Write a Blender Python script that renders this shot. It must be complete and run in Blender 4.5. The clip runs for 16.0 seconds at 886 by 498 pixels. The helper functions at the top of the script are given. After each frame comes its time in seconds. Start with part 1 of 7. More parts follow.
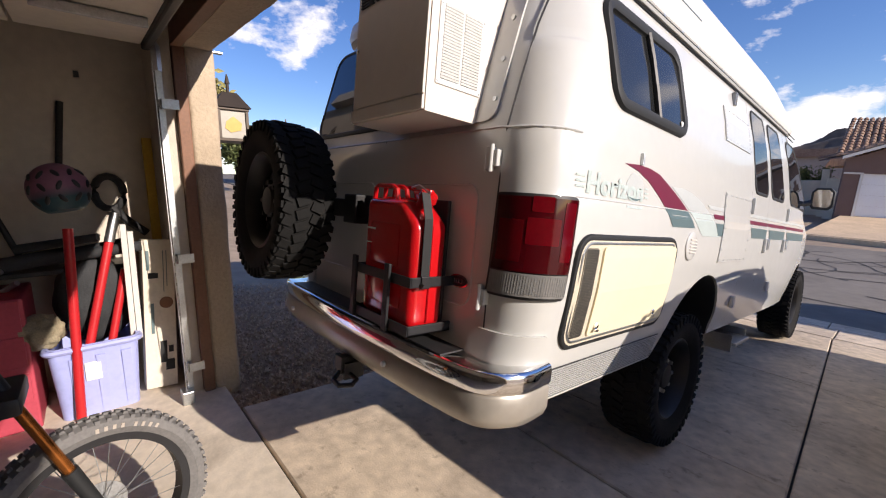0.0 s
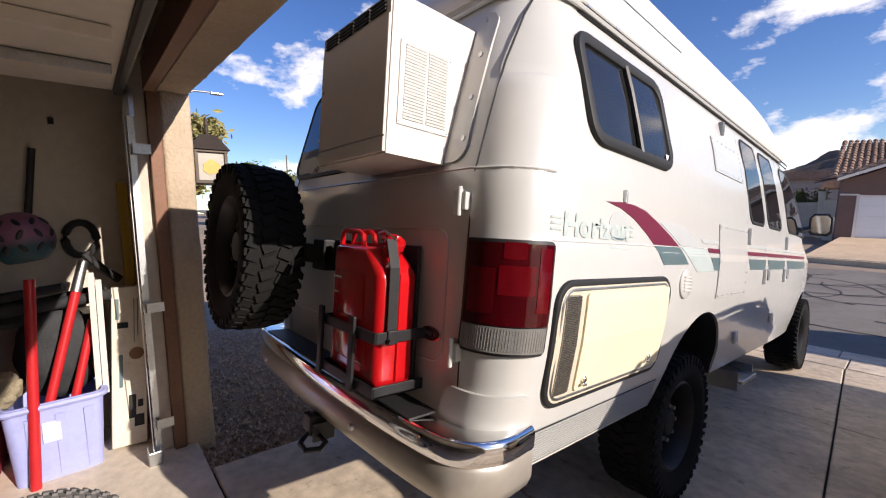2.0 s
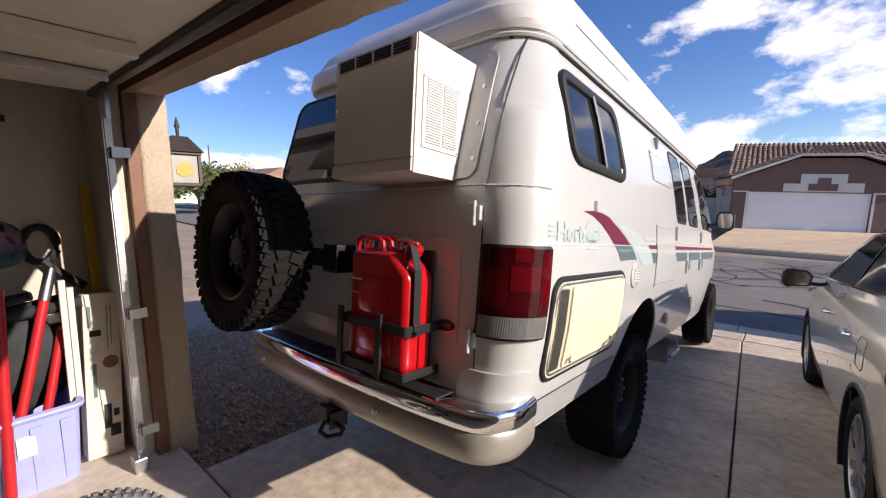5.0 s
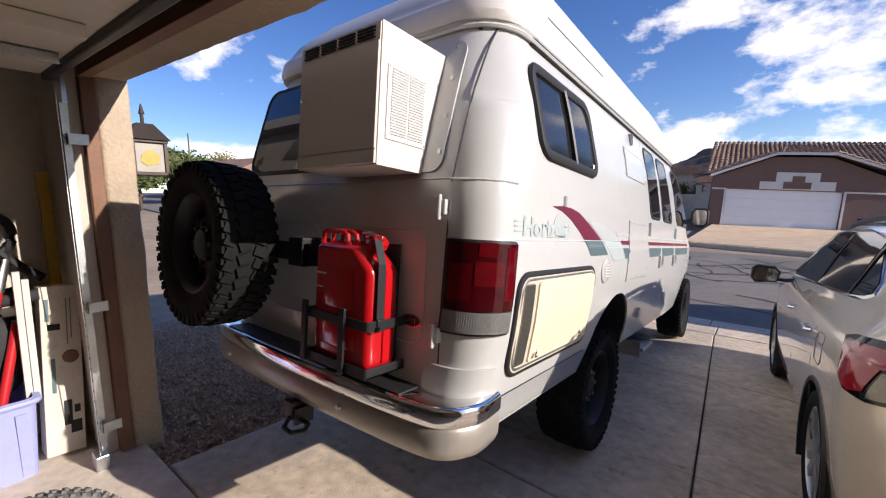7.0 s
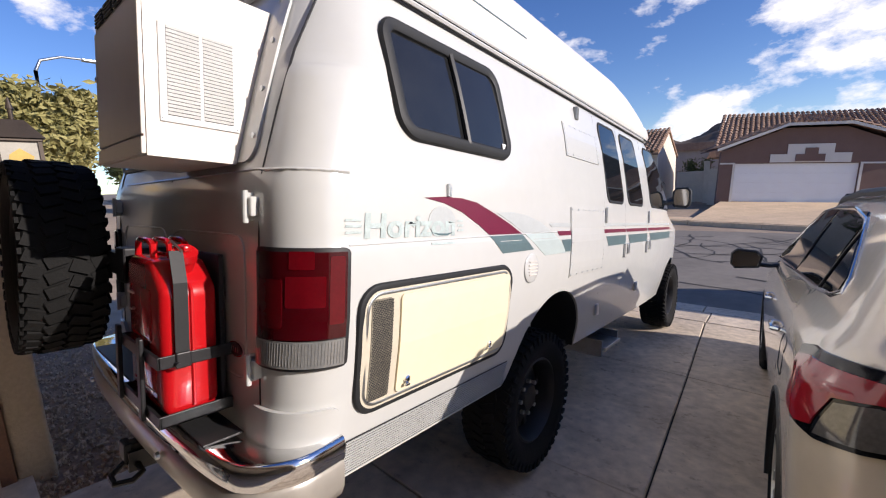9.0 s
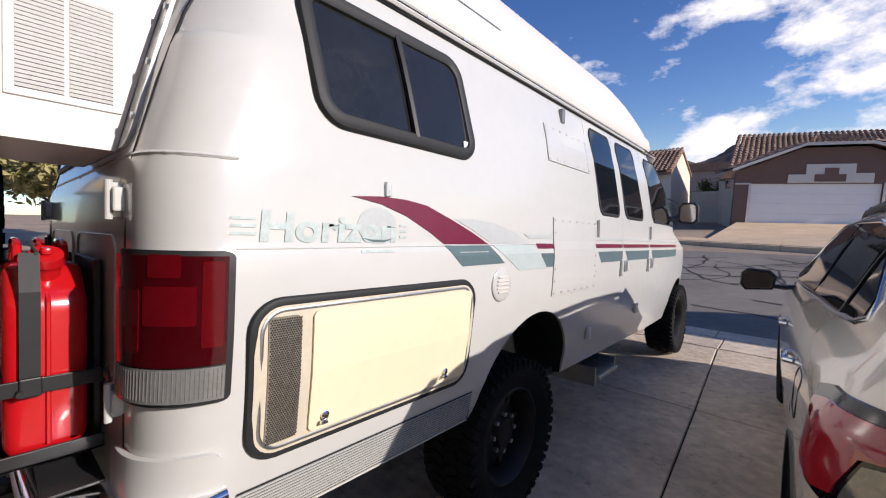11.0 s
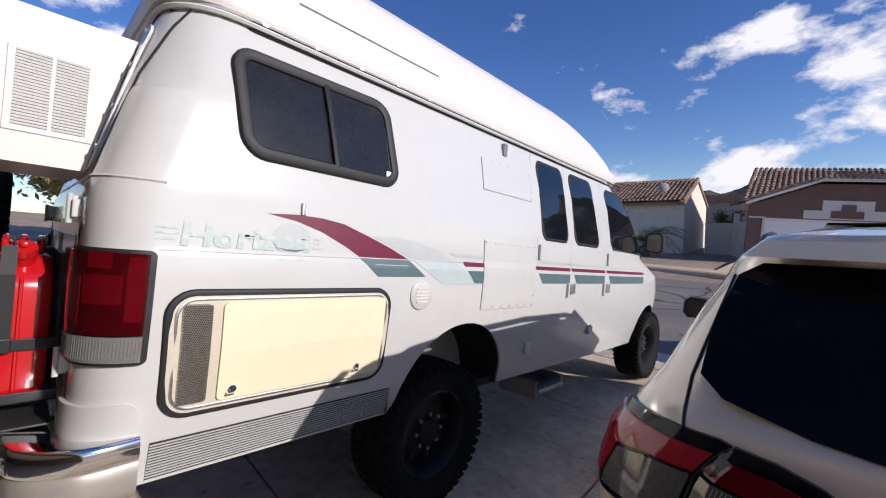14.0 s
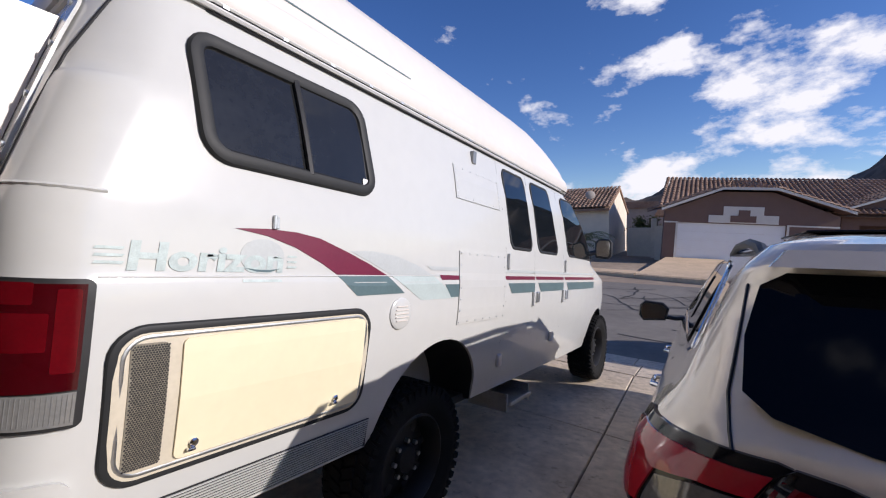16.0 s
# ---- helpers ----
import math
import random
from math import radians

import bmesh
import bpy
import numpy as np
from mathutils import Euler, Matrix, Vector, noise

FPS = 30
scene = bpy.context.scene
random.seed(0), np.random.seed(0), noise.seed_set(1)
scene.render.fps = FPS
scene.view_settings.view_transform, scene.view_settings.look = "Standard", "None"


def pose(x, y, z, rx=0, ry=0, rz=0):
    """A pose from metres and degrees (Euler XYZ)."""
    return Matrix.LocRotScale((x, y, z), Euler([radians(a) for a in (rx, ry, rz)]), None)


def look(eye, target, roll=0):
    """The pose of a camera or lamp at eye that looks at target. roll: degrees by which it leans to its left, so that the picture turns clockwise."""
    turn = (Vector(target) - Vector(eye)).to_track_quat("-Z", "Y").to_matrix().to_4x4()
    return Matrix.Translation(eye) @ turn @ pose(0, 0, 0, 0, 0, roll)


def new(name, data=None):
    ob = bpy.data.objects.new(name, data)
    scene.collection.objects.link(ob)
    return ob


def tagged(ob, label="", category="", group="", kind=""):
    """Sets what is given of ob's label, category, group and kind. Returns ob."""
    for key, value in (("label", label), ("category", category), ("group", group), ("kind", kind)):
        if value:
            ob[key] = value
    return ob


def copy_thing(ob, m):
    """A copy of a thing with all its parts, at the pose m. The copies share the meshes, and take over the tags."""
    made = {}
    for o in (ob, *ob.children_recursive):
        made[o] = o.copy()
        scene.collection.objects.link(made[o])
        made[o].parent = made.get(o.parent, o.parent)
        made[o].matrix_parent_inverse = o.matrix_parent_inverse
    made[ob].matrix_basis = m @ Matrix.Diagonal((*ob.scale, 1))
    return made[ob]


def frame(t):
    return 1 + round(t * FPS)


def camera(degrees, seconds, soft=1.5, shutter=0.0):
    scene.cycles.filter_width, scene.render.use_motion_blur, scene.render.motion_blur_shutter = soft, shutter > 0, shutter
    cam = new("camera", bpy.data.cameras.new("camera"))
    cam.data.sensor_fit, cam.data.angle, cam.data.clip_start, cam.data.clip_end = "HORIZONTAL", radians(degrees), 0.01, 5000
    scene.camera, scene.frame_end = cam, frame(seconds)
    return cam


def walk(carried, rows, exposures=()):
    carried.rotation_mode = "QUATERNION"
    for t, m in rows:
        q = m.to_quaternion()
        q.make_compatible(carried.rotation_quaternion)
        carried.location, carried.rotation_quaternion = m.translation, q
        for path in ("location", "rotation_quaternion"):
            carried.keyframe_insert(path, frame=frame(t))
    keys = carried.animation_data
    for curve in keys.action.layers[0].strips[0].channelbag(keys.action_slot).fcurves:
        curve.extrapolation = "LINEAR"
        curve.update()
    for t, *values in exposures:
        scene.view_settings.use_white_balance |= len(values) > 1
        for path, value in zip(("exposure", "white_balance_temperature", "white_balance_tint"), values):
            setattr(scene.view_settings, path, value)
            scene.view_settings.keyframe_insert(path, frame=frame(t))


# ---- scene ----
cam = camera(94.6, 16.0, soft=1.15)
PATH = [
    (0, (1.813, -1.143, 1.895), (0.32, 0.147, 1.566), 0.2),
    (0.5, (1.812, -1.15, 1.891), (0.299, 0.127, 1.606), 0.6),
    (1, (1.828, -1.117, 1.916), (0.298, 0.148, 1.674), 0.8),
    (1.5, (1.807, -1.014, 1.939), (0.27, 0.249, 1.726), 0.3),
    (2, (1.79, -0.965, 1.946), (0.28, 0.334, 1.761), -1.2),
    (2.5, (1.775, -1.031, 2.008), (0.361, 0.372, 1.837), -3.0),
    (3, (1.748, -1.152, 2.083), (0.437, 0.341, 1.856), -5.3),
    (3.5, (1.735, -1.312, 2.036), (0.421, 0.174, 1.78), -4.6),
    (4, (1.733, -1.356, 2.027), (0.411, 0.128, 1.798), -2.4),
    (6.5, (1.772, -1.321, 2.014), (0.526, 0.226, 1.779), -0.5),
    (7, (1.793, -1.283, 2.022), (0.563, 0.273, 1.765), -0.5),
    (7.5, (1.858, -1.161, 2.031), (0.634, 0.396, 1.752), -1.0),
    (8, (1.932, -0.981, 2.025), (0.696, 0.565, 1.737), -2.0),
    (8.5, (2.013, -0.802, 2.018), (0.777, 0.74, 1.71), -2.3),
    (8.7, (2.052, -0.708, 2.019), (0.801, 0.819, 1.699), -2.6),
    (10.8, (2.015, -0.29, 1.958), (0.707, 1.204, 1.721), -2.6),
    (11, (2.083, -0.23, 1.936), (0.764, 1.257, 1.713), -2.3),
    (11.5, (2.275, -0.181, 1.956), (0.918, 1.273, 1.74), -1.5),
    (12, (2.468, -0.247, 1.922), (1.097, 1.197, 1.733), -1.1),
    (12.5, (2.618, -0.285, 1.925), (1.248, 1.162, 1.75), -0.6),
    (13, (2.644, -0.272, 1.938), (1.268, 1.17, 1.784), -0.3),
    (13.5, (2.651, -0.21, 1.932), (1.263, 1.224, 1.793), 0.0),
    (14, (2.639, -0.13, 1.94), (1.255, 1.308, 1.809), 0.4),
    (14.5, (2.626, -0.058, 1.941), (1.278, 1.414, 1.814), 0.6),
    (15, (2.567, -0.039, 1.941), (1.291, 1.497, 1.828), 0.5),
    (15.5, (2.446, -0.112, 1.956), (1.241, 1.481, 1.854), 0.0),
    (16, (2.363, -0.161, 1.96), (1.216, 1.475, 1.865), -0.4),
]
EXPO = [(0.0, 0.08, 6950), (4.2, 0.08, 6800), (7.0, 0.04, 6650), (8.7, -0.03, 6650), (10.8, -0.20, 6600), (12.5, -0.31, 6450), (16.0, -0.34, 6350)]
walk(cam, [(t, look(eye, target, roll)) for t, eye, target, roll in PATH], [(t, e, k, 17) for t, e, k in EXPO])

# ---- light ----
SUN = Vector((1.0, 0.275, 0.44)).normalized()
sun_el = math.asin(SUN.z)
sun_az = math.atan2(SUN.x, SUN.y)
sun = new("sun", bpy.data.lights.new("sun", "SUN"))
sun.data.energy, sun.data.angle, sun.data.color = 5.7, radians(0.55), (1.0, 0.95, 0.87)
sun.matrix_world = look((0, 0, 30), tuple(Vector((0, 0, 30)) - SUN))
world = bpy.data.worlds.new("world")
scene.world = world
world.use_nodes = True
wn, wl = world.node_tree.nodes, world.node_tree.links
wn.clear()
w_out, w_bg, w_sky = wn.new("ShaderNodeOutputWorld"), wn.new("ShaderNodeBackground"), wn.new("ShaderNodeTexSky")
w_sky.sky_type, w_sky.sun_disc = "NISHITA", False
w_sky.sun_elevation, w_sky.sun_rotation = sun_el, sun_az
w_sky.altitude, w_sky.air_density, w_sky.dust_density, w_sky.ozone_density = 800, 1.0, 0.3, 3.0
w_bg.inputs[1].default_value = 0.125
# broken fair-weather clouds
w_tc, w_map = wn.new("ShaderNodeTexCoord"), wn.new("ShaderNodeMapping")
w_map.inputs["Scale"].default_value = (1.0, 1.0, 1.9)
w_n = wn.new("ShaderNodeTexNoise")
w_n.inputs["Scale"].default_value, w_n.inputs["Detail"].default_value, w_n.inputs["Roughness"].default_value = 4.3, 9.0, 0.60
w_r = wn.new("ShaderNodeValToRGB")
w_r.color_ramp.elements[0].position, w_r.color_ramp.elements[1].position = 0.55, 0.645
w_mix = wn.new("ShaderNodeMixRGB")
w_mix.inputs[2].default_value = (9.5, 9.6, 9.8, 1)
wl.new(w_tc.outputs["Generated"], w_map.inputs[0])
wl.new(w_map.outputs[0], w_n.inputs[0])
# thicker over the hills to the north, in the west and in a thin bank above the horizon
w_dot, w_dm, w_a1, w_a2 = wn.new("ShaderNodeVectorMath"), wn.new("ShaderNodeMapRange"), wn.new("ShaderNodeMath"), wn.new("ShaderNodeMath")
w_dot.operation = "DOT_PRODUCT"
w_dot.inputs[1].default_value = (-0.055, 0.955, 0.29)
w_dm.inputs[1].default_value, w_dm.inputs[2].default_value, w_dm.inputs[3].default_value, w_dm.inputs[4].default_value = 0.90, 0.985, -0.05, 0.050
w_sep, w_zm = wn.new("ShaderNodeSeparateXYZ"), wn.new("ShaderNodeMapRange")
w_zm.inputs[1].default_value, w_zm.inputs[2].default_value, w_zm.inputs[3].default_value, w_zm.inputs[4].default_value = 0.10, 0.17, 0.075, 0.0
wl.new(w_tc.outputs["Generated"], w_dot.inputs[0])
wl.new(w_dot.outputs["Value"], w_dm.inputs[0])
wl.new(w_tc.outputs["Generated"], w_sep.inputs[0])
wl.new(w_sep.outputs[2], w_zm.inputs[0])
wl.new(w_n.outputs[0], w_a1.inputs[0])
wl.new(w_dm.outputs[0], w_a1.inputs[1])
w_dot2, w_dm2, w_a3 = wn.new("ShaderNodeVectorMath"), wn.new("ShaderNodeMapRange"), wn.new("ShaderNodeMath")
w_dot2.operation = "DOT_PRODUCT"
w_dot2.inputs[1].default_value = (-0.845, 0.43, 0.32)
w_dm2.inputs[1].default_value, w_dm2.inputs[2].default_value, w_dm2.inputs[3].default_value, w_dm2.inputs[4].default_value = 0.91, 0.99, 0.0, 0.05
wl.new(w_tc.outputs["Generated"], w_dot2.inputs[0])
wl.new(w_dot2.outputs["Value"], w_dm2.inputs[0])
wl.new(w_a1.outputs[0], w_a3.inputs[0])
wl.new(w_dm2.outputs[0], w_a3.inputs[1])
wl.new(w_a3.outputs[0], w_a2.inputs[0])
wl.new(w_zm.outputs[0], w_a2.inputs[1])
wl.new(w_a2.outputs[0], w_r.inputs[0])
w_hsv = wn.new("ShaderNodeHueSaturation")
w_hsv.inputs["Hue"].default_value, w_hsv.inputs["Saturation"].default_value, w_hsv.inputs["Value"].default_value = 0.514, 1.22, 1.28
wl.new(w_sky.outputs[0], w_hsv.inputs["Color"])
wl.new(w_r.outputs[0], w_mix.inputs[0])
wl.new(w_hsv.outputs[0], w_mix.inputs[1])
wl.new(w_mix.outputs[0], w_bg.inputs[0])
wl.new(w_bg.outputs[0], w_out.inputs[0])


# ---- materials ----
def mat(name, col, rough=0.6, metal=0.0, var=0.12, scale=6.0, bump=0.0, bscale=60.0, coat=0.0, col2=None, rand=0.0, spec=0.5, obj=False):
    m = bpy.data.materials.new(name)
    m.use_nodes = True
    n, l = m.node_tree.nodes, m.node_tree.links
    b = n["Principled BSDF"]
    b.inputs["Roughness"].default_value, b.inputs["Metallic"].default_value = rough, metal
    b.inputs["Coat Weight"].default_value, b.inputs["Coat Roughness"].default_value = coat, 0.04
    b.inputs["Specular IOR Level"].default_value = spec
    tc = n.new("ShaderNodeTexCoord")
    src = tc.outputs["Object"]
    big, fine = n.new("ShaderNodeTexNoise"), n.new("ShaderNodeTexNoise")
    big.inputs["Scale"].default_value, big.inputs["Detail"].default_value = scale, 5
    fine.inputs["Scale"].default_value, fine.inputs["Detail"].default_value = scale * 9, 4
    l.new(src, big.inputs[0])
    l.new(src, fine.inputs[0])
    add = n.new("ShaderNodeMath")
    add.operation = "ADD"
    l.new(big.outputs[0], add.inputs[0])
    l.new(fine.outputs[0], add.inputs[1])
    half = n.new("ShaderNodeMapRange")
    half.inputs[1].default_value, half.inputs[2].default_value = 0.7, 1.3
    l.new(add.outputs[0], half.inputs[0])
    mix = n.new("ShaderNodeMixRGB")
    c2 = col2 or tuple(min(1, c * (1 + var)) for c in col)
    c1 = col if col2 else tuple(c * (1 - var) for c in col)
    mix.inputs[1].default_value, mix.inputs[2].default_value = (*c1, 1), (*c2, 1)
    l.new(half.outputs[0], mix.inputs[0])
    out = mix.outputs[0]
    if rand:
        oi, hsv, mr = n.new("ShaderNodeObjectInfo"), n.new("ShaderNodeHueSaturation"), n.new("ShaderNodeMapRange")
        mr.inputs[3].default_value, mr.inputs[4].default_value = 1 - rand, 1 + rand
        l.new(oi.outputs["Random"], mr.inputs[0])
        l.new(mr.outputs[0], hsv.inputs["Value"])
        l.new(out, hsv.inputs["Color"])
        out = hsv.outputs[0]
    l.new(out, b.inputs["Base Color"])
    rr = n.new("ShaderNodeMapRange")
    rr.inputs[3].default_value, rr.inputs[4].default_value = max(0.02, rough * 0.88), min(1, rough * 1.12)
    l.new(fine.outputs[0], rr.inputs[0])
    l.new(rr.outputs[0], b.inputs["Roughness"])
    if bump:
        bn, bp = n.new("ShaderNodeTexNoise"), n.new("ShaderNodeBump")
        bn.inputs["Scale"].default_value, bn.inputs["Detail"].default_value = bscale, 6
        bp.inputs["Strength"].default_value, bp.inputs["Distance"].default_value = bump, 0.01
        l.new(src, bn.inputs[0])
        l.new(bn.outputs[0], bp.inputs["Height"])
        l.new(bp.outputs[0], b.inputs["Normal"])
    return m


def glass(name, col, rough=0.03):
    m = mat(name, col, rough, 0, 0.05, 3, spec=0.8)
    return m


def stain(m, scale, lo, hi, amount, detail=7.0):
    """Irregular darker stains over a material's colour."""
    n, l = m.node_tree.nodes, m.node_tree.links
    b = n["Principled BSDF"]
    src = b.inputs["Base Color"].links[0].from_socket
    tc, no, mr, mix = n.new("ShaderNodeTexCoord"), n.new("ShaderNodeTexNoise"), n.new("ShaderNodeMapRange"), n.new("ShaderNodeMixRGB")
    no.inputs["Scale"].default_value, no.inputs["Detail"].default_value, no.inputs["Roughness"].default_value = scale, detail, 0.62
    mr.inputs[1].default_value, mr.inputs[2].default_value, mr.inputs[4].default_value = lo, hi, amount
    mix.blend_type = "MULTIPLY"
    mix.inputs[2].default_value = (0.33, 0.31, 0.29, 1)
    l.new(tc.outputs["Object"], no.inputs[0])
    l.new(no.outputs[0], mr.inputs[0])
    l.new(mr.outputs[0], mix.inputs[0])
    l.new(src, mix.inputs[1])
    l.new(mix.outputs[0], b.inputs["Base Color"])


M_WHITE = mat("van_white_paint", (0.57, 0.572, 0.545), 0.20, 0, 0.02, 1.5, coat=0.4)
M_TOP = mat("fibreglass_white", (0.70, 0.66, 0.61), 0.4, 0, 0.03, 2.0, coat=0.1)
M_BOX = mat("box_enamel", (0.70, 0.65, 0.59), 0.35, 0, 0.03, 2.0)
M_CHROME = mat("chrome", (0.75, 0.75, 0.75), 0.08, 1.0, 0.04, 4)
M_STEEL = mat("galvanised_steel", (0.55, 0.57, 0.58), 0.38, 1.0, 0.15, 12)
# base colour darkened for the shaded ground mirrored in the lower bumper
M_VAL = mat("darkened_silver_beige", (0.36, 0.33, 0.285), 0.35, 0.3, 0.05, 4, coat=0.3)
M_RUBBER = mat("tyre_rubber", (0.012, 0.012, 0.012), 0.85, 0, 0.25, 10, bump=0.2, bscale=80, spec=0.2)
M_BLACK = mat("black_plastic", (0.02, 0.02, 0.021), 0.5, 0, 0.15, 10)
M_BLACKM = mat("black_powder_coat", (0.018, 0.018, 0.02), 0.45, 0.2, 0.15, 20)
M_RIM = mat("dark_alloy", (0.022, 0.022, 0.023), 0.5, 0.3, 0.15, 10)
M_BLACKG = mat("gloss_black_housing", (0.006, 0.007, 0.010), 0.10, 0, 0.1, 10, coat=0.1, spec=0.35)
M_TINT = glass("tinted_glass", (0.006, 0.008, 0.010))
# grey base colour stands in for mirrored sky as well as dust
M_GREYG = mat("dust_and_sky_grey_glass", (0.017, 0.018, 0.019), 0.10, 0, 0.25, 4, spec=0.55)
M_TINT2 = mat("privacy_glass", (0.003, 0.0035, 0.005), 0.06, 0, 0.05, 3, spec=0.18)
M_FRAME = mat("dark_grey_rubber_frame", (0.020, 0.021, 0.022), 0.55, 0, 0.1, 20, spec=0.3)
M_HATCH = mat("cream_plastic_yellowed", (0.80, 0.72, 0.50), 0.4, 0, 0.03, 2)
M_HATCHF = mat("beige_hatch_frame", (0.60, 0.54, 0.42), 0.45, 0, 0.06, 6)
M_MESH = mat("dirty_screen", (0.24, 0.215, 0.165), 0.7, 0, 0.4, 60, bump=0.4, bscale=200)
M_REDL = mat("red_lens", (0.050, 0.0010, 0.0030), 0.09, 0, 0.15, 6, coat=0.5)
M_REDV = mat("mid_red_lens", (0.105, 0.002, 0.005), 0.09, 0, 0.12, 12, coat=0.5)
M_REDC = mat("pink_red_lens", (0.34, 0.014, 0.024), 0.10, 0, 0.06, 9, coat=0.6)
M_CLEARL = mat("clear_ribbed_lens", (0.24, 0.24, 0.23), 0.12, 0.2, 0.12, 8, coat=0.6)
M_CLEARC = mat("smoked_clear_lens", (0.13, 0.125, 0.12), 0.07, 0.2, 0.2, 9, coat=0.8)
M_RED = mat("red_can_paint", (0.50, 0.008, 0.011), 0.22, 0, 0.05, 5, coat=0.7)
M_MAROON = mat("maroon_vinyl", (0.15, 0.012, 0.038), 0.35, 0, 0.08, 8)
M_GREEN = mat("slate_green_vinyl", (0.10, 0.155, 0.165), 0.35, 0, 0.08, 8)
M_GREY = mat("pale_grey_green_vinyl", (0.45, 0.52, 0.50), 0.4, 0, 0.06, 10)
M_SILVER = mat("pale_silver_vinyl", (0.46, 0.485, 0.475), 0.4, 0, 0.05, 10)
M_LETTER = mat("faded_letter_vinyl", (0.44, 0.515, 0.495), 0.4, 0, 0.18, 40)
M_CONC = mat("driveway_concrete", (0.46, 0.38, 0.295), 0.9, 0, 0.22, 1.3, bump=0.25, bscale=90, rand=0.06, spec=0.2, col2=(0.78, 0.65, 0.50))
M_CONCG = mat("garage_concrete", (0.74, 0.65, 0.53), 0.8, 0, 0.16, 1.8, bump=0.15, bscale=70, spec=0.2)
M_JOINT = mat("joint_dirt", (0.035, 0.03, 0.025), 0.95, 0, 0.2, 8)
M_ASPH = mat("street_asphalt", (0.24, 0.215, 0.185), 0.95, 0, 0.12, 0.5, bump=0.4, bscale=120, spec=0.15)
M_CRACK = mat("crack_sealant", (0.05, 0.046, 0.042), 0.8, 0, 0.2, 8)
M_GRAVELBED = mat("gravel_bed", (0.36, 0.225, 0.14), 0.95, 0, 0.35, 25, bump=0.8, bscale=60)
M_STONE = mat("gravel_stone", (0.30, 0.195, 0.125), 0.9, 0, 0.3, 20, col2=(0.74, 0.53, 0.36))
M_EARTH = mat("desert_earth", (0.36, 0.27, 0.19), 0.95, 0, 0.25, 0.3, bump=0.4, bscale=20)
M_STUCCO = mat("tan_stucco", (0.52, 0.42, 0.31), 0.9, 0, 0.10, 4, bump=0.7, bscale=45, spec=0.2)
M_JAMBW = mat("brown_painted_wood", (0.22, 0.105, 0.06), 0.6, 0, 0.15, 8, bump=0.1)
M_GWALL = mat("garage_drywall", (0.62, 0.55, 0.46), 0.9, 0, 0.08, 2, bump=0.15, bscale=60)
M_DOORP = mat("garage_door_inside", (0.78, 0.72, 0.62), 0.6, 0, 0.06, 2)
M_HOUSE = mat("mauve_brown_stucco", (0.165, 0.105, 0.090), 0.9, 0, 0.08, 2, bump=0.3)
M_HTRIM = mat("pale_trim", (0.62, 0.60, 0.56), 0.8, 0, 0.05, 2)
M_GDOOR = mat("white_garage_door", (0.78, 0.79, 0.80), 0.5, 0, 0.03, 2)
M_TILE = mat("terracotta_roof_tile", (0.19, 0.105, 0.07), 0.85, 0, 0.3, 1.2, col2=(0.38, 0.25, 0.17))
M_CONCL = mat("tan_far_concrete", (0.66, 0.49, 0.32), 0.9, 0, 0.15, 1.3, spec=0.2)
M_GREYW = mat("grey_beige_stucco", (0.40, 0.35, 0.30), 0.9, 0, 0.1, 2)
M_TAN = mat("cream_stucco", (0.76, 0.66, 0.53), 0.9, 0, 0.08, 2)
M_HILL = mat("desert_hill", (0.13, 0.095, 0.075), 0.95, 0, 0.35, 0.03)
M_LEAF = mat("leaf_green", (0.075, 0.105, 0.03), 0.7, 0, 0.3, 2, col2=(0.14, 0.16, 0.05))
M_PALM = mat("palm_frond", (0.17, 0.17, 0.06), 0.6, 0, 0.3, 2)
M_BARK = mat("bark", (0.14, 0.10, 0.07), 0.9, 0, 0.3, 12, bump=0.6, bscale=30)
M_GOLD = mat("champagne_metallic_paint", (0.77, 0.69, 0.56), 0.24, 0.18, 0.03, 3, coat=1.0)
M_BIN = mat("periwinkle_plastic", (0.36, 0.40, 0.72), 0.5, 0, 0.05, 4)
M_CARD = mat("white_cardboard", (0.66, 0.60, 0.50), 0.85, 0, 0.08, 5)
M_TOOLRED = mat("red_painted_steel", (0.50, 0.02, 0.025), 0.35, 0, 0.1, 8)
M_DARKBAG = mat("dark_nylon", (0.03, 0.032, 0.035), 0.8, 0, 0.3, 10, bump=0.3)
M_COPPER = mat("orange_anodised", (0.50, 0.17, 0.04), 0.25, 0.8, 0.06, 6)
M_PINK = mat("red_cabinet_paint", (0.45, 0.06, 0.09), 0.45, 0, 0.1, 5)
for mm, sc, lo, hi, am in ((M_CONC, 1.1, .52, .68, .38), (M_CONC, 9.0, .60, .70, .55), (M_CONC, 28.0, .64, .72, .5), (M_CONCG, 2.0, .55, .70, .5), (M_ASPH, .35, .5, .7, .35), (M_STUCCO, 1.5, .55, .75, .3), (M_GWALL, 1.2, .58, .75, .3), (M_VAL, 3.0, .58, .7, .3), (M_BIN, 3.0, .58, .72, .2), (M_CARD, 4.0, .58, .72, .3), (M_RUBBER, 6.0, .5, .7, .4)):
    stain(mm, sc, lo, hi, am)
M_SIGN = mat("white_print", (0.75, 0.75, 0.73), 0.5, 0, 0.05, 9)


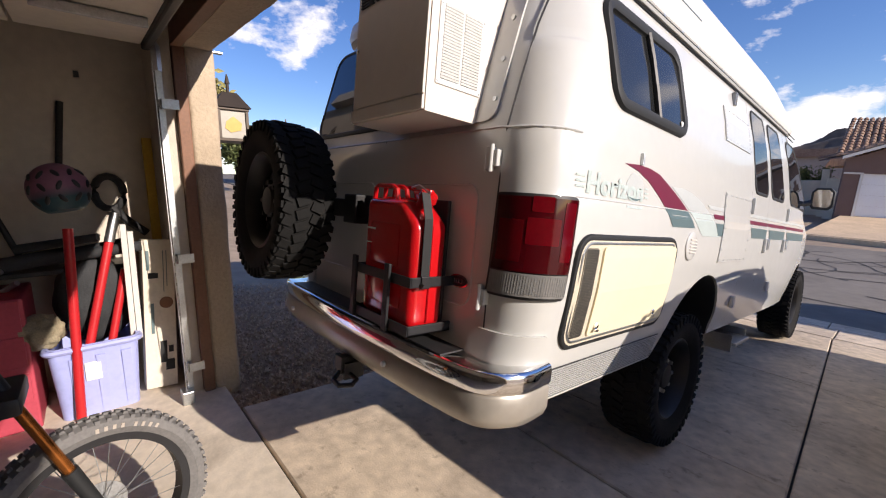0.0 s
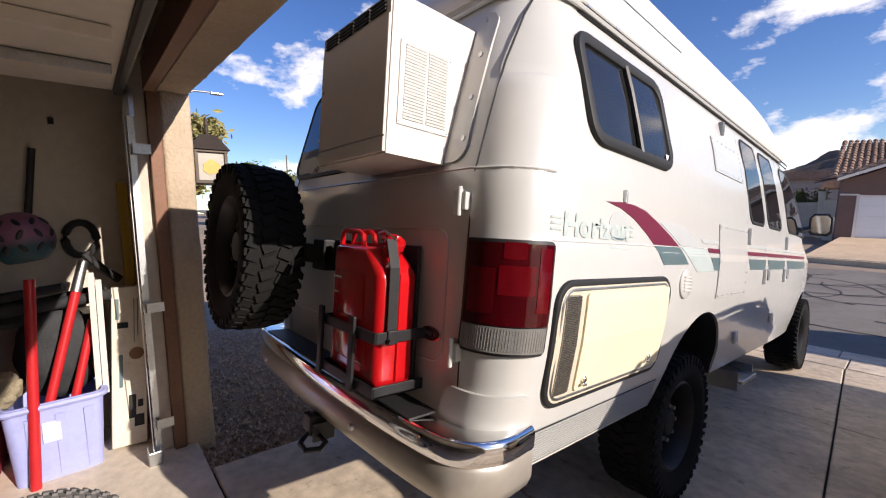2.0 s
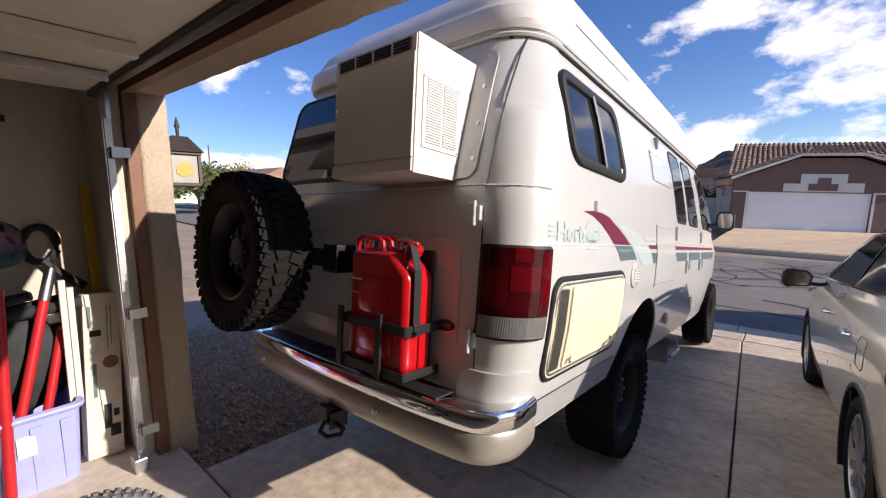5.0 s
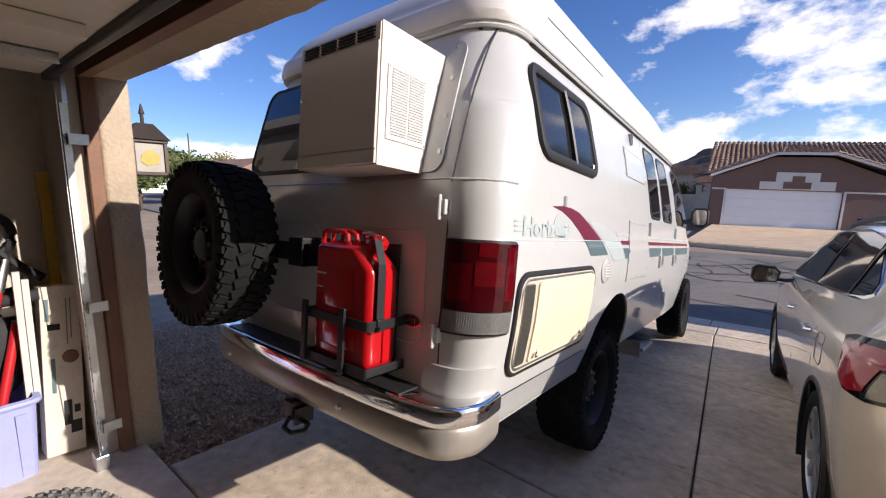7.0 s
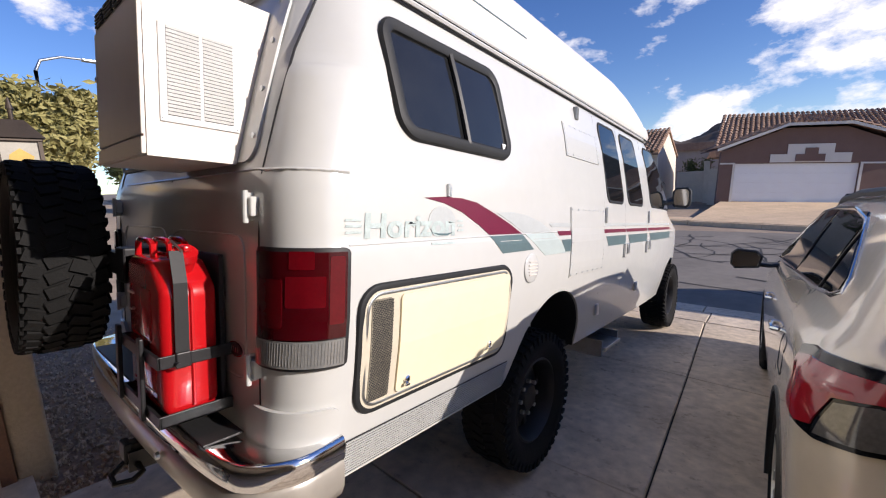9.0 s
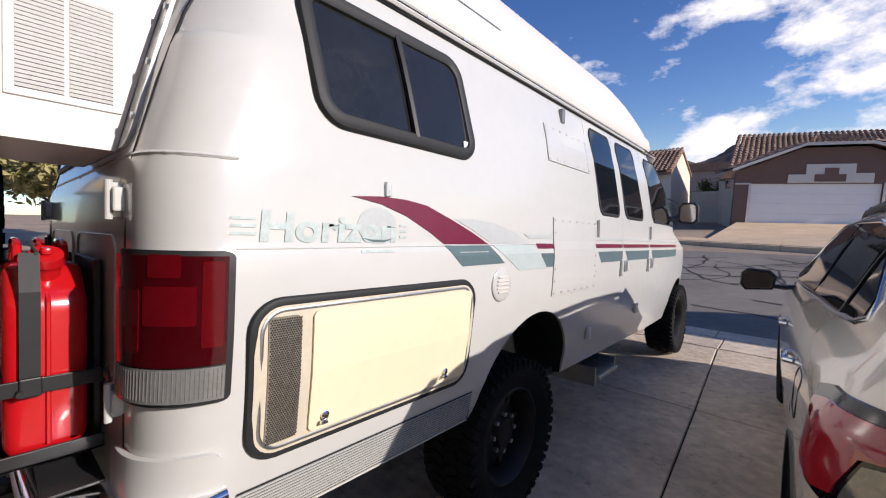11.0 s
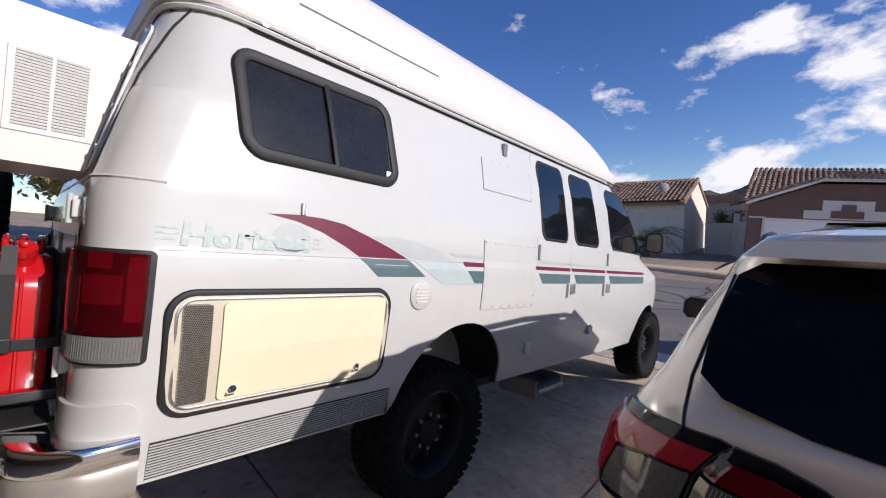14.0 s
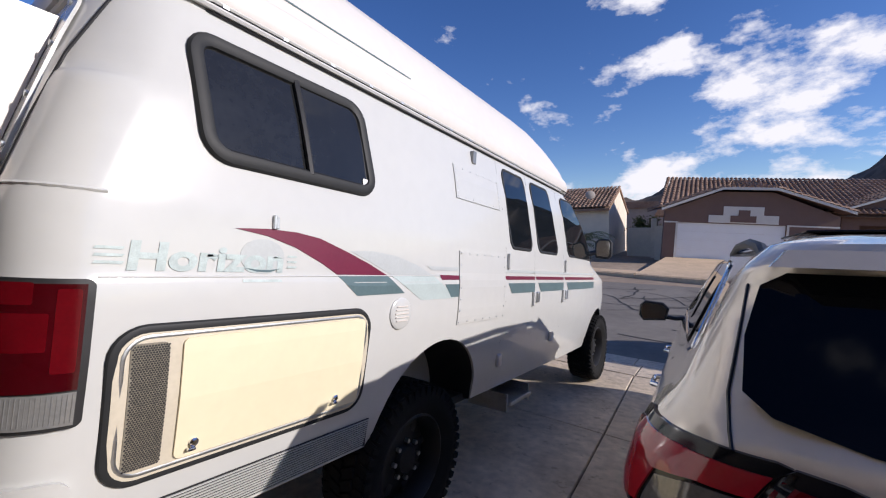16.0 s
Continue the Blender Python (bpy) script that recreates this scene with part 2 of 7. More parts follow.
# ---- mesh helpers ----
def part(name, bm, material, parent=None, label="", smooth=False, normals=True):
    if normals:
        bmesh.ops.recalc_face_normals(bm, faces=bm.faces)
    me = bpy.data.meshes.new(name)
    bm.to_mesh(me)
    bm.free()
    if smooth:
        me.shade_smooth()
        me.set_sharp_from_angle(angle=radians(smooth if smooth > 1 else 38))
    for m in (material if isinstance(material, (list, tuple)) else [material]):
        me.materials.append(m)
    ob = new(name, me)
    if parent:
        ob.parent = parent
    if label:
        ob["label"] = label
    return ob


def thing(name, label, category, m=None, group="", kind=""):
    e = new(name)
    e.empty_display_size = 0.1
    if m is not None:
        e.matrix_basis = m
    return tagged(e, label, category, group, kind)


def box(bm, x0, x1, y0, y1, z0, z1, bev=0.0, m=None, seg=2):
    vs = [bm.verts.new(p) for p in ((x0, y0, z0), (x1, y0, z0), (x1, y1, z0), (x0, y1, z0), (x0, y0, z1), (x1, y0, z1), (x1, y1, z1), (x0, y1, z1))]
    fs = [bm.faces.new([vs[i] for i in q]) for q in ((3, 2, 1, 0), (4, 5, 6, 7), (0, 1, 5, 4), (1, 2, 6, 5), (2, 3, 7, 6), (3, 0, 4, 7))]
    if m is not None:
        for v in vs:
            v.co = m @ v.co
    if bev:
        bmesh.ops.bevel(bm, geom=list({e for f in fs for e in f.edges}), offset=bev, segments=seg, affect="EDGES", profile=0.5)


def B(*a, **k):
    bm = bmesh.new()
    box(bm, *a, **k)
    return bm


def rod(bm, p0, p1, r0, r1=None, n=12, caps=True):
    p0, p1 = Vector(p0), Vector(p1)
    r1 = r0 if r1 is None else r1
    q = (p1 - p0).to_track_quat("Z", "Y").to_matrix()
    rings = []
    for p, r in ((p0, r0), (p1, r1)):
        rings.append([bm.verts.new(p + q @ Vector((r * math.cos(2 * math.pi * i / n), r * math.sin(2 * math.pi * i / n), 0))) for i in range(n)])
    for i in range(n):
        bm.faces.new((rings[0][i], rings[0][(i + 1) % n], rings[1][(i + 1) % n], rings[1][i]))
    if caps:
        bm.faces.new(rings[0][::-1])
        bm.faces.new(rings[1])


def tube(bm, pts, r, n=8, closed=False, flat=1.0, up=(0, 0, 1)):
    pts = [Vector(p) for p in pts]
    k = len(pts)
    rings = []
    up = Vector(up)
    for i, p in enumerate(pts):
        a = pts[(i - 1) % k] if closed or i else p
        b = pts[(i + 1) % k] if closed or i < k - 1 else p
        d = (b - a).normalized()
        s = d.cross(up)
        if s.length < 1e-3:
            s = d.cross(Vector((0, 1, 0)))
        s.normalize()
        w = s.cross(d)
        rr = r[i] if isinstance(r, (list, tuple)) else r
        rings.append([bm.verts.new(p + s * rr * math.cos(2 * math.pi * j / n) + w * rr * flat * math.sin(2 * math.pi * j / n)) for j in range(n)])
    for i in range(k if closed else k - 1):
        a, b = rings[i], rings[(i + 1) % k]
        for j in range(n):
            bm.faces.new((a[j], a[(j + 1) % n], b[(j + 1) % n], b[j]))
    if not closed:
        bm.faces.new(rings[0][::-1])
        bm.faces.new(rings[-1])


def lathe(bm, prof, n=48, axis="X", c=(0, 0, 0), closed=False):
    """prof: (along the axis, radius)."""
    rings = []
    for a, r in prof:
        ring = []
        for i in range(n):
            t = 2 * math.pi * i / n
            u, v = r * math.cos(t), r * math.sin(t)
            p = {"X": (a, u, v), "Y": (u, a, v), "Z": (u, v, a)}[axis]
            ring.append(bm.verts.new(Vector(p) + Vector(c)))
        rings.append(ring)
    k = len(rings)
    for j in range(k if closed else k - 1):
        a, b = rings[j], rings[(j + 1) % k]
        for i in range(n):
            bm.faces.new((a[i], a[(i + 1) % n], b[(i + 1) % n], b[i]))
    if not closed:
        bm.faces.new(rings[0][::-1])
        bm.faces.new(rings[-1])


def prism(bm, poly, h0, h1, axis="Z"):
    def p(a, b, h):
        return {"Z": (a, b, h), "Y": (a, h, b), "X": (h, a, b)}[axis]
    lo = [bm.verts.new(p(a, b, h0)) for a, b in poly]
    hi = [bm.verts.new(p(a, b, h1)) for a, b in poly]
    n = len(poly)
    bm.faces.new(lo[::-1])
    bm.faces.new(hi)
    for i in range(n):
        bm.faces.new((lo[i], lo[(i + 1) % n], hi[(i + 1) % n], hi[i]))


def flat_panel(poly, y0, y1):
    """A thin upright panel facing along y."""
    bm = bmesh.new()
    prism(bm, poly, y0, y1, "Y")
    return bm


def mirror_housing(bm, poly, y0, y1):
    """A rounded mirror shell: full at its glass side and domed in front."""
    cx, cz = sum(p[0] for p in poly) / len(poly), sum(p[1] for p in poly) / len(poly)
    prev = None
    for k, y in ((.93, y0), (1.0, y0 + .008), (1.0, y0 + (y1 - y0) * .35), (.92, y0 + (y1 - y0) * .65), (.72, y0 + (y1 - y0) * .88), (.35, y1)):
        ring = [bm.verts.new((cx + (x - cx) * k, y, cz + (z - cz) * k)) for x, z in poly]
        n = len(ring)
        if prev:
            for i in range(n):
                bm.faces.new((prev[i], prev[(i + 1) % n], ring[(i + 1) % n], ring[i]))
        else:
            bm.faces.new(ring[::-1])
        prev = ring
    bm.faces.new(prev)


def interp(tab, z):
    if z <= tab[0][0]:
        return tab[0][1]
    for (a, u), (b, v) in zip(tab, tab[1:]):
        if z <= b:
            return u + (v - u) * (z - a) / (b - a)
    return tab[-1][1]


def rrect(a0, a1, b0, b1, r, n=6):
    out = []
    for ca, cb, s in ((a1 - r, b1 - r, 0), (a0 + r, b1 - r, 90), (a0 + r, b0 + r, 180), (a1 - r, b0 + r, 270)):
        for i in range(n + 1):
            t = radians(s + 90 * i / n)
            out.append((ca + r * math.cos(t), cb + r * math.sin(t)))
    return out


class Shell:
    """A car body as plan outlines stacked in height: half width, rear and front ends, rounded corners."""

    def __init__(self, hx, yr, yf, rr, rf, crown=0.0):
        self.hx, self.yr, self.yf, self.rr, self.rf, self.crown = hx, yr, yf, rr, rf, crown

    def point(self, u, z, off=0.0):
        """u: distance along the right side from the rear corner's end (forward plus; minus round the corner and along the rear)."""
        hx, yr, rr = interp(self.hx, z), interp(self.yr, z), interp(self.rr, z)
        if u >= 0:
            y = yr + rr + u
            x = hx - self.taper(y)
            return Vector((x + off, y, z))
        arc = rr * math.pi / 2
        if u > -arc:
            t = -u / rr
            return Vector((hx - rr + (rr + off) * math.cos(t), yr + rr - (rr + off) * math.sin(t), z))
        x = hx - rr - (-u - arc)
        return Vector((x, yr - off - self.crown * (1 - (x / max(hx, 0.1)) ** 2), z))

    def taper(self, y):
        return 0.0

    def side(self, y, z, off=0.0):
        return self.point(y - interp(self.yr, z) - interp(self.rr, z), z, off)

    def rear(self, x, z, off=0.0):
        hx, rr = interp(self.hx, z), interp(self.rr, z)
        return self.point(-(hx - rr - x) - rr * math.pi / 2, z, off) if x < hx - rr else self.point(-rr * math.acos(max(-1, min(1, (x - hx + rr) / rr))), z, off)

    def ring(self, z, off=0.0, nc=7, ns=26, nr=8):
        hx, yr, yf, rr, rf = (interp(t, z) for t in (self.hx, self.yr, self.yf, self.rr, self.rf))
        pts = []
        for i in range(nr):
            x = (hx - rr) * i / nr
            pts.append((x, yr - self.crown * (1 - (x / hx) ** 2)))
        for i in range(nc):
            t = math.pi / 2 * i / (nc - 1)
            pts.append((hx - rr + rr * math.sin(t), yr + rr - rr * math.cos(t)))
        y0, y1 = yr + rr, yf - rf
        for i in range(1, ns):
            y = y0 + (y1 - y0) * i / ns
            pts.append((hx - self.taper(y), y))
        hf = hx - self.taper(y1)
        rx = min(rf, hf * 0.9)
        for i in range(nc):
            t = math.pi / 2 * i / (nc - 1)
            pts.append((hf - rx + rx * math.cos(t), y1 + rf * math.sin(t)))
        for i in range(1, 5):
            pts.append(((hf - rx) * (1 - i / 4), yf))
        full = pts + [(-x, y) for x, y in pts[-2:0:-1]]
        return [Vector((x, y, z)) for x, y in full]

    def mesh(self, zs):
        bm = bmesh.new()
        prev = None
        for k, z in enumerate(zs):
            ring = [bm.verts.new(p) for p in self.ring(z)]
            if prev:
                for i in range(len(ring)):
                    bm.faces.new((prev[i], prev[(i + 1) % len(ring)], ring[(i + 1) % len(ring)], ring[i]))
            else:
                bm.faces.new(ring[::-1])
            prev = ring
        bm.faces.new(prev)
        return bm

    def sheet(self, poly, off, thick=0.0, where="side", step=0.05):
        """A panel on the surface: outline in (along, height); off: proud of it; thick: its rim back to the surface."""
        bm = bmesh.new()
        f = bm.faces.new([bm.verts.new((a, b, 0)) for a, b in poly])
        for ax in (0, 1):
            lo, hi = min(p[ax] for p in poly), max(p[ax] for p in poly)
            n = int((hi - lo) / step)
            for i in range(1, n + 1):
                co, no = [0, 0, 0], [0, 0, 0]
                co[ax], no[ax] = lo + (hi - lo) * i / (n + 1), 1
                bmesh.ops.bisect_plane(bm, geom=bm.verts[:] + bm.edges[:] + bm.faces[:], plane_co=co, plane_no=no)
        fn = {"side": self.side, "rear": self.rear, "wrap": self.point}[where]
        if thick:
            r = bmesh.ops.extrude_face_region(bm, geom=bm.faces[:])
            top = {v for v in r["geom"] if isinstance(v, bmesh.types.BMVert)}
        else:
            top = set(bm.verts)
        for v in bm.verts:
            v.co = fn(v.co.x, v.co.y, off if v in top else off - thick)
        return bm

    def loop(self, bm, poly, r, off, where="side", n=8, flat=1.0):
        fn = {"side": self.side, "rear": self.rear, "wrap": self.point}[where]
        tube(bm, [fn(a, b, off) for a, b in poly], r, n, True, flat, (0, 1, 0) if where == "rear" else (1, 0, 0))


def carve(ob, cutters):
    """Cut the cutters (bmeshes) out of the mesh of ob."""
    for c in cutters:
        me = bpy.data.meshes.new("cutter")
        bmesh.ops.recalc_face_normals(c, faces=c.faces)
        c.to_mesh(me)
        c.free()
        co = new("cutter", me)
        co.parent = ob.parent
        md = ob.modifiers.new("cut", "BOOLEAN")
        md.operation, md.object, md.solver = "DIFFERENCE", co, "EXACT"
        bpy.context.view_layer.update()
        res = bpy.data.meshes.new_from_object(ob.evaluated_get(bpy.context.evaluated_depsgraph_get()))
        ob.modifiers.clear()
        ob.data = res
        bpy.data.objects.remove(co)
    ob.data.shade_smooth()
    ob.data.set_sharp_from_angle(angle=radians(32))


# ---- ground and street ----
GROUND = [(-30, 0.37), (-0.5, 0.37), (1.7, 0.165), (3.85, 0.0), (5.5, -0.095), (7.1, -0.18)]
STREET_Z, FAR_Y = -0.24, 17.5


def lift(x):
    """The land rises gently to the west."""
    return 0.045 * min(70.0, max(0.0, -x - 3.0))


def gz(y):
    return interp(GROUND, y)


def build_ground():
    bm = bmesh.new()
    ys = [-400, -30, -6, -0.5, 1.7, 3.85, 5.5, 6.95, 7.15, 17.3, 17.5, 24, 29, 60, 900]
    zs = [0.3, 0.3, 0.27, 0.23, 0.03, -0.14, -0.235, -0.31, -0.33, -0.33, -0.24, -0.12, -0.06, 0.3, 0.4]
    xs = [-900, -60, -20, -8, -4, -1, 2, 5, 9, 20, 60, 900]
    grid = [[bm.verts.new((x, y, z + lift(x))) for x in xs] for y, z in zip(ys, zs)]
    for a, b in zip(grid, grid[1:]):
        for i in range(len(xs) - 1):
            bm.faces.new((a[i], a[i + 1], b[i + 1], b[i]))
    tagged(part("ground", bm, M_EARTH), "bare tan desert earth around the houses", "ground", kind="structure")


build_ground()


def slab(poly, th=0.09, bev=0.008):
    """A paving slab on the slope, from its plan outline."""
    bm = bmesh.new()
    top = [bm.verts.new((x, y, gz(y))) for x, y in poly]
    low = [bm.verts.new((x, y, gz(y) - th)) for x, y in poly]
    f = bm.faces.new(top)
    n = len(poly)
    for i in range(n):
        bm.faces.new((top[i], low[i], low[(i + 1) % n], top[(i + 1) % n]))
    bm.faces.new(low[::-1])
    bmesh.ops.bevel(bm, geom=list(f.edges), offset=bev, segments=1, affect="EDGES")
    return bm


def jx(x, y):
    """The driveway's joints lean a little to the van's axis."""
    return x - 0.056 * (y - 3.4)


def build_driveway():
    drive = thing("driveway", "sloping concrete driveway slabs with dirty expansion joints", "driveway", kind="structure")
    g = 0.007
    rows = [(-0.5, 0.83), (0.83, 1.7), (1.7, 3.83), (3.83, 6.04)]
    cols = [(-1.25, 1.445), (1.445, 4.3)]
    bm = bmesh.new()
    for y0, y1 in ((-0.5, 1.7), (1.7, 3.85), (3.85, 5.5), (5.5, 7.05)):
        vs = [bm.verts.new((x, y, gz(y) - 0.03)) for x, y in ((jx(-1.22, y0), y0), (4.3, y0), (4.3, y1), (jx(-1.22, y1), y1))]
        bm.faces.new(vs)
    part("joint_bed", bm, M_JOINT, drive)
    for x0, x1 in cols:
        for y0, y1 in rows:
            ga, gb = (0.001 if y0 == 1.7 else g), (0.001 if y1 == 1.7 else g)
            yy = (lambda x, y: y - 0.06 * (x - 1.5) if y > 0 and y != 1.7 else y)
            poly = [(jx(x0, y0) + g, yy(x0, y0) + ga), (jx(x1, y0) - g, yy(x1, y0) + ga), (jx(x1, y1) - g, yy(x1, y1) - gb), (jx(x0, y1) + g, yy(x0, y1) - gb)]
            part("slab", slab(poly), M_CONC, drive)
    # the pavement and kerb strip across the driveway's foot
    walkway = thing("pavement", "pale concrete pavement strip with cross joints at the driveway foot", "pavement", kind="structure")
    xs = [-9.2, -7.4, -5.6, -3.8, -2.0, -0.3, 1.305, 3.1, 4.9, 6.7, 8.5, 10.3]
    for i in range(len(xs) - 1):
        for y0, y1, s in ((6.05, 6.65, 0.0), (6.66, 7.09, -0.12)):
            poly = [(xs[i] + s + g, y0 - 0.06 * (xs[i] - 1.5) + g), (xs[i + 1] + s - g, y0 - 0.06 * (xs[i + 1] - 1.5) + g), (xs[i + 1] + s - g, y1 - 0.06 * (xs[i + 1] - 1.5) - g), (xs[i] + s + g, y1 - 0.06 * (xs[i] - 1.5) - g)]
            part("slab", slab(poly), M_CONC, walkway)


def build_street():
    bm = bmesh.new()
    pts0 = [(x, 7.10 - 0.06 * (x - 1.5)) for x in (-73, -3, 0, 10, 60)]
    pts1 = [(60, 6.0), (30, 12.0), (12, 15.2), (5, 17.0), (0, 18.0), (-3, 18.3), (-73, 23)]
    vs = [bm.verts.new((x, y, STREET_Z + lift(x))) for x, y in pts0 + pts1]
    lo = [bm.verts.new((x, y, STREET_Z + lift(x) - 0.1)) for x, y in pts0 + pts1]
    k = len(vs)
    bm.faces.new((vs[0], vs[1], vs[k - 2], vs[k - 1]))
    bm.faces.new(vs[1:k - 1])
    for i in range(len(vs)):
        bm.faces.new((vs[i], lo[i], lo[(i + 1) % len(vs)], vs[(i + 1) % len(vs)]))
    road = tagged(part("road", bm, M_ASPH), "sun-bleached grey asphalt street with sealed cracks", "road", kind="structure")
    rng = random.Random(5)
    bm = bmesh.new()
    for k in range(60):
        x, y = rng.uniform(-9, 9), rng.uniform(7.8, 16)
        a = rng.choice((0.1, 0.2, 1.4, 1.7, -0.2)) + rng.uniform(-0.3, 0.3)
        pts = []
        for s in range(rng.randint(5, 12)):
            pts.append((x, y, STREET_Z + lift(x) + 0.006))
            a += rng.uniform(-0.5, 0.5)
            x, y = x + 0.5 * math.cos(a), y + 0.5 * math.sin(a)
            if y < 7.5 or y > 16.5:
                break
        if len(pts) < 3:
            continue
        w = rng.uniform(0.02, 0.045)
        prev = None
        for i, p in enumerate(pts):
            d = (Vector(pts[min(i + 1, len(pts) - 1)]) - Vector(pts[max(i - 1, 0)])).normalized()
            s = Vector((-d.y, d.x, 0)) * w * rng.uniform(0.6, 1.3)
            cur = (bm.verts.new(Vector(p) + s), bm.verts.new(Vector(p) - s))
            if prev:
                bm.faces.new((prev[0], prev[1], cur[1], cur[0]))
            prev = cur
    part("crack_seal", bm, M_CRACK, road, "dark wandering crack sealant")["kind"] = "stuff"


def build_gravel():
    bm = bmesh.new()
    vs = []
    ys = [-0.62, 1.7, 5.3]
    for y in ys:
        vs.append((bm.verts.new((-8.5, y, gz(y) - 0.06)), bm.verts.new((jx(-1.23, y), y, gz(y) - 0.06))))
    for a, b in zip(vs, vs[1:]):
        bm.faces.new((a[0], a[1], b[1], b[0]))
    bed = tagged(part("gravel_bed", bm, M_GRAVELBED), "brown-grey decorative gravel beside the driveway", "gravel", kind="structure")
    rng = random.Random(3)
    V, F = [], []
    octa = [(1, 0, 0), (-1, 0, 0), (0, 1, 0), (0, -1, 0), (0, 0, 1), (0, 0, -1)]
    tri = [(0, 2, 4), (2, 1, 4), (1, 3, 4), (3, 0, 4), (2, 0, 5), (1, 2, 5), (3, 1, 5), (0, 3, 5)]
    for k in range(17000):
        y = rng.uniform(-0.6, 4.8)
        x = jx(-1.25, y) - (rng.random() ** 1.6) * 5.0
        r = rng.uniform(0.009, 0.025)
        q = Euler((rng.uniform(0, 6), rng.uniform(0, 6), rng.uniform(0, 6))).to_matrix()
        s = Vector((r * rng.uniform(0.8, 1.3), r * rng.uniform(0.7, 1.2), r * rng.uniform(0.5, 0.9)))
        i0 = len(V)
        for o in octa:
            p = q @ Vector((o[0] * s.x, o[1] * s.y, o[2] * s.z))
            V.append((x + p.x, y + p.y, gz(y) - 0.045 + p.z))
        F += [(a + i0, b + i0, c + i0) for a, b, c in tri]
    me = bpy.data.meshes.new("gravel")
    me.from_pydata(V, [], F)
    me.materials.append(M_STONE)
    tagged(new("gravel", me), "loose mixed brown and grey gravel stones", "gravel", kind="stuff")


build_driveway()
build_street()
build_gravel()

# ---- the camper van ----
VAN = pose(-0.009, -0.057, 0.592, -6, 0, 0)


class VanShell(Shell):
    def taper(self, y):
        return 0.10 * max(0.0, (y - 4.0) / 2.0) ** 2


van_shell = VanShell(
    hx=[(0.44, 0.905), (0.60, 0.950), (0.75, 0.975), (0.90, 0.999), (1.05, 1.012), (1.25, 1.016), (1.275, 1.009), (1.5, 0.999), (1.66, 0.978), (1.9, 0.938), (2.08, 0.894), (2.20, 0.868), (2.24, 0.862)],
    yr=[(0.44, -0.04), (0.62, -0.065), (1.45, -0.065), (1.52, -0.045), (1.8, 0.02), (2.12, 0.10), (2.24, 0.145)],
    yf=[(0.44, 5.98), (0.6, 6.05), (1.0, 6.03), (1.25, 5.9), (1.34, 5.55), (1.42, 5.25), (1.8, 4.85), (2.24, 4.3)],
    rr=[(0.44, 0.17), (1.5, 0.18), (2.24, 0.22)],
    rf=[(0.44, 0.35), (2.24, 0.3)], crown=0.0)
SH = van_shell


def wheel(parent, name, c, r, w, out, rim_mat, tread=46, spokes=8):
    """A wheel with a lugged tyre. out: +1 when its face looks to +x."""
    hub = new(name)
    hub.parent = parent
    hub.matrix_basis = pose(*c, 0, 0, 0 if out > 0 else 180)
    rb = r - 0.016
    bm = bmesh.new()
    prof = [(-w * .40, r * .60), (-w * .5, r * .72), (-w * .5, r * .88), (-w * .44, rb * .975), (-w * .3, rb), (0, rb * 1.004), (w * .3, rb), (w * .44, rb * .975), (w * .5, r * .88), (w * .5, r * .72), (w * .40, r * .60)]
    bc = bmesh.new()
    lathe(bc, prof, 64, "X", closed=True)
    for i in range(tread):
        a = 2 * math.pi * i / tread
        for row, (x0, x1, sk) in enumerate(((-.50, -.30, .5), (-.27, -.03, 0), (.01, .26, .5), (.30, .50, 0))):
            t = a + sk * 2 * math.pi / tread
            m = Matrix.Rotation(t, 4, "X") @ Matrix.Translation((0, 0, rb - 0.004)) @ Matrix.Rotation((-1) ** row * 0.35, 4, "Z")
            dr = -0.012 if row in (0, 3) else 0
            box(bm, x0 * w, x1 * w, -.36 * 2 * math.pi * r / tread, .36 * 2 * math.pi * r / tread, -0.01 + dr, 0.018 + dr, m=m)
        for s in (-1, 1):
            m = Matrix.Rotation(a, 4, "X") @ Matrix.Translation((s * w * .497, 0, r * .90))
            box(bm, -0.006, 0.006, -.012, .012 + .008 * (i % 2), -r * .05, r * .06, m=m)
    part("tyre", bc, M_RUBBER, hub, "black all-terrain tyre", smooth=40)
    part("tread", bm, M_RUBBER, hub, "deep tread lugs", smooth=40)["kind"] = "stuff"
    bm = bmesh.new()
    lathe(bm, [(-w * .4, r * .60), (w * .40, r * .60), (w * .42, r * .575), (w * .33, r * .54), (w * .05, r * .50), (-w * .38, r * .52)], 48, "X", closed=True)
    part("rim", bm, rim_mat, hub, smooth=40)
    bm = bmesh.new()
    lathe(bm, [(-.02, r * .50), (0.0, r * .50), (w * .12, r * .30), (w * .16, r * .20), (w * .26, r * .17), (w * .28, r * .11), (w * .28, 0.002)], 40, "X")
    part("wheel_disc", bm, rim_mat, hub, smooth=40)
    for i in range(spokes):
        bm = bmesh.new()
        t = 2 * math.pi * i / spokes
        rod(bm, (w * .17, r * .235 * math.cos(t), r * .235 * math.sin(t)), (w * .25, r * .235 * math.cos(t), r * .235 * math.sin(t)), 0.013, n=6)
        part("lug_nut", bm, M_STEEL if rim_mat is not M_BLACKM else M_BLACK, hub)
        bm = bmesh.new()
        m = Matrix.Rotation(t + .2, 4, "X") @ Matrix.Translation((w * .06, 0, r * .40))
        box(bm, -0.01, 0.012, -r * .05, r * .05, -r * .07, r * .07, 0.008, m=m)
        part("wheel_slot", bm, M_BLACK, hub)
    return hub


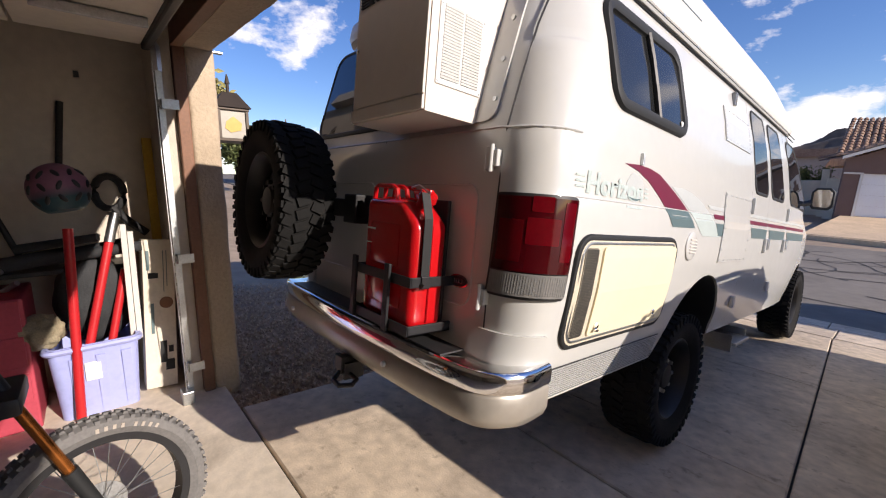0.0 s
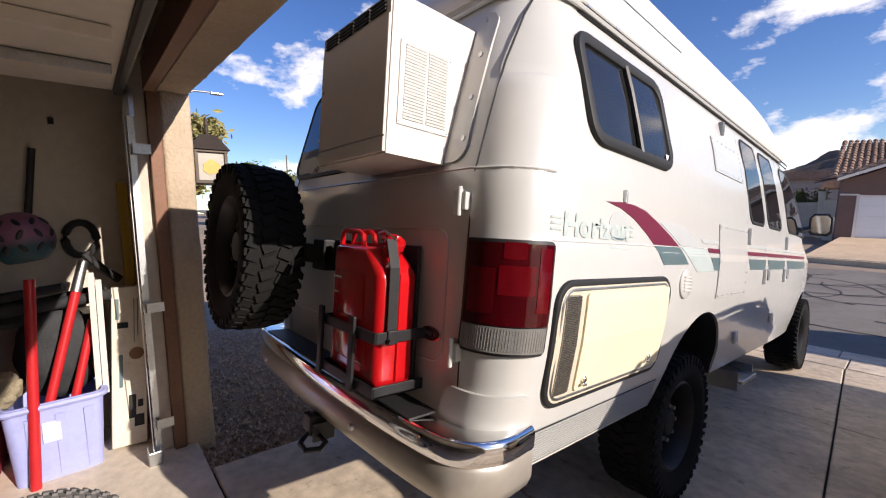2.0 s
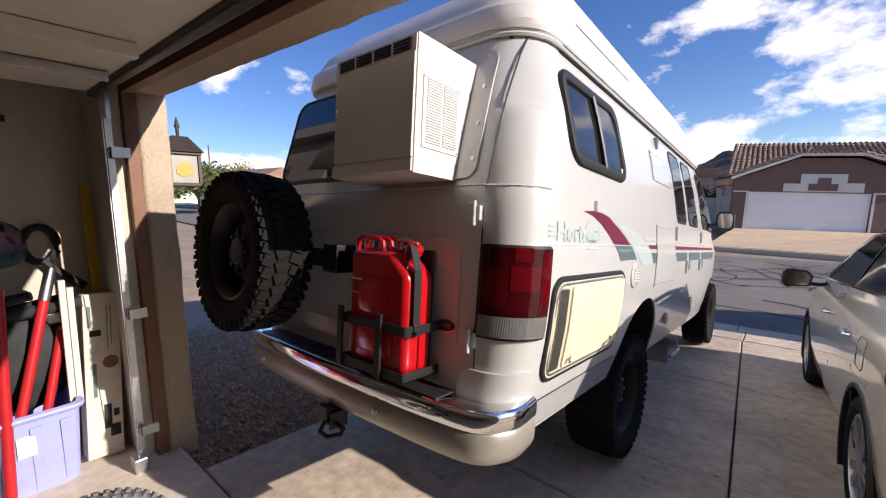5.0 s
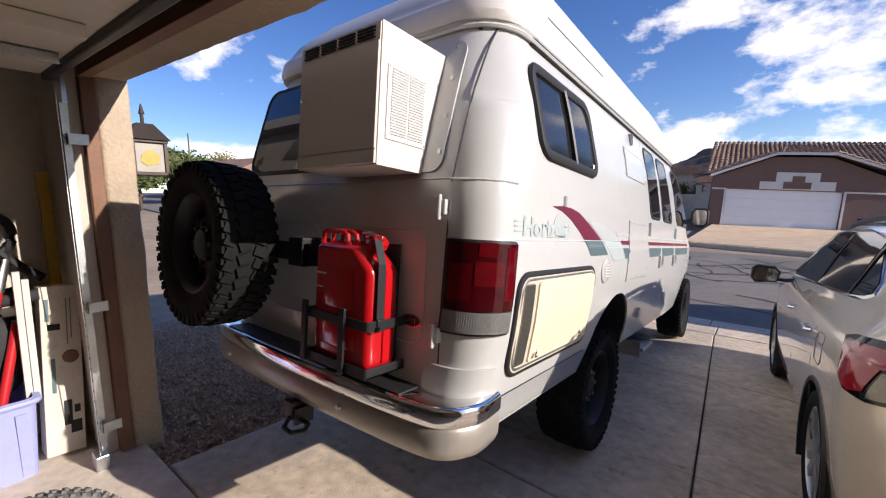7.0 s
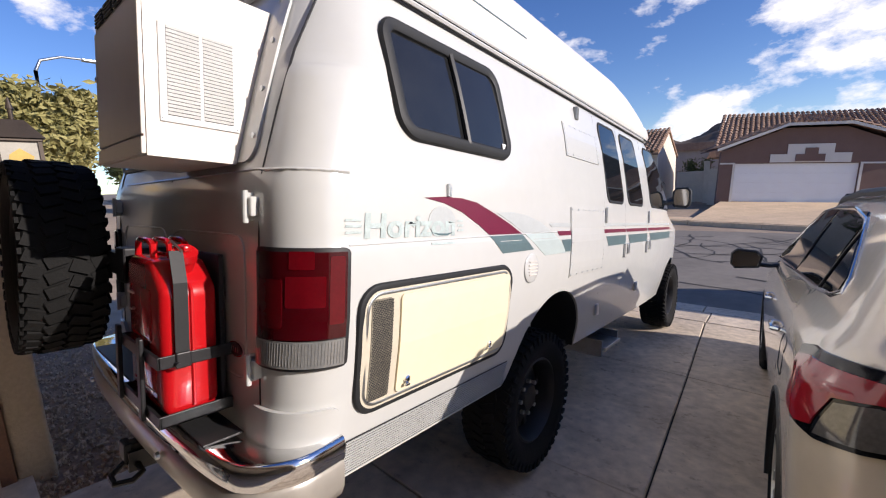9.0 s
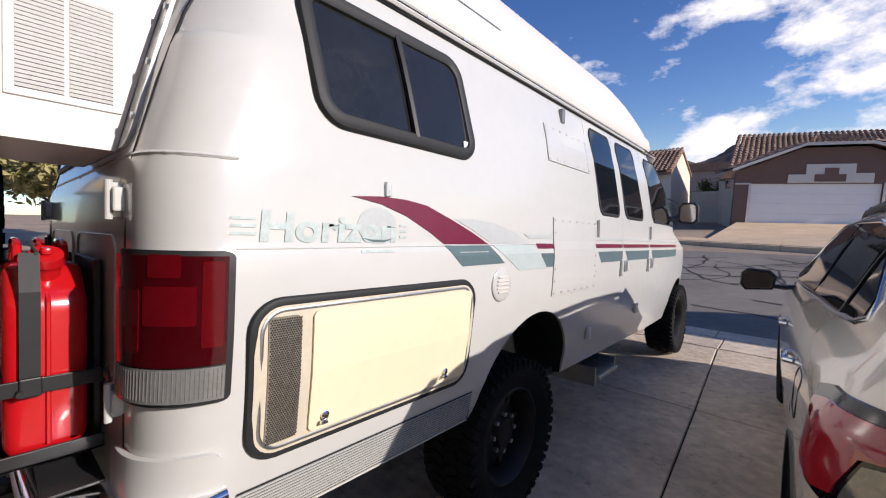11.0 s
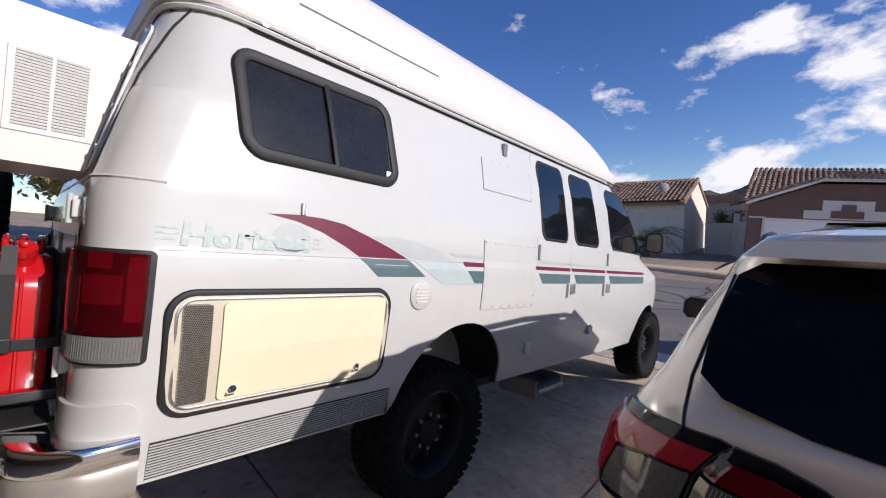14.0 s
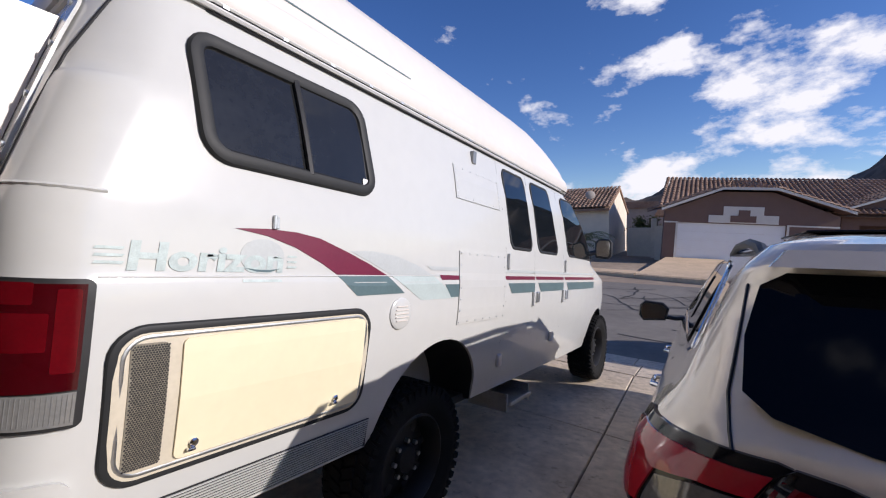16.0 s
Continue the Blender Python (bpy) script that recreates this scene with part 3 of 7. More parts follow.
def build_van():
    van = thing("camper_van", "white lifted camper van with a cream high top on the driveway", "camper van", VAN)
    zs = [0.425, 0.5, 0.56, 0.62, 0.7, 0.78, 0.86, 0.95, 1.05, 1.15, 1.25, 1.262, 1.275, 1.3, 1.36, 1.42, 1.47, 1.5, 1.53, 1.6, 1.7, 1.8, 1.835, 1.85, 1.865, 1.9, 1.95, 2.0, 2.08, 2.14, 2.2, 2.24]
    body_mesh = SH.mesh(zs)
    # the pressed recess in the upper rear corners
    for v in body_mesh.verts:
        hx, rr, yr = interp(SH.hx, v.co.z), interp(SH.rr, v.co.z), interp(SH.yr, v.co.z)
        a = math.atan2(yr + rr - v.co.y, abs(v.co.x) - hx + rr)
        if 1.84 < v.co.z < 2.2 and 0 < a < 1.5 and v.co.y < 1:
            k = min(1, (v.co.z - 1.835) / .03) * min(1, (2.2 - v.co.z) / .22) * math.sin(a * math.pi / 1.5) * .024
            v.co.x -= math.copysign(k * math.cos(a), v.co.x)
            v.co.y += k * math.sin(a)
    for v in body_mesh.verts:
        v.co.x *= 1.055 if v.co.x < 0 else 1.0
    body = part("body", body_mesh, M_WHITE, van, "white steel van body")
    cuts = []
    for s in (-1, 1):
        for yc, zc, r, z0 in ((1.78, 0.42, 0.49, -.3), (5.5, 0.46, 0.46, -.3)):
            bm = bmesh.new()
            poly = [(yc - r, z0)] + [(yc - r * math.cos(math.pi * i / 20), zc + r * (0.99 if yc < 3 else .9) * math.sin(math.pi * i / 20)) for i in range(21)] + [(yc + r, z0)]
            prism(bm, poly, s * 0.55, s * 1.2, "X")
            cuts.append(bm)
    carve(body, cuts)
    for s in (-1, 1):
        for yc, zc, r in ((1.78, 0.42, 0.49), (5.5, 0.46, 0.46)):
            bm = bmesh.new()
            k = 0.99 if yc < 3 else .9
            pts = [(yc - r * 1.0 * math.cos(math.pi * i / 20), zc + r * k * math.sin(math.pi * i / 20)) for i in range(21)]
            prev = None
            for a, b in pts:
                d = Vector((0, a - yc, b - zc)).normalized() * 0.006
                hxz = interp(SH.hx, max(b, .46)) - SH.taper(a)
                cur = (bm.verts.new(Vector((s * (hxz - 0.012), a, b)) - d), bm.verts.new(Vector((s * 0.56, a, b)) - d))
                if prev:
                    bm.faces.new((prev[0], prev[1], cur[1], cur[0]))
                prev = cur
            part("wheel_arch_liner", bm, M_BLACK, van, "black wheel arch liner", smooth=True)
    # chassis below
    bm = bmesh.new()
    box(bm, -0.5, -0.38, 0.05, 5.7, 0.26, 0.42)
    box(bm, 0.38, 0.5, 0.05, 5.7, 0.26, 0.42)
    rod(bm, (-0.72, 1.63, 0.225), (0.72, 1.63, 0.225), 0.06)
    lathe(bm, [(-0.14, 0.05), (-0.08, 0.13), (0.08, 0.13), (0.14, 0.05)], 16, "X", (0.05, 1.63, 0.225))
    rod(bm, (-0.72, 5.55, 0.352), (0.72, 5.55, 0.352), 0.05)
    rod(bm, (0.2, 2.2, 0.3), (0.3, 4.8, 0.32), 0.045)
    box(bm, -0.85, 0.85, 0.1, 5.6, 0.40, 0.45)
    part("chassis", bm, M_BLACK, van, "dark steel frame rails and axles")
    # fold-out step below the door
    bm = bmesh.new()
    box(bm, 0.62, 1.0, 2.75, 3.15, 0.27, 0.30, 0.006)
    box(bm, 0.60, 0.63, 2.75, 3.15, 0.27, 0.45)
    box(bm, 0.62, 0.97, 2.73, 2.75, 0.22, 0.36)
    box(bm, 0.62, 0.97, 3.15, 3.17, 0.22, 0.36)
    part("entry_step", bm, M_STEEL, van, "grey folding entry step")
    for y, z in ((1.63, 0.225), (5.55, 0.352)):
        wheel(van, "wheel", (0.815, y, z), 0.44, 0.30, 1, M_RIM)
        wheel(van, "wheel", (-0.815, y, z), 0.44, 0.30, -1, M_RIM)
    # high top
    top = VanShell(
        hx=[(2.225, 0.885), (2.26, 0.895), (2.33, 0.89), (2.345, 0.872), (2.44, 0.845), (2.56, 0.80), (2.66, 0.745), (2.74, 0.66), (2.79, 0.54), (2.82, 0.36)],
        yr=[(2.225, 0.10), (2.26, 0.09), (2.33, 0.10), (2.345, 0.12), (2.44, 0.17), (2.6, 0.33), (2.74, 0.52), (2.79, 0.66), (2.82, 0.95)],
        yf=[(2.225, 4.60), (2.26, 4.60), (2.33, 4.55), (2.345, 4.5), (2.40, 4.45), (2.5, 4.25), (2.58, 4.05), (2.64, 3.87), (2.70, 3.70), (2.79, 3.5), (2.82, 3.2)],
        rr=[(2.2, 0.24), (2.82, 0.25)], rf=[(2.2, 0.5), (2.82, 0.4)])
    top_mesh = top.mesh([2.225, 2.235, 2.26, 2.30, 2.325, 2.335, 2.345, 2.37, 2.40, 2.44, 2.5, 2.56, 2.6, 2.64, 2.67, 2.7, 2.74, 2.77, 2.79, 2.805, 2.815, 2.82])
    for v in top_mesh.verts:
        v.co.x *= 1.055 if v.co.x < 0 else 1.0
    part("high_top", top_mesh, M_TOP, van, "cream white fibreglass high top", smooth=30)
    bm = bmesh.new()
    for k, (z, o) in enumerate(((2.226, 0.014), (2.200, 0.016))):
        pts = [SH.point(-0.34 - 0.45 * i / 4, z, o) for i in range(4, 0, -1)] + [SH.point(-0.34 + 0.34 * i / 8, z, o) for i in range(9)] + [SH.side(0.4 + 3.6 * i / 12, z, o) for i in range(13)]
        tube(bm, pts, 0.011, 6)
    part("drip_rail", bm, M_WHITE, van, "white rain gutter", smooth=True)
    # dark lines that set the white gutter rails apart
    for z, o in ((2.213, 0.020), (2.184, 0.006)):
        part("gutter_seal", seam([SH.side(0.1 + 4.3 * i / 14, z, o) for i in range(15)], .005), M_FRAME, van, "dark line under the gutter")
    for i in range(15):
        bm = bmesh.new()
        y = 0.45 + i * 0.24
        p = SH.side(y, 2.226, 0.024)
        box(bm, p.x - 0.008, p.x + 0.002, y - 0.011, y + 0.011, p.z - 0.010, p.z + 0.001)
        part("rail_clip", bm, M_STEEL, van)
    for z, mm in ((2.40, M_GREEN),):
        bm = top.sheet([(0.6, z - .004), (1.5, z - .004), (1.5, z + .004), (0.6, z + .004)], 0.003, 0.002)
        part("pinstripe", bm, mm, van, "thin teal pinstripe")
    # rear vent cowl on the roof
    bm = bmesh.new()
    prism(bm, [(0.45, 2.62), (0.75, 2.90), (0.95, 2.92), (1.1, 2.7)], -0.52, -0.22, "X")
    part("roof_scoop", bm, M_TOP, van, "small fibreglass roof scoop")
    side_features(van)
    rear_features(van)
    front_features(van)
    return van


def seam(pts, w=0.007):
    bm = bmesh.new()
    tube(bm, pts, w, 5)
    return bm


def slider_window(van, y0, y1, z0, z1):
    poly = rrect(y0 + .03, y1 - .03, z0 + .03, z1 - .03, 0.07)
    skew = lambda P: [(a + (1.86 - b) * 0.13, b) for a, b in P]
    bm = bmesh.new()
    SH.loop(bm, skew(poly), 0.028, 0.006, flat=0.7)
    win = part("window", bm, M_FRAME, van, "dark rubber frame of a two-pane sliding window", smooth=True)
    ym = (y0 + y1) / 2 + 0.02
    for a, b, o in ((y0 + .05, ym + .02, 0.004), (ym - .01, y1 - .05, 0.009)):
        part("pane", SH.sheet(skew(rrect(a, b, z0 + .05, z1 - .05, 0.05)), o, 0.003), M_GREYG, win, "tinted glass pane", smooth=True)
    bm = bmesh.new()
    tube(bm, [SH.side(ym + (1.86 - z) * .13, z, 0.014) for z in (z0 + .04, 1.8, 1.95, z1 - .04)], 0.014, 6)
    part("divider", bm, M_BLACK, win, smooth=True)
    part("sticker", SH.sheet(rrect(y1 - .085 + .015, y1 - .05 + .015, z0 + .055, z0 + .085, .005), 0.014, 0.001), M_SIGN, win)


def side_features(van):
    slider_window(van, 0.338, 1.136, 1.642, 2.10)
    # storage hatch
    skew = lambda P: [(a + (0.9 - b) * 0.03, b) for a, b in P]
    bm = bmesh.new()
    SH.loop(bm, skew(rrect(0.170, 1.124, 0.676, 1.119, 0.08)), 0.017, 0.004, flat=0.7)
    hatch = part("hatch", bm, M_FRAME, van, "grey sealed frame of a yellowed storage hatch", smooth=True)
    part("hatch_frame", SH.sheet(skew(rrect(0.170, 1.124, 0.676, 1.119, 0.08)), 0.014, 0.014), M_HATCHF, hatch, "beige inner frame")
    bm = bmesh.new()
    SH.loop(bm, skew(rrect(0.189, 1.105, 0.695, 1.100, 0.065)), 0.007, 0.012, flat=0.8)
    part("hatch_rim", bm, M_STEEL, hatch, "pale aluminium rim", smooth=True)
    part("hatch_door", SH.sheet(skew(rrect(0.340, 1.092, 0.708, 1.087, 0.02)), 0.022, 0.010), M_HATCH, hatch, "yellowed cream door panel")
    part("screen", SH.sheet(skew(rrect(0.206, 0.304, 0.712, 1.083, 0.02)), 0.017, 0.004), M_MESH, hatch, "dirty vertical insect screen")
    bm = bmesh.new()
    for i in range(13):
        for j in range(56):
            cy, cz = 0.2115 + i * 0.0072 + 0.0036 * (j % 2), 0.717 + j * 0.0065
            cy += (0.9 - cz) * 0.03
            if cy < 0.302 + (0.9 - cz) * 0.03:
                bm.faces.new([bm.verts.new(SH.side(cy + .0033 * math.cos(radians(60 * q + 30)), cz + .0033 * math.sin(radians(60 * q + 30)), .0178)) for q in range(6)])
    part("screen_hole", bm, M_BLACK, hatch, "dark honeycomb openings", normals=False)["kind"] = "stuff"
    for y, z in ((0.963, 0.755), (0.397, 0.750)):
        bm = bmesh.new()
        p = SH.side(y, z, 0.03)
        lathe(bm, [(-.012, .014), (0.0, .014), (0.004, .008)], 12, "X", p)
        box(bm, p.x - .004, p.x + .010, p.y - .02, p.y + .004, p.z - .022, p.z - .012, 0.003)
        part("latch", bm, M_CHROME, hatch, "small chrome latch")
    # ribbed rocker panel
    bm = bmesh.new()
    rows = 13
    for i in range(rows):
        z = 0.434 + 0.150 * i / rows
        ys = [0.155 + k * 0.0600 * 2.0 for k in range(10)]
        prev = None
        for y in ys:
            ye = min(y, 1.225 + 0.15 * (0.60 - z))
            pp = [bm.verts.new(SH.side(ye, z + dz, o)) for dz, o in ((0, 0.002), (0.0006, 0.008), (0.0042, 0.008), (0.0048, 0.002))]
            if prev:
                for q in range(3):
                    bm.faces.new((prev[q], prev[q + 1], pp[q + 1], pp[q]))
            prev = pp
    rock = part("rocker_backing", SH.sheet([(0.155, 0.431), (1.255, 0.431), (1.232, 0.585), (0.155, 0.585)], 0.0018, 0.001), M_BLACK, van, "dark grooves of the rocker trim")
    part("rocker_rib", bm, M_WHITE, rock, "fine white rocker ribs")["kind"] = "stuff"
    part("body_crease", seam([SH.side(0.12 + 1.76 * i / 10, 1.268 + .02 * i / 10, -.0015) for i in range(11)], .0045), M_WHITE, van)
    # screwed-on blanking plates
    for y0, y1, z0, z1, lab in ((1.885, 2.515, 0.985, 1.442, "large white blanking plate with screws"), (1.885, 2.485, 1.776, 1.999, "white blanking plate with screws")):
        pl = part("plate", SH.sheet([(y0, z0), (y1, z0), (y1, z1), (y0, z1)], 0.007, 0.006), M_WHITE, van, lab)
        bm = bmesh.new()
        n = 6
        for i in range(n + 1):
            for a, b in ((y0 + .015 + (y1 - y0 - .03) * i / n, z0 + .015), (y0 + .015 + (y1 - y0 - .03) * i / n, z1 - .015), (y0 + .015, z0 + .015 + (z1 - z0 - .03) * i / n), (y1 - .015, z0 + .015 + (z1 - z0 - .03) * i / n)):
                p = SH.side(a, b, 0.008)
                lathe(bm, [(-.002, .006), (.002, .005), (.003, .001)], 6, "X", p)
        part("screws", bm, M_STEEL, pl)["kind"] = "stuff"
    # round vent
    c = SH.side(1.346, 1.092, 0.0)
    bm = bmesh.new()
    lathe(bm, [(-.004, .083), (.006, .080), (.012, .070), (.012, .002)], 28, "X", c)
    vent = part("round_vent", bm, M_WHITE, van, "round white louvred exhaust vent", smooth=True)
    bm = bmesh.new()
    for i in range(5):
        z = c.z - .036 + .018 * i
        w = math.sqrt(.062 ** 2 - (z - c.z) ** 2) * .8
        box(bm, c.x + .008, c.x + .0175, c.y - w, c.y + w, z - .003, z + .003)
    part("louvres", bm, M_BOX, vent)
    # hinges, latch and light on the side
    bm = bmesh.new()
    p = SH.side(0.628, 1.474, 0.008)
    box(bm, p.x - .01, p.x + .006, p.y - .011, p.y - .002, p.z - .028, p.z + .024, .002)
    box(bm, p.x - .01, p.x + .004, p.y + .003, p.y + .011, p.z - .026, p.z + .018, .002)
    rod(bm, p + Vector((.004, 0, -.024)), p + Vector((.004, 0, .02)), .003)
    part("side_catch", bm, M_STEEL, van, "small grey metal catch")
    p = SH.side(2.17, 2.105, 0.01)
    part("porch_light", B(p.x - .02, p.x + .012, p.y - .022, p.y + .022, p.z - .045, p.z + .045, .006), M_CLEARL, van, "small clear porch light")
    # decals
    part("stripe_maroon", SH.sheet([(0.477, 1.436), (0.60, 1.446), (0.72, 1.444), (0.83, 1.430), (0.98, 1.382), (1.11, 1.336), (1.235, 1.284), (0.925, 1.284), (0.845, 1.328), (0.72, 1.384), (0.60, 1.419)], 0.0025, 0.001), M_MAROON, van, "maroon swoosh decal")
    part("stripe_slate", SH.sheet([(0.928, 1.279), (1.241, 1.279), (1.369, 1.194), (1.043, 1.190)], 0.0025, 0.001), M_GREEN, van, "slate green decal")
    part("stripe_grey", SH.sheet([(0.995, 1.388), (1.13, 1.396), (1.30, 1.380), (1.46, 1.343), (1.61, 1.287), (1.262, 1.287), (1.13, 1.340)], 0.002, 0.001), M_SILVER, van, "pale silver swoosh decal")
    part("stripe_teal", SH.sheet([(1.27, 1.281), (1.625, 1.281), (1.73, 1.222), (1.835, 1.153), (1.51, 1.152), (1.40, 1.212)], 0.002, 0.001), M_GREY, van, "pale grey green foot of the swoosh decal")
    for a, b in ((1.68, 1.883), (2.52, 3.09), (3.11, 3.83), (3.87, 5.05)):
        part("line_pale", SH.sheet([(a - .08, 1.316), (b, 1.316), (b, 1.338), (a - .12 * (a < 2), 1.338)], 0.0025, 0.001), M_SILVER, van, "pale pinstripe")
        part("line_maroon", SH.sheet([(a + .02, 1.262), (b, 1.262), (b, 1.290), (a, 1.290)], 0.0025, 0.001), M_MAROON, van, "maroon pinstripe")
        part("line_slate", SH.sheet([(a + .12, 1.158), (b, 1.158), (b, 1.236), (a + .05, 1.236)], 0.0025, 0.001), M_GREEN, van, "slate green stripe")
    script(van, "Horizon", 0.180, 0.662, 1.287, 0.086)
    for z in (1.305, 1.325, 1.345):
        part("letter_line", SH.sheet([(0.105, z), (0.17, z), (0.175, z + .008), (0.11, z + .008)], 0.0025, 0.001), M_LETTER, van)
        part("letter_line", SH.sheet([(0.68, z), (0.72, z), (0.725, z + .008), (0.685, z + .008)], 0.0025, 0.001), M_LETTER, van)
    part("letter_bar", SH.sheet([(0.512, 1.254), (0.66, 1.254), (0.66, 1.263), (0.512, 1.263)], 0.0025, 0.001), M_LETTER, van)
    ell = [(0.585 + 0.085 * math.cos(t * math.pi / 12), 1.345 + 0.062 * math.sin(t * math.pi / 12)) for t in range(24)]
    part("emblem_disc", SH.sheet(ell, 0.0018, 0.001), M_SILVER, van, "faded round emblem behind the lettering")
    part("emblem_wave", SH.sheet([(0.515, 1.303), (0.56, 1.290), (0.61, 1.289), (0.655, 1.303), (0.61, 1.297), (0.56, 1.298)], 0.0032, 0.001), M_GREEN, van, "faded teal wave under the emblem")
    # door windows
    for (ta, tb), (ba, bb) in (((2.605, 3.012), (2.628, 3.036)), ((3.158, 3.595), (3.182, 3.675))):
        lean = lambda P: [(ba + (bb - ba) * a + (ta + (tb - ta) * a - ba - (bb - ba) * a) * (b - 1.508) / .617, b) for a, b in P]
        rim = lean([(a, 1.508 + .617 * b) for a, b in rrect(0, 1, 0, 1, .13)])
        bm = bmesh.new()
        SH.loop(bm, rim, 0.013, 0.002, flat=.6)
        w = part("door_window", bm, M_FRAME, van, "rubber-framed tinted side window", smooth=True)
        part("pane", SH.sheet(rim, 0.006, 0.004), M_TINT, w, "tinted glass", smooth=True)
    bm = bmesh.new()
    poly = [(4.03, 1.510), (4.88, 1.50), (4.92, 1.53), (4.60, 1.88), (4.36, 2.09), (4.28, 2.115), (3.99, 2.112), (3.94, 2.07), (3.985, 1.56)]
    SH.loop(bm, poly, 0.013, 0.002, flat=.6)
    w = part("door_window", bm, M_FRAME, van, "front door window", smooth=True)
    part("pane", SH.sheet(poly, 0.006, 0.004), M_TINT, w, "tinted glass", smooth=True)
    # door seams, handles and hinges
    for y in (2.545, 3.10, 3.85):
        part("door_seam", seam([SH.side(y + (1.3 - z) * .03 * (1 if z > 1.3 else 0), z, -0.004) for z in (0.50, 0.8, 1.1, 1.3, 1.5, 1.8, 2.1, 2.16)], .005), M_BLACK, van)
    for y, z in ((2.575, 1.40), (3.06, 1.10), (3.81, 1.10), (3.89, 1.40)):
        p = SH.side(y, z, 0.01)
        part("door_hinge", B(p.x - .012, p.x + .012, y - .015, y + .015, z - .06, z + .06, .006), M_WHITE, van)
    for y, z in ((3.14, 1.12), (3.90, 1.12), (2.56, 0.66), (3.62, .72)):
        p = SH.side(y, z, 0.01)
        part("door_handle", B(p.x - .012, p.x + .014, y - .03, y + .03, z - .05, z + .04, .008), M_STEEL if z > .9 else M_BOX, van)


def script(van, text, y0, y1, z0, h):
    cu = bpy.data.curves.new("lettering", "FONT")
    cu.body = text
    cu.size = 1.0
    cu.offset = 0.036
    tmp = new("lettering", cu)
    bpy.context.view_layer.update()
    me = bpy.data.meshes.new_from_object(tmp.evaluated_get(bpy.context.evaluated_depsgraph_get()))
    bpy.data.objects.remove(tmp)
    xs, ys = [v.co.x for v in me.vertices], [v.co.y for v in me.vertices]
    bm = bmesh.new()
    bm.from_mesh(me)
    for v in bm.verts:
        a = y0 + (v.co.x - min(xs)) / (max(xs) - min(xs)) * (y1 - y0)
        b = z0 + (v.co.y - min(ys)) / (max(ys) - min(ys)) * h
        v.co = SH.side(a + (b - z0) * .1, b, 0.003)
    part("lettering", bm, M_LETTER, van, "faded grey green model lettering")


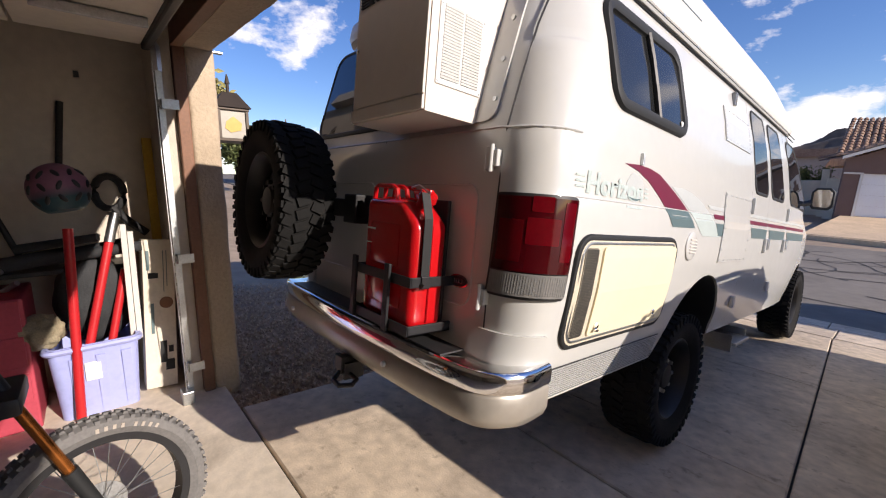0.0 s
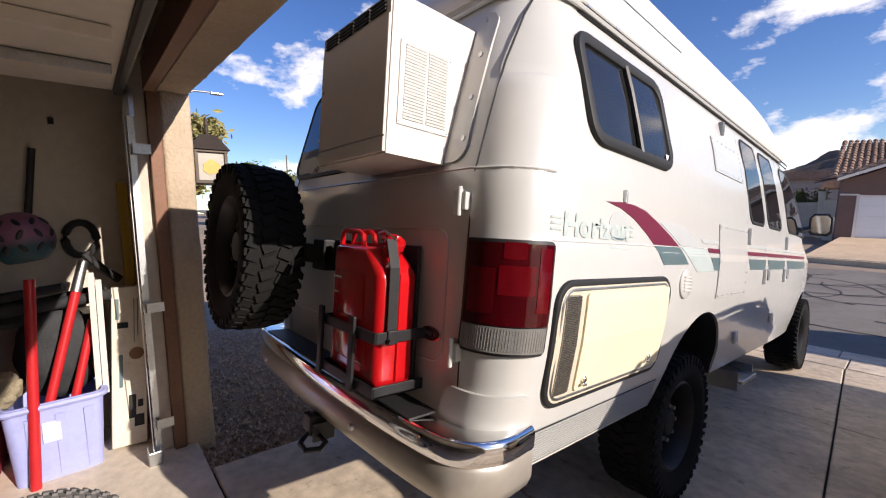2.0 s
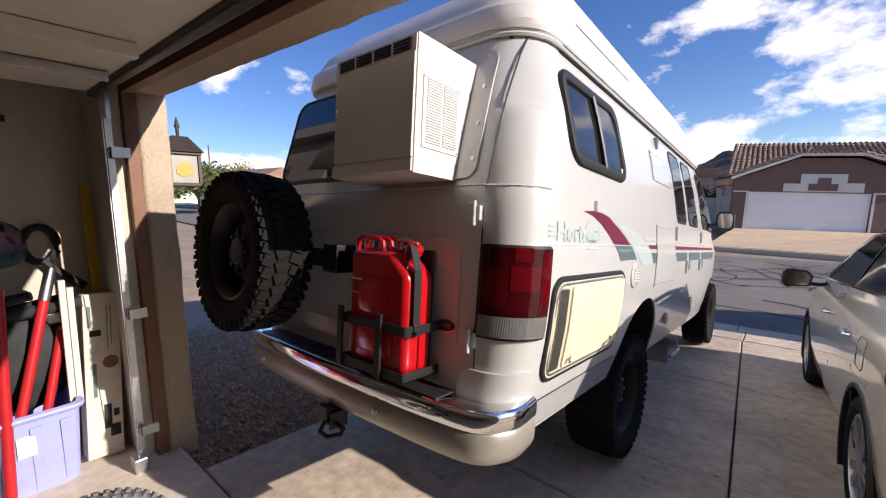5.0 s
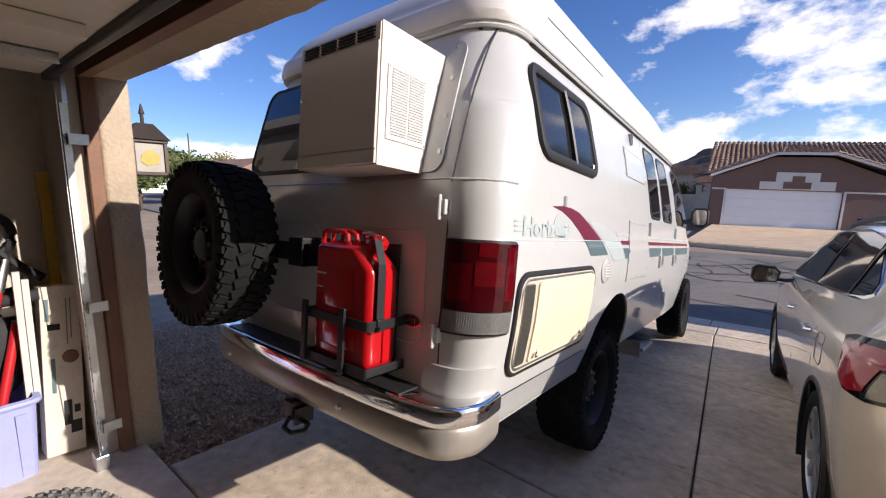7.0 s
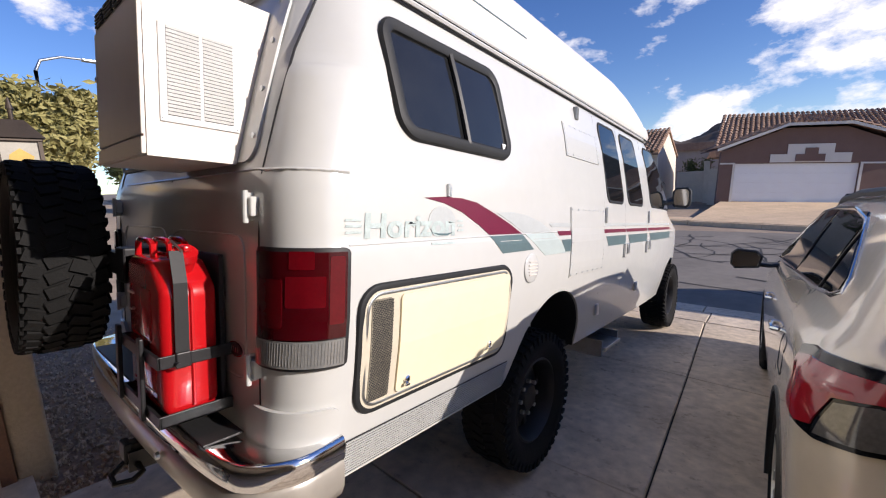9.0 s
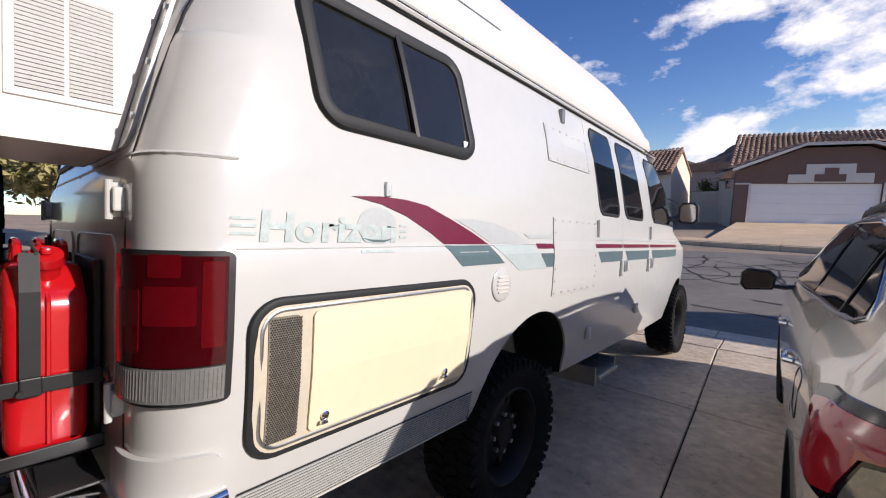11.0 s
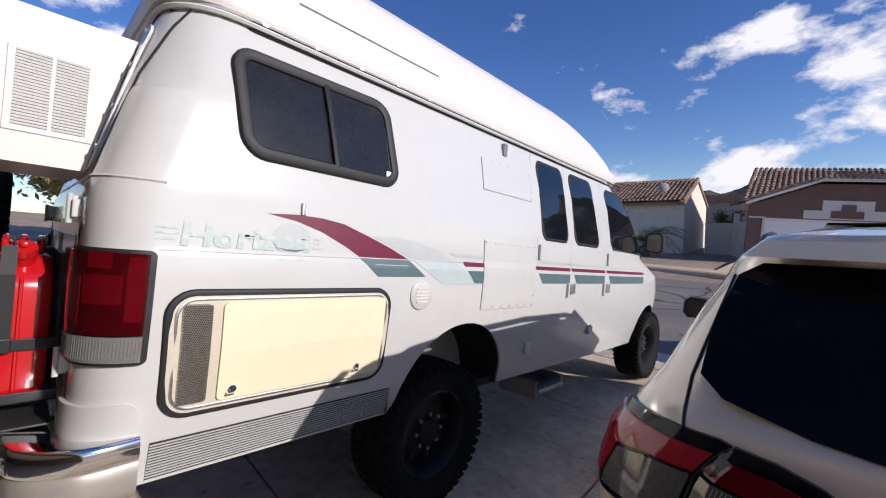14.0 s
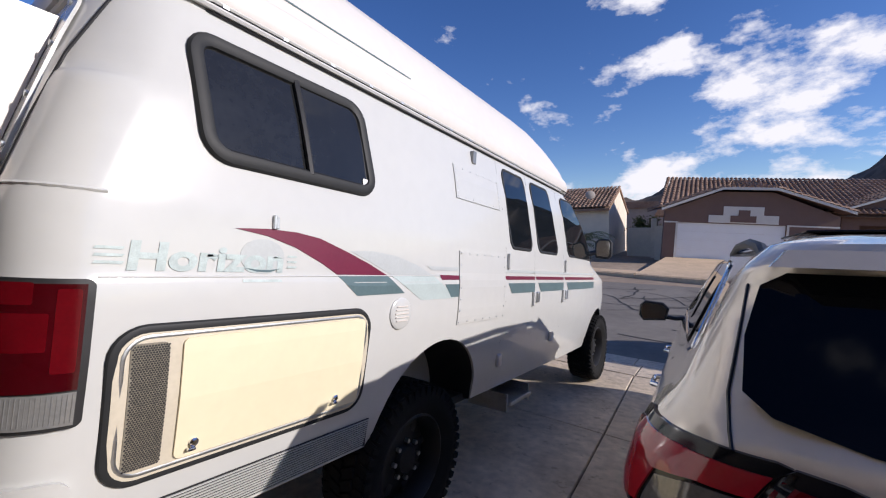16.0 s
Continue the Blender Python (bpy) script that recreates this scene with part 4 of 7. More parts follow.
def rear_features(van):
    # tail lamps, wrapped round the corners
    z0, z1 = 0.895, 1.252
    rr = 0.18
    ua, ub = -0.292, -0.015
    for s in (1, -1):
        def flip(bm):
            if s < 0:
                for v in bm.verts:
                    v.co.x = -v.co.x
            return bm
        lamp = part("tail_lamp", flip(SH.sheet(rrect(ua - .018, ub + .018, z0 - .012, z1 + .012, .02), 0.012, 0.012, "wrap", .03)), M_BLACK, van, "black bezel of the tall tail lamp", smooth=True)
        part("red_lens", flip(SH.sheet([(ua, 0.985), (ub, 0.985), (ub, z1), (ua, z1)], 0.022, 0.012, "wrap", .03)), M_REDL, lamp, "dark red ribbed lens", smooth=True)
        part("clear_lens", flip(SH.sheet([(ua, z0), (ub, z0), (ub, 0.98), (ua, .98)], 0.022, 0.012, "wrap", .03)), M_CLEARL, lamp, "clear reversing lens", smooth=True)
        for a, b, c, d in ((ua + .015, ua + .10, 1.02, 1.17), (ua + .11, ub - .06, 1.085, 1.18), (ub - .05, ub - .008, 1.03, 1.24), (ua + .12, ub - .09, 1.20, 1.255)):
            part("reflector", flip(SH.sheet(rrect(a, b, c, d, .006), 0.0235, 0.002, "wrap", .03)), M_REDV, lamp, "brighter red reflector block", smooth=True)
        bm = bmesh.new()
        for i in range(32):
            u = ua + .006 + (ub - ua - .012) * i / 31
            tube(bm, [SH.point(u, z, .0215) for z in (z0 + .008, .975)], .0014, 4)
        part("lens_ribs", flip(bm), M_CLEARL, lamp)
        # door hinges
        for z in (1.385, 0.865):
            p = SH.rear(0.775, z, 0.012)
            bm = bmesh.new()
            box(bm, s * p.x - .030, s * p.x - .004, p.y - .020, p.y + .014, z - .045, z + .045, .005)
            box(bm, s * p.x + .002, s * p.x + .026, p.y - .014, p.y + .014, z - .030, z + .032, .005)
            rod(bm, (s * p.x, p.y - .018, z - .05), (s * p.x, p.y - .018, z + .05), .009)
            part("door_hinge", bm, M_WHITE, van)
        pts = [SH.rear(0.80 - .01 * (z < 1.2) + max(0, z - 1.5) * .02, z, -.0012) for z in (0.60, 0.75, 1.0, 1.3, 1.5, 1.7, 1.9, 2.1, 2.19)]
        part("door_seam", flip(seam(pts, .0045)), M_BLACK, van)
    part("door_seam", seam([SH.rear(0.0, z, -.003) for z in (.6, 1.0, 1.5)], .006), M_BLACK, van)
    part("belt_crease", seam([SH.rear(x, 1.505, -.001) for x in (-.7, -.3, .1, .4, .7, .78)] + [SH.point(-.28 + .04 * i, 1.50, .0) for i in range(8)], .006), M_WHITE, van)
    # rear window on the driver's side
    poly = rrect(-0.88, 0.06, 1.585, 2.14, .09)
    bm = bmesh.new()
    SH.loop(bm, poly, .014, .002, "rear", flat=.7)
    w = part("rear_window", bm, M_FRAME, van, "rear door window with tinted glass", smooth=True)
    part("pane", SH.sheet(poly, .006, .004, "rear"), M_TINT, w, "tinted glass", smooth=True)
    # lower corner fairings
    for s in (1, -1):
        bm = SH.sheet(rrect(-.34, .005, .60, .745, .05), .016, .016, "wrap", .025)
        for v in bm.verts:
            v.co.x *= s
        part("corner_fairing", bm, M_WHITE, van, "white stepped corner below the tail lamp", smooth=60)
    # flange behind the air conditioner box
    part("flange", SH.sheet(rrect(0.075, 0.735, 1.535, 2.13, .06), .010, .010, "rear"), M_WHITE, van, "white bolted flange plate")
    for x, z in ((.71, 1.62), (.70, 1.78), (.695, 1.95), (.68, 2.1)):
        bm = bmesh.new()
        lathe(bm, [(-.004, .010), (.004, .009), (.006, .004)], 8, "Y", SH.rear(x, z, .012))
        part("flange_bolt", bm, M_STEEL, van)
    # oval badge
    p = SH.rear(0.638, 0.899, 0.004)
    bm = bmesh.new()
    prism(bm, [(p.x + .055 * math.cos(t * .2618), p.z + .027 * math.sin(t * .2618)) for t in range(24)], p.y - .006, p.y + .004, "Y")
    bd = part("badge", bm, M_CHROME, van, "oval chrome badge")
    bm = bmesh.new()
    prism(bm, [(p.x + .049 * math.cos(t * .2618), p.z + .022 * math.sin(t * .2618)) for t in range(24)], p.y - .009, p.y - .005, "Y")
    part("badge_face", bm, M_BLACKM, bd, "dark badge face")
    bm = bmesh.new()
    for i, (a, w) in enumerate(((-.03, .012), (-.012, .008), (.002, .008), (.016, .012))):
        box(bm, p.x + a, p.x + a + w, p.y - .011, p.y - .008, p.z - .008, p.z + .010, .002)
    part("badge_mark", bm, M_CHROME, bd)
    # bumper
    path = [(-.985, .12), (-1.0, 0.0), (-.985, -.13), (-.93, -.22), (-.82, -.265), (-.5, -.29), (0, -.30), (.5, -.29), (.82, -.265), (.93, -.22), (.985, -.13), (1.0, 0.0), (.99, .12)]
    path = [(x, y + .05 if y < 0 else y) for x, y in path]
    def swept(sec):
        bm = bmesh.new()
        prev = None
        k = len(path)
        fine = []
        for i in range(k - 1):
            p0, p1, p2, p3 = (Vector((*path[max(0, min(k - 1, j))], 0)) for j in (i - 1, i, i + 1, i + 2))
            for q in range(4):
                t = q / 4
                fine.append(0.5 * ((2 * p1) + (p2 - p0) * t + (2 * p0 - 5 * p1 + 4 * p2 - p3) * t * t + (3 * p1 - p0 - 3 * p2 + p3) * t ** 3))
        fine.append(Vector((*path[-1], 0)))
        for i, p in enumerate(fine):
            d = (fine[min(i + 1, len(fine) - 1)] - fine[max(i - 1, 0)]).normalized()
            nrm = Vector((d.y, -d.x, 0))
            ring = [bm.verts.new(p + nrm * o + Vector((0, 0, z))) for o, z in sec]
            if prev:
                for j in range(len(ring)):
                    bm.faces.new((prev[j], prev[(j + 1) % len(ring)], ring[(j + 1) % len(ring)], ring[j]))
            else:
                bm.faces.new(ring[::-1])
            prev = ring
        bm.faces.new(prev)
        return bm
    bump = part("bumper", swept([(-.13, .622), (-.02, .635), (-.006, .629), (0, .612), (.0, .567), (-.008, .552), (-.13, .552)]), M_CHROME, van, "chrome step bumper", smooth=50)
    part("valance", swept([(-.13, .550), (-.012, .550), (-.004, .539), (-.004, .462), (-.018, .427), (-.05, .414), (-.13, .414)]), M_VAL, bump, "silver beige lower bumper face", smooth=50)
    bm = bmesh.new()
    box(bm, -.72, .72, -.215, -.09, .634, .642, .002)
    part("step_pad", bm, M_BLACK, bump, "black ribbed step pad")
    for x in (-.62, .40):
        bm = bmesh.new()
        lathe(bm, [(-.260, .002), (-.258, .012), (-.246, .014)], 10, "Y", (x, 0, .50))
        part("bumper_bolt", bm, M_STEEL, bump)
    # tow hitch with shackle
    bm = bmesh.new()
    box(bm, .02, .08, -.27, .1, .36, .42, .006)
    box(bm, .012, .088, -.28, -.25, .352, .428, .006)
    hitch = part("tow_hitch", bm, M_BLACK, van, "black receiver hitch")
    bm = bmesh.new()
    box(bm, .095, .11, -.27, -.17, .32, .40)
    tube(bm, [(.07, -.28, .35), (.11, -.33, .335), (.17, -.33, .33), (.20, -.28, .335), (.17, -.24, .34), (.11, -.24, .345)], .012, 8, True)
    part("shackle", bm, M_BLACKM, hitch, "black tow shackle")
    for a, b in ((-.70, -.05), (.05, .70)):
        poly = rrect(a, b, .80, 1.29, .06)
        part("pressed_line", seam([SH.rear(x, z, .0005) for x, z in poly] + [SH.rear(*poly[0], .0005)], .005), M_WHITE, van)


def front_features(van):
    for s in (1, -1):
        bm = bmesh.new()
        mirror_housing(bm, [(s * x, z) for x, z in ((1.04, 1.53), (1.17, 1.52), (1.215, 1.56), (1.22, 1.72), (1.18, 1.765), (1.06, 1.765), (1.02, 1.72), (1.015, 1.57))], 4.93, 5.06)
        mir = part("door_mirror", bm, M_BLACK, van, "black door mirror on an arm", smooth=40)
        part("mirror_glass", flat_panel([(s * x, z) for x, z in ((1.055, 1.555), (1.165, 1.547), (1.192, 1.575), (1.196, 1.71), (1.168, 1.742), (1.07, 1.742), (1.043, 1.712), (1.038, 1.58))], 4.926, 4.931), M_CHROME, mir, "mirror glass")
        bm = bmesh.new()
        tube(bm, [(s * .91, 4.86, 1.56), (s * 1.0, 4.93, 1.59), (s * 1.07, 4.98, 1.62)], .03, 8)
        part("mirror_arm", bm, M_BLACK, mir)
    part("front_bumper", B(-.84, .84, 5.98, 6.12, .50, .72, .04, seg=3), M_CHROME, van, "chrome front bumper")
    bm = bmesh.new()
    vs = [(-.72, 5.20, 1.47), (.72, 5.20, 1.47), (.64, 4.34, 2.20), (-.64, 4.34, 2.20)]
    o = Vector((0, .13, .10))
    a = [bm.verts.new(Vector(v) + o) for v in vs]
    b = [bm.verts.new(Vector(v) + o * .6) for v in vs]
    bm.faces.new(a)
    bm.faces.new(b[::-1])
    for i in range(4):
        bm.faces.new((a[i], b[i], b[(i + 1) % 4], a[(i + 1) % 4]))
    part("windscreen", bm, M_TINT, van, "windscreen glass")


van = build_van()


def build_ac_box():
    ac = thing("rear_equipment_box", "cream enamel louvred equipment box bolted to the rear door", "equipment box", VAN)
    x0, x1, yf, z0, z1 = 0.11, 0.630, -0.312, 1.528, 2.065
    bm = bmesh.new()
    pr = [(yf, z0), (SH.rear(.3, z0, .012).y, z0)] + [(SH.rear(.3, z, .012).y, z) for z in (1.7, 1.9)] + [(SH.rear(.3, z1, .012).y, z1), (yf, z1)]
    prism(bm, pr, x0, x1, "X")
    bmesh.ops.bevel(bm, geom=[e for e in bm.edges if max(v.co.y for v in e.verts) < yf + .01], offset=.006, segments=2, affect="EDGES")
    part("cabinet", bm, M_BOX, ac, "cream sheet metal cabinet")
    part("front_panel", B(x0 + .012, x1 - .006, yf - .006, yf + .002, z0 + .06, z1 - .075, .003), M_BOX, ac)
    part("lower_trim", B(x0 + .004, x1 - .002, yf - .008, yf + .002, z0 + .004, z0 + .054, .003), M_BOX, ac)
    for i in range(4):
        xa = x0 + .035 + i * .118
        for z in (z1 - .020, z1 - .032, z1 - .044, z1 - .056):
            part("vent_slot", B(xa, xa + .10, yf - .008, yf + .004, z - .0033, z + .0033, .001), M_BLACK, ac, "dark vent slot")
    gy0, gy1, gz0, gz1 = -.272, -.042, 1.632, 1.918
    gr = part("side_grille", B(x1 - .002, x1 + .006, gy0, gy1, gz0, gz1, .003), M_SIGN, ac, "white pressed louvre grille")
    bm = bmesh.new()
    bk = bmesh.new()
    for c in (0, 1):
        a = gy0 + .020 + c * .100
        for i in range(24):
            z = gz0 + .02 + i * .0108
            box(bk, x1 + .0062, x1 + .0072, a, a + .090, z, z + .004)
            m = Matrix.Translation((x1 + .008, a + .045, z + .006)) @ Matrix.Rotation(.5, 4, "Y")
            box(bm, -.0012, .0012, -.045, .045, -.004, .004, m=m)
    part("louvres", bm, M_SIGN, gr)["kind"] = "stuff"
    part("louvre_gap", bk, M_FRAME, gr)["kind"] = "stuff"
    for y in (gy0 + .008, gy1 - .008):
        for z in (gz0 + .01, gz1 - .01):
            bm = bmesh.new()
            lathe(bm, [(x1 + .005, .005), (x1 + .009, .003)], 8, "X", (0, y, z))
            part("grille_screw", bm, M_STEEL, gr)
    bm = bmesh.new()
    lathe(bm, [(yf - .014, .004), (yf - .012, .010), (yf, .010)], 12, "Y", (x0 + .035, 0, 1.83))
    part("lock", bm, M_CHROME, ac, "small round lock")


def build_spare():
    sp = thing("spare_wheel", "black spare all-terrain wheel on a swing arm behind the rear door", "spare wheel", VAN @ pose(-.555, -.385, 1.15, 0, 0, -90))
    w = wheel(sp, "wheel", (0, 0, 0), .44, .27, 1, M_BLACKM, tread=44)
    bm = bmesh.new()
    box(bm, -.20, -.10, -.06, .06, -.06, .06, .01)
    box(bm, -.17, -.13, -.02, .64, -.045, .045, .006)
    box(bm, -.30, -.13, .52, .64, -.07, .07, .008)
    part("carrier_arm", bm, M_BLACKM, sp, "black steel carrier arm")


def build_jerry_can():
    can = thing("jerry_can", "glossy red metal jerry can strapped in a black rack", "jerry can", VAN)
    x0, x1, y0, y1, z0, z1 = .215, .590, -.275, -.105, .70, 1.21
    bm = bmesh.new()
    prof = [(x0, z0), (x1, z0), (x1, z1 - .09), (x1 - .10, z1), (x0, z1)]
    prism(bm, prof, y0, y1, "Y")
    bmesh.ops.bevel(bm, geom=bm.edges[:], offset=.035, segments=5, affect="EDGES", profile=.5)
    body = part("can_body", bm, M_RED, can, "glossy red pressed steel can", smooth=40)
    bm = bmesh.new()
    box(bm, x0 + .06, x1 - .07, y0 - .005, y0 + .01, z0 + .07, z0 + .20, .012)
    box(bm, x0 + .06, x1 - .10, y0 - .005, y0 + .01, z0 + .235, z1 - .10, .012)
    part("pressed_panel", bm, M_RED, body, smooth=40)
    tube_bm = bmesh.new()
    tube(tube_bm, [(x0, (y0 + y1) / 2, z0 + .03), (x0 - .004, (y0 + y1) / 2, z1 - .03), (x0 + .03, (y0 + y1) / 2, z1 + .004), (x1 - .11, (y0 + y1) / 2, z1 + .004), (x1 + .002, (y0 + y1) / 2, z1 - .10), (x1 + .004, (y0 + y1) / 2, z0 + .03)], .006, 6)
    part("weld_seam", tube_bm, M_RED, body, smooth=True)
    for dy in (-.05, 0.0, .05):
        bm = bmesh.new()
        y = (y0 + y1) / 2 + dy
        tube(bm, [(x0 + .015, y, z1 - .01), (x0 + .022, y, z1 + .045), (x0 + .05, y, z1 + .055), (x0 + .16, y, z1 + .052), (x0 + .185, y, z1 + .04), (x0 + .195, y, z1 - .005)], .011, 8)
        part("handle", bm, M_RED, can, smooth=True)
    bm = bmesh.new()
    rod(bm, (x1 - .085, (y0 + y1) / 2, z1 - .045), (x1 - .045, (y0 + y1) / 2, z1 + .012), .034, .034, 16)
    rod(bm, (x1 - .05, (y0 + y1) / 2, z1 + .008), (x1 - .035, (y0 + y1) / 2, z1 + .028), .040, .036, 16)
    box(bm, x1 - .13, x1 - .02, (y0 + y1) / 2 - .012, (y0 + y1) / 2 + .012, z1 + .025, z1 + .045, .006)
    part("cap", bm, M_RED, can, "red lever cap", smooth=40)
    bm = bmesh.new()
    tube(bm, [(x1 - .13, (y0 + y1) / 2 - .02, z1 + .05), (x1 - .07, (y0 + y1) / 2 - .03, z1 + .06), (x1 - .01, (y0 + y1) / 2 - .02, z1 + .03)], .004, 6)
    part("cap_bail", bm, M_STEEL, can)
    rack = new("rack")
    rack.parent = can
    for a in ((x0 - .02, x1 + .02, y0 - .022, y0 - .012, .875, .915), (x0 - .02, x1 + .02, y0 - .022, y0 - .012, .685, .725), (x1 + .010, x1 + .020, y0 - .02, y1 + .03, .875, .915), (x0 - .02, x0 - .010, y0 - .02, y1 + .03, .875, .915), (x1 + .010, x1 + .02, y0 - .02, y1 + .03, .685, .725), (x0 - .02, x0 - .01, y0 - .02, y1 + .03, .685, .725), (x0 - .02, x1 + .02, y0 - .015, y1 + .03, .685, .693)):
        part("bar", B(*a, .002), M_BLACKM, rack, "black steel band")
    for x in (x0 - .012, .465):
        part("upright", B(x - .018, x + .018, y0 - .036, y0 - .022, .675, .95, .004), M_BLACKM, rack)
    bm = bmesh.new()
    xm, w = x1 - .02, .02
    for (xa, za), (xb, zb) in (((x1 + .014, .89), (x1 + .012, z1 - .07)), ((x1 + .012, z1 - .07), (x1 - .02, z1 + .03))):
        vs = [bm.verts.new(p) for p in ((xa, y0 + .03, za), (xa, y0 + .07, za), (xb, y0 + .07, zb), (xb, y0 + .03, zb))]
        vt = [bm.verts.new(v.co + Vector((.004, 0, .001))) for v in vs]
        bm.faces.new(vs[::-1])
        bm.faces.new(vt)
        for i in range(4):
            bm.faces.new((vs[i], vs[(i + 1) % 4], vt[(i + 1) % 4], vt[i]))
    part("strap", bm, M_FRAME, rack, "dark grey webbing strap")
    bm = bmesh.new()
    box(bm, x1 + .012, x1 + .028, y0 + .028, y0 + .072, .87, .92, .004)
    rod(bm, (x1 + .02, y0 + .03, .885), (x1 + .045, y0 + .03, .885), .008)
    part("buckle", bm, M_BLACKM, rack)
    part("back_board", B(x0 + .01, x1 - .03, y1 + .012, y1 + .03, .69, z1 + .01, .004), M_BLACK, rack, "black backing board")
    bm = bmesh.new()
    box(bm, x0 + .03, x0 + .10, y0 - .0065, y0 - .003, z1 - .135, z1 - .128)
    box(bm, x0 + .04, x0 + .08, y0 - .0065, y0 - .003, z1 - .195, z1 - .191)
    part("can_print", bm, M_HTRIM, body)


build_ac_box()
build_spare()
build_jerry_can()

# ---- the parked car ----
CAR = pose(3.10, 0.75, 0.222, -4, 0, 2.7) @ Matrix.Diagonal((1.03, 1.065, 1.07, 1))


class CarShell(Shell):
    def taper(self, y):
        return 0.06 * max(0.0, (y - 3.2) / 1.0) ** 2


car_shell = CarShell(
    hx=[(.22, .80), (.32, .90), (.5, .93), (.75, .94), (.95, .93), (1.05, .905), (1.12, .86), (1.2, .80), (1.4, .715), (1.55, .64), (1.62, .57), (1.66, .45), (1.685, .2)],
    yr=[(.22, .28), (.35, .15), (.6, .10), (.80, .12), (.95, .16), (1.1, .19), (1.15, .205), (1.24, .28), (1.5, .48), (1.56, .46), (1.62, .52), (1.66, .8), (1.685, 1.3)],
    yf=[(.22, 4.4), (.5, 4.58), (.75, 4.55), (.9, 4.4), (.98, 4.1), (1.03, 3.75), (1.08, 3.45), (1.2, 3.25), (1.5, 2.75), (1.62, 2.5), (1.66, 2.3), (1.685, 1.9)],
    rr=[(.22, .28), (.9, .29), (1.1, .28), (1.2, .24), (1.6, .20), (1.685, .15)],
    rf=[(.22, .6), (1.0, .6), (1.1, .35), (1.685, .2)], crown=0.04)
CS = car_shell


def alloy(parent, c, r, w, out):
    hub = new("wheel")
    hub.parent = parent
    hub.matrix_basis = pose(*c, 0, 0, 0 if out > 0 else 180)
    bm = bmesh.new()
    lathe(bm, [(-w * .4, r * .70), (-w * .5, r * .80), (-w * .48, r * .92), (-w * .36, r), (w * .36, r), (w * .48, r * .92), (w * .5, r * .80), (w * .4, r * .70)], 64, "X", closed=True)
    part("tyre", bm, M_RUBBER, hub, "black road tyre", smooth=40)
    bm = bmesh.new()
    lathe(bm, [(-w * .4, r * .70), (w * .43, r * .70), (w * .45, r * .665), (w * .36, r * .64), (-w * .38, r * .62)], 56, "X", closed=True)
    rim = part("rim", bm, M_STEEL, hub, "silver alloy rim", smooth=40)
    for i in range(10):
        t = 2 * math.pi * i / 10 + (.1 if i % 2 else -.1)
        bm = bmesh.new()
        m = Matrix.Rotation(t, 4, "X")
        vs = []
        for rad, hw, x in ((r * .12, .022, w * .40), (r * .4, .016, w * .40), (r * .66, .026, w * .42)):
            vs.append([bm.verts.new(m @ Vector(p)) for p in ((x, -hw, rad), (x, hw, rad), (x - .03, hw, rad), (x - .03, -hw, rad))])
        for a, b in zip(vs, vs[1:]):
            for j in range(4):
                bm.faces.new((a[j], a[(j + 1) % 4], b[(j + 1) % 4], b[j]))
        part("spoke", bm, M_STEEL, rim)
    bm = bmesh.new()
    lathe(bm, [(w * .2, r * .16), (w * .41, r * .15), (w * .43, r * .10), (w * .43, .002)], 24, "X")
    part("hub_cap", bm, M_STEEL, rim, smooth=True)
    bm = bmesh.new()
    lathe(bm, [(-.02, r * .5), (.0, r * .5)], 32, "X")
    part("brake_disc", bm, M_RIM, hub)
    return hub


